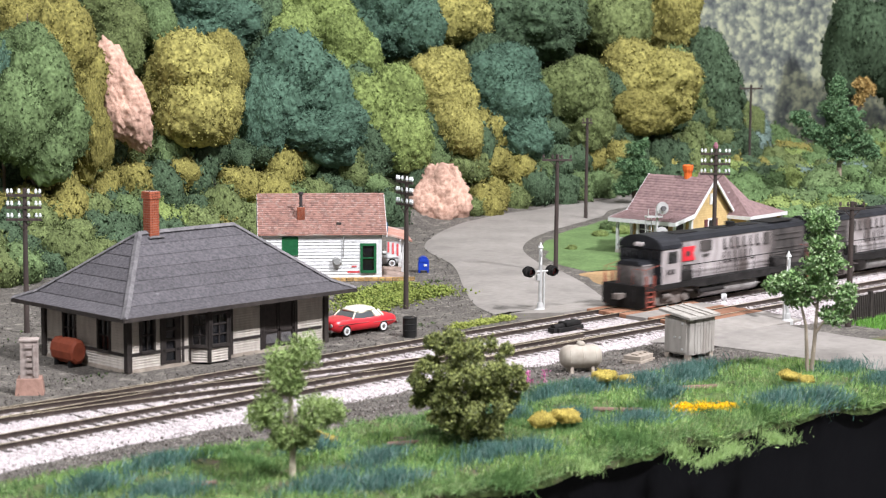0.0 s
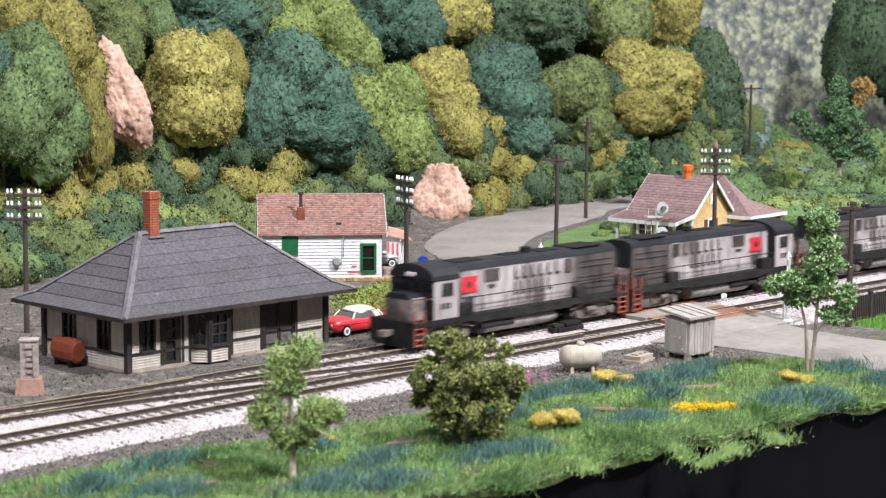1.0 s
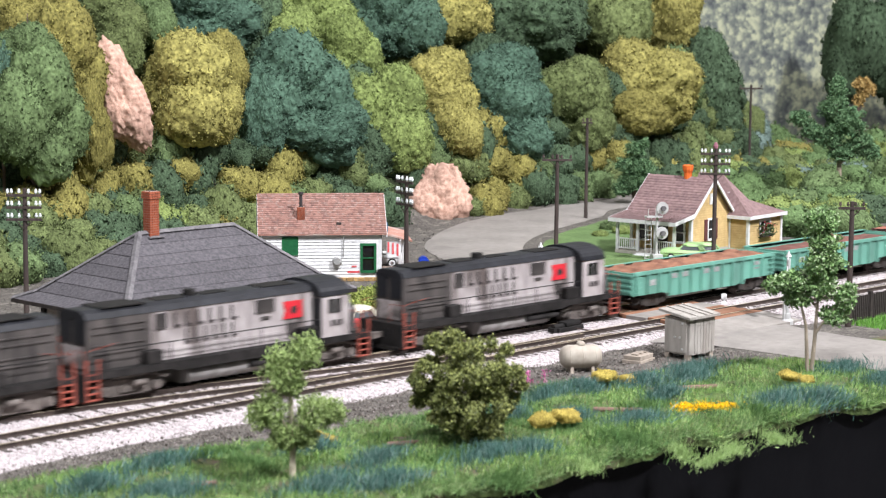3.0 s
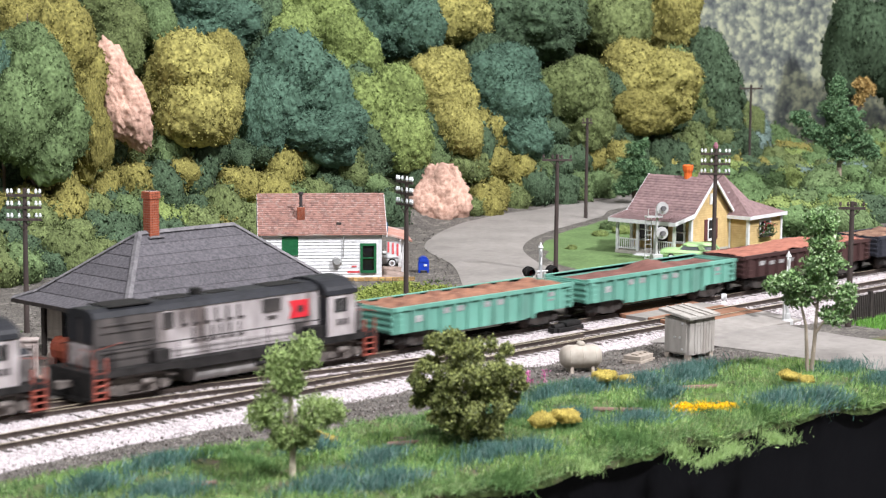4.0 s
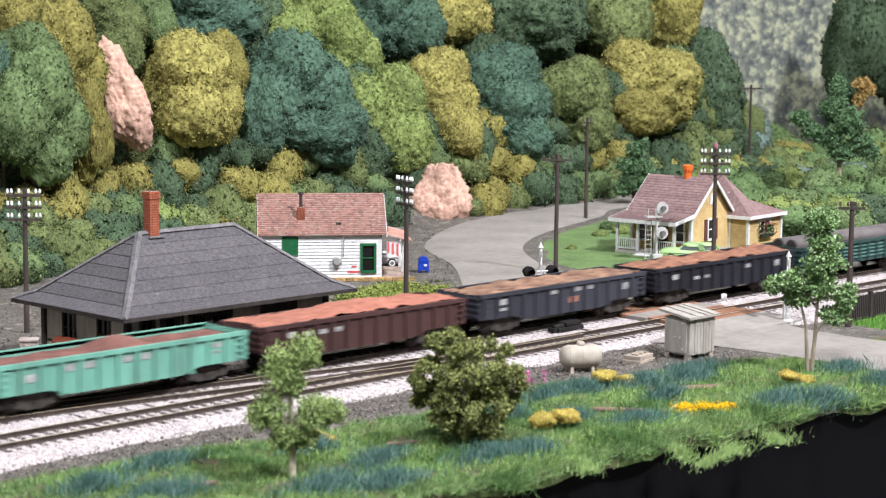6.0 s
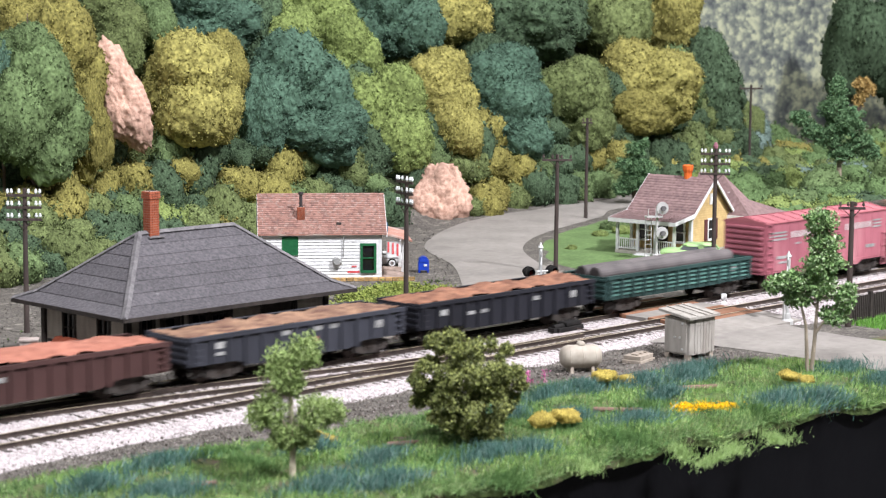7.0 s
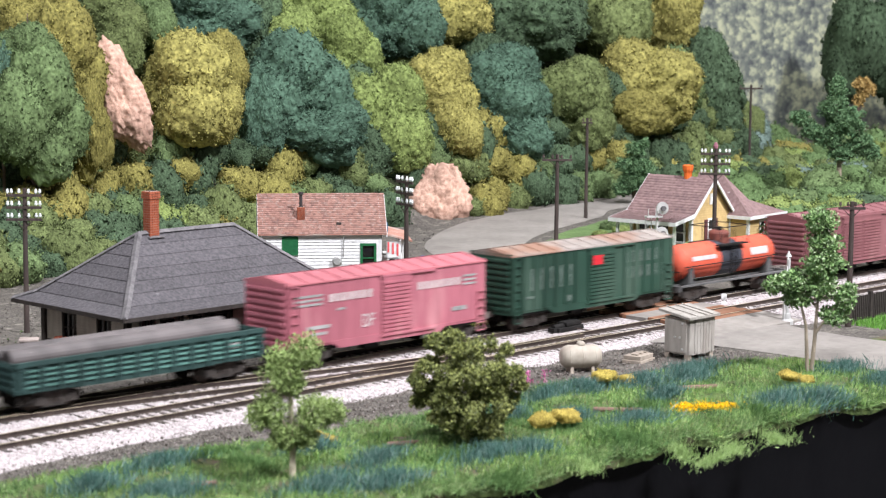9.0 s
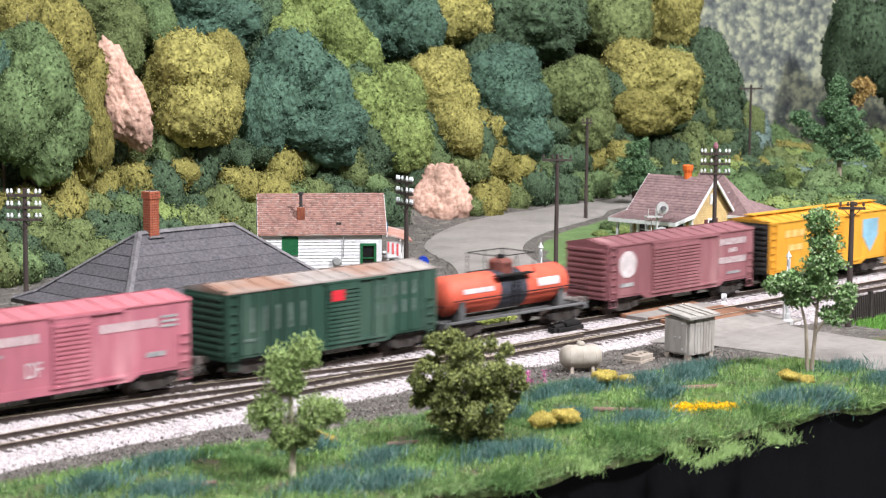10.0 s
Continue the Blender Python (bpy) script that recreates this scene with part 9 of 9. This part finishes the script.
def gravel():
    """Coarse cinders strewn over the ground between the tracks and the hill."""
    r = np.random.RandomState(41)
    n = 30000
    x = r.uniform(-16, 46, n)
    y = 2.6 + r.rand(n) ** 1.5 * 36
    keep = ~((np.abs(x - 1.3) < 5.9) & (np.abs(y - 8.3) < 3.1))
    road_left = np.interp(y, [2, 5.2, 8.6, 13.9, 21.0, 29.9, 38.0], [19, 20.0, 22.0, 26.6, 33.0, 39.3, 51.6])
    keep &= x < road_left - 0.1
    x, y = x[keep], y[keep]
    z = np.array([ground_height(a, b) for a, b in zip(x, y)])
    pts = np.stack([x, y, z], 1)
    v, f = flakes(pts, np.zeros_like(pts), r, len(pts), 0.055)
    ob = new("cinders", finish(mesh_np("cinders", v, f), "cinders", island_mat("cinder_crumbs", [(0.04, 0.036, 0.032), (0.11, 0.098, 0.088), (0.20, 0.18, 0.16), (0.07, 0.063, 0.056), (0.30, 0.275, 0.25)])))
    tagged(ob, "loose grey-brown cinders on the ground", "gravel", kind="stuff")


gravel()


def soil_crumbs():
    """Loose brown-grey crumbs on the bare strip between the ballast and the grass."""
    r = np.random.RandomState(43)
    n = 26000
    x = r.uniform(-26, 20, n)
    y = r.uniform(-13.5, -6.6, n)
    edge = grass_line(x)
    keep = (y > edge - 0.3) | np.array([cinder_patch(a, b) for a, b in zip(x, y)])
    x, y = x[keep], y[keep]
    pts = np.stack([x, y, np.array([ground_height(a, b) + 0.02 for a, b in zip(x, y)])], 1)
    v, f = flakes(pts, np.zeros_like(pts), r, len(pts), 0.05)
    ob = new("soil_crumbs", finish(mesh_np("soil_crumbs", v, f), "soil_crumbs", island_mat("soil_crumbs", [(0.06, 0.052, 0.046), (0.14, 0.122, 0.108), (0.24, 0.21, 0.19), (0.09, 0.078, 0.07), (0.40, 0.36, 0.34)])))
    tagged(ob, "loose brown-grey soil crumbs beside the ballast", "gravel", kind="stuff")


soil_crumbs()


def motions():
    for wagon, start, turn in CONSIST:
        rows = []
        for i in range(21):
            t = i * 0.5
            rows.append((t, pose((start - travelled(t)) * S, 0, 0, 0, 0, turn)))
        walk(wagon, rows)


motions()
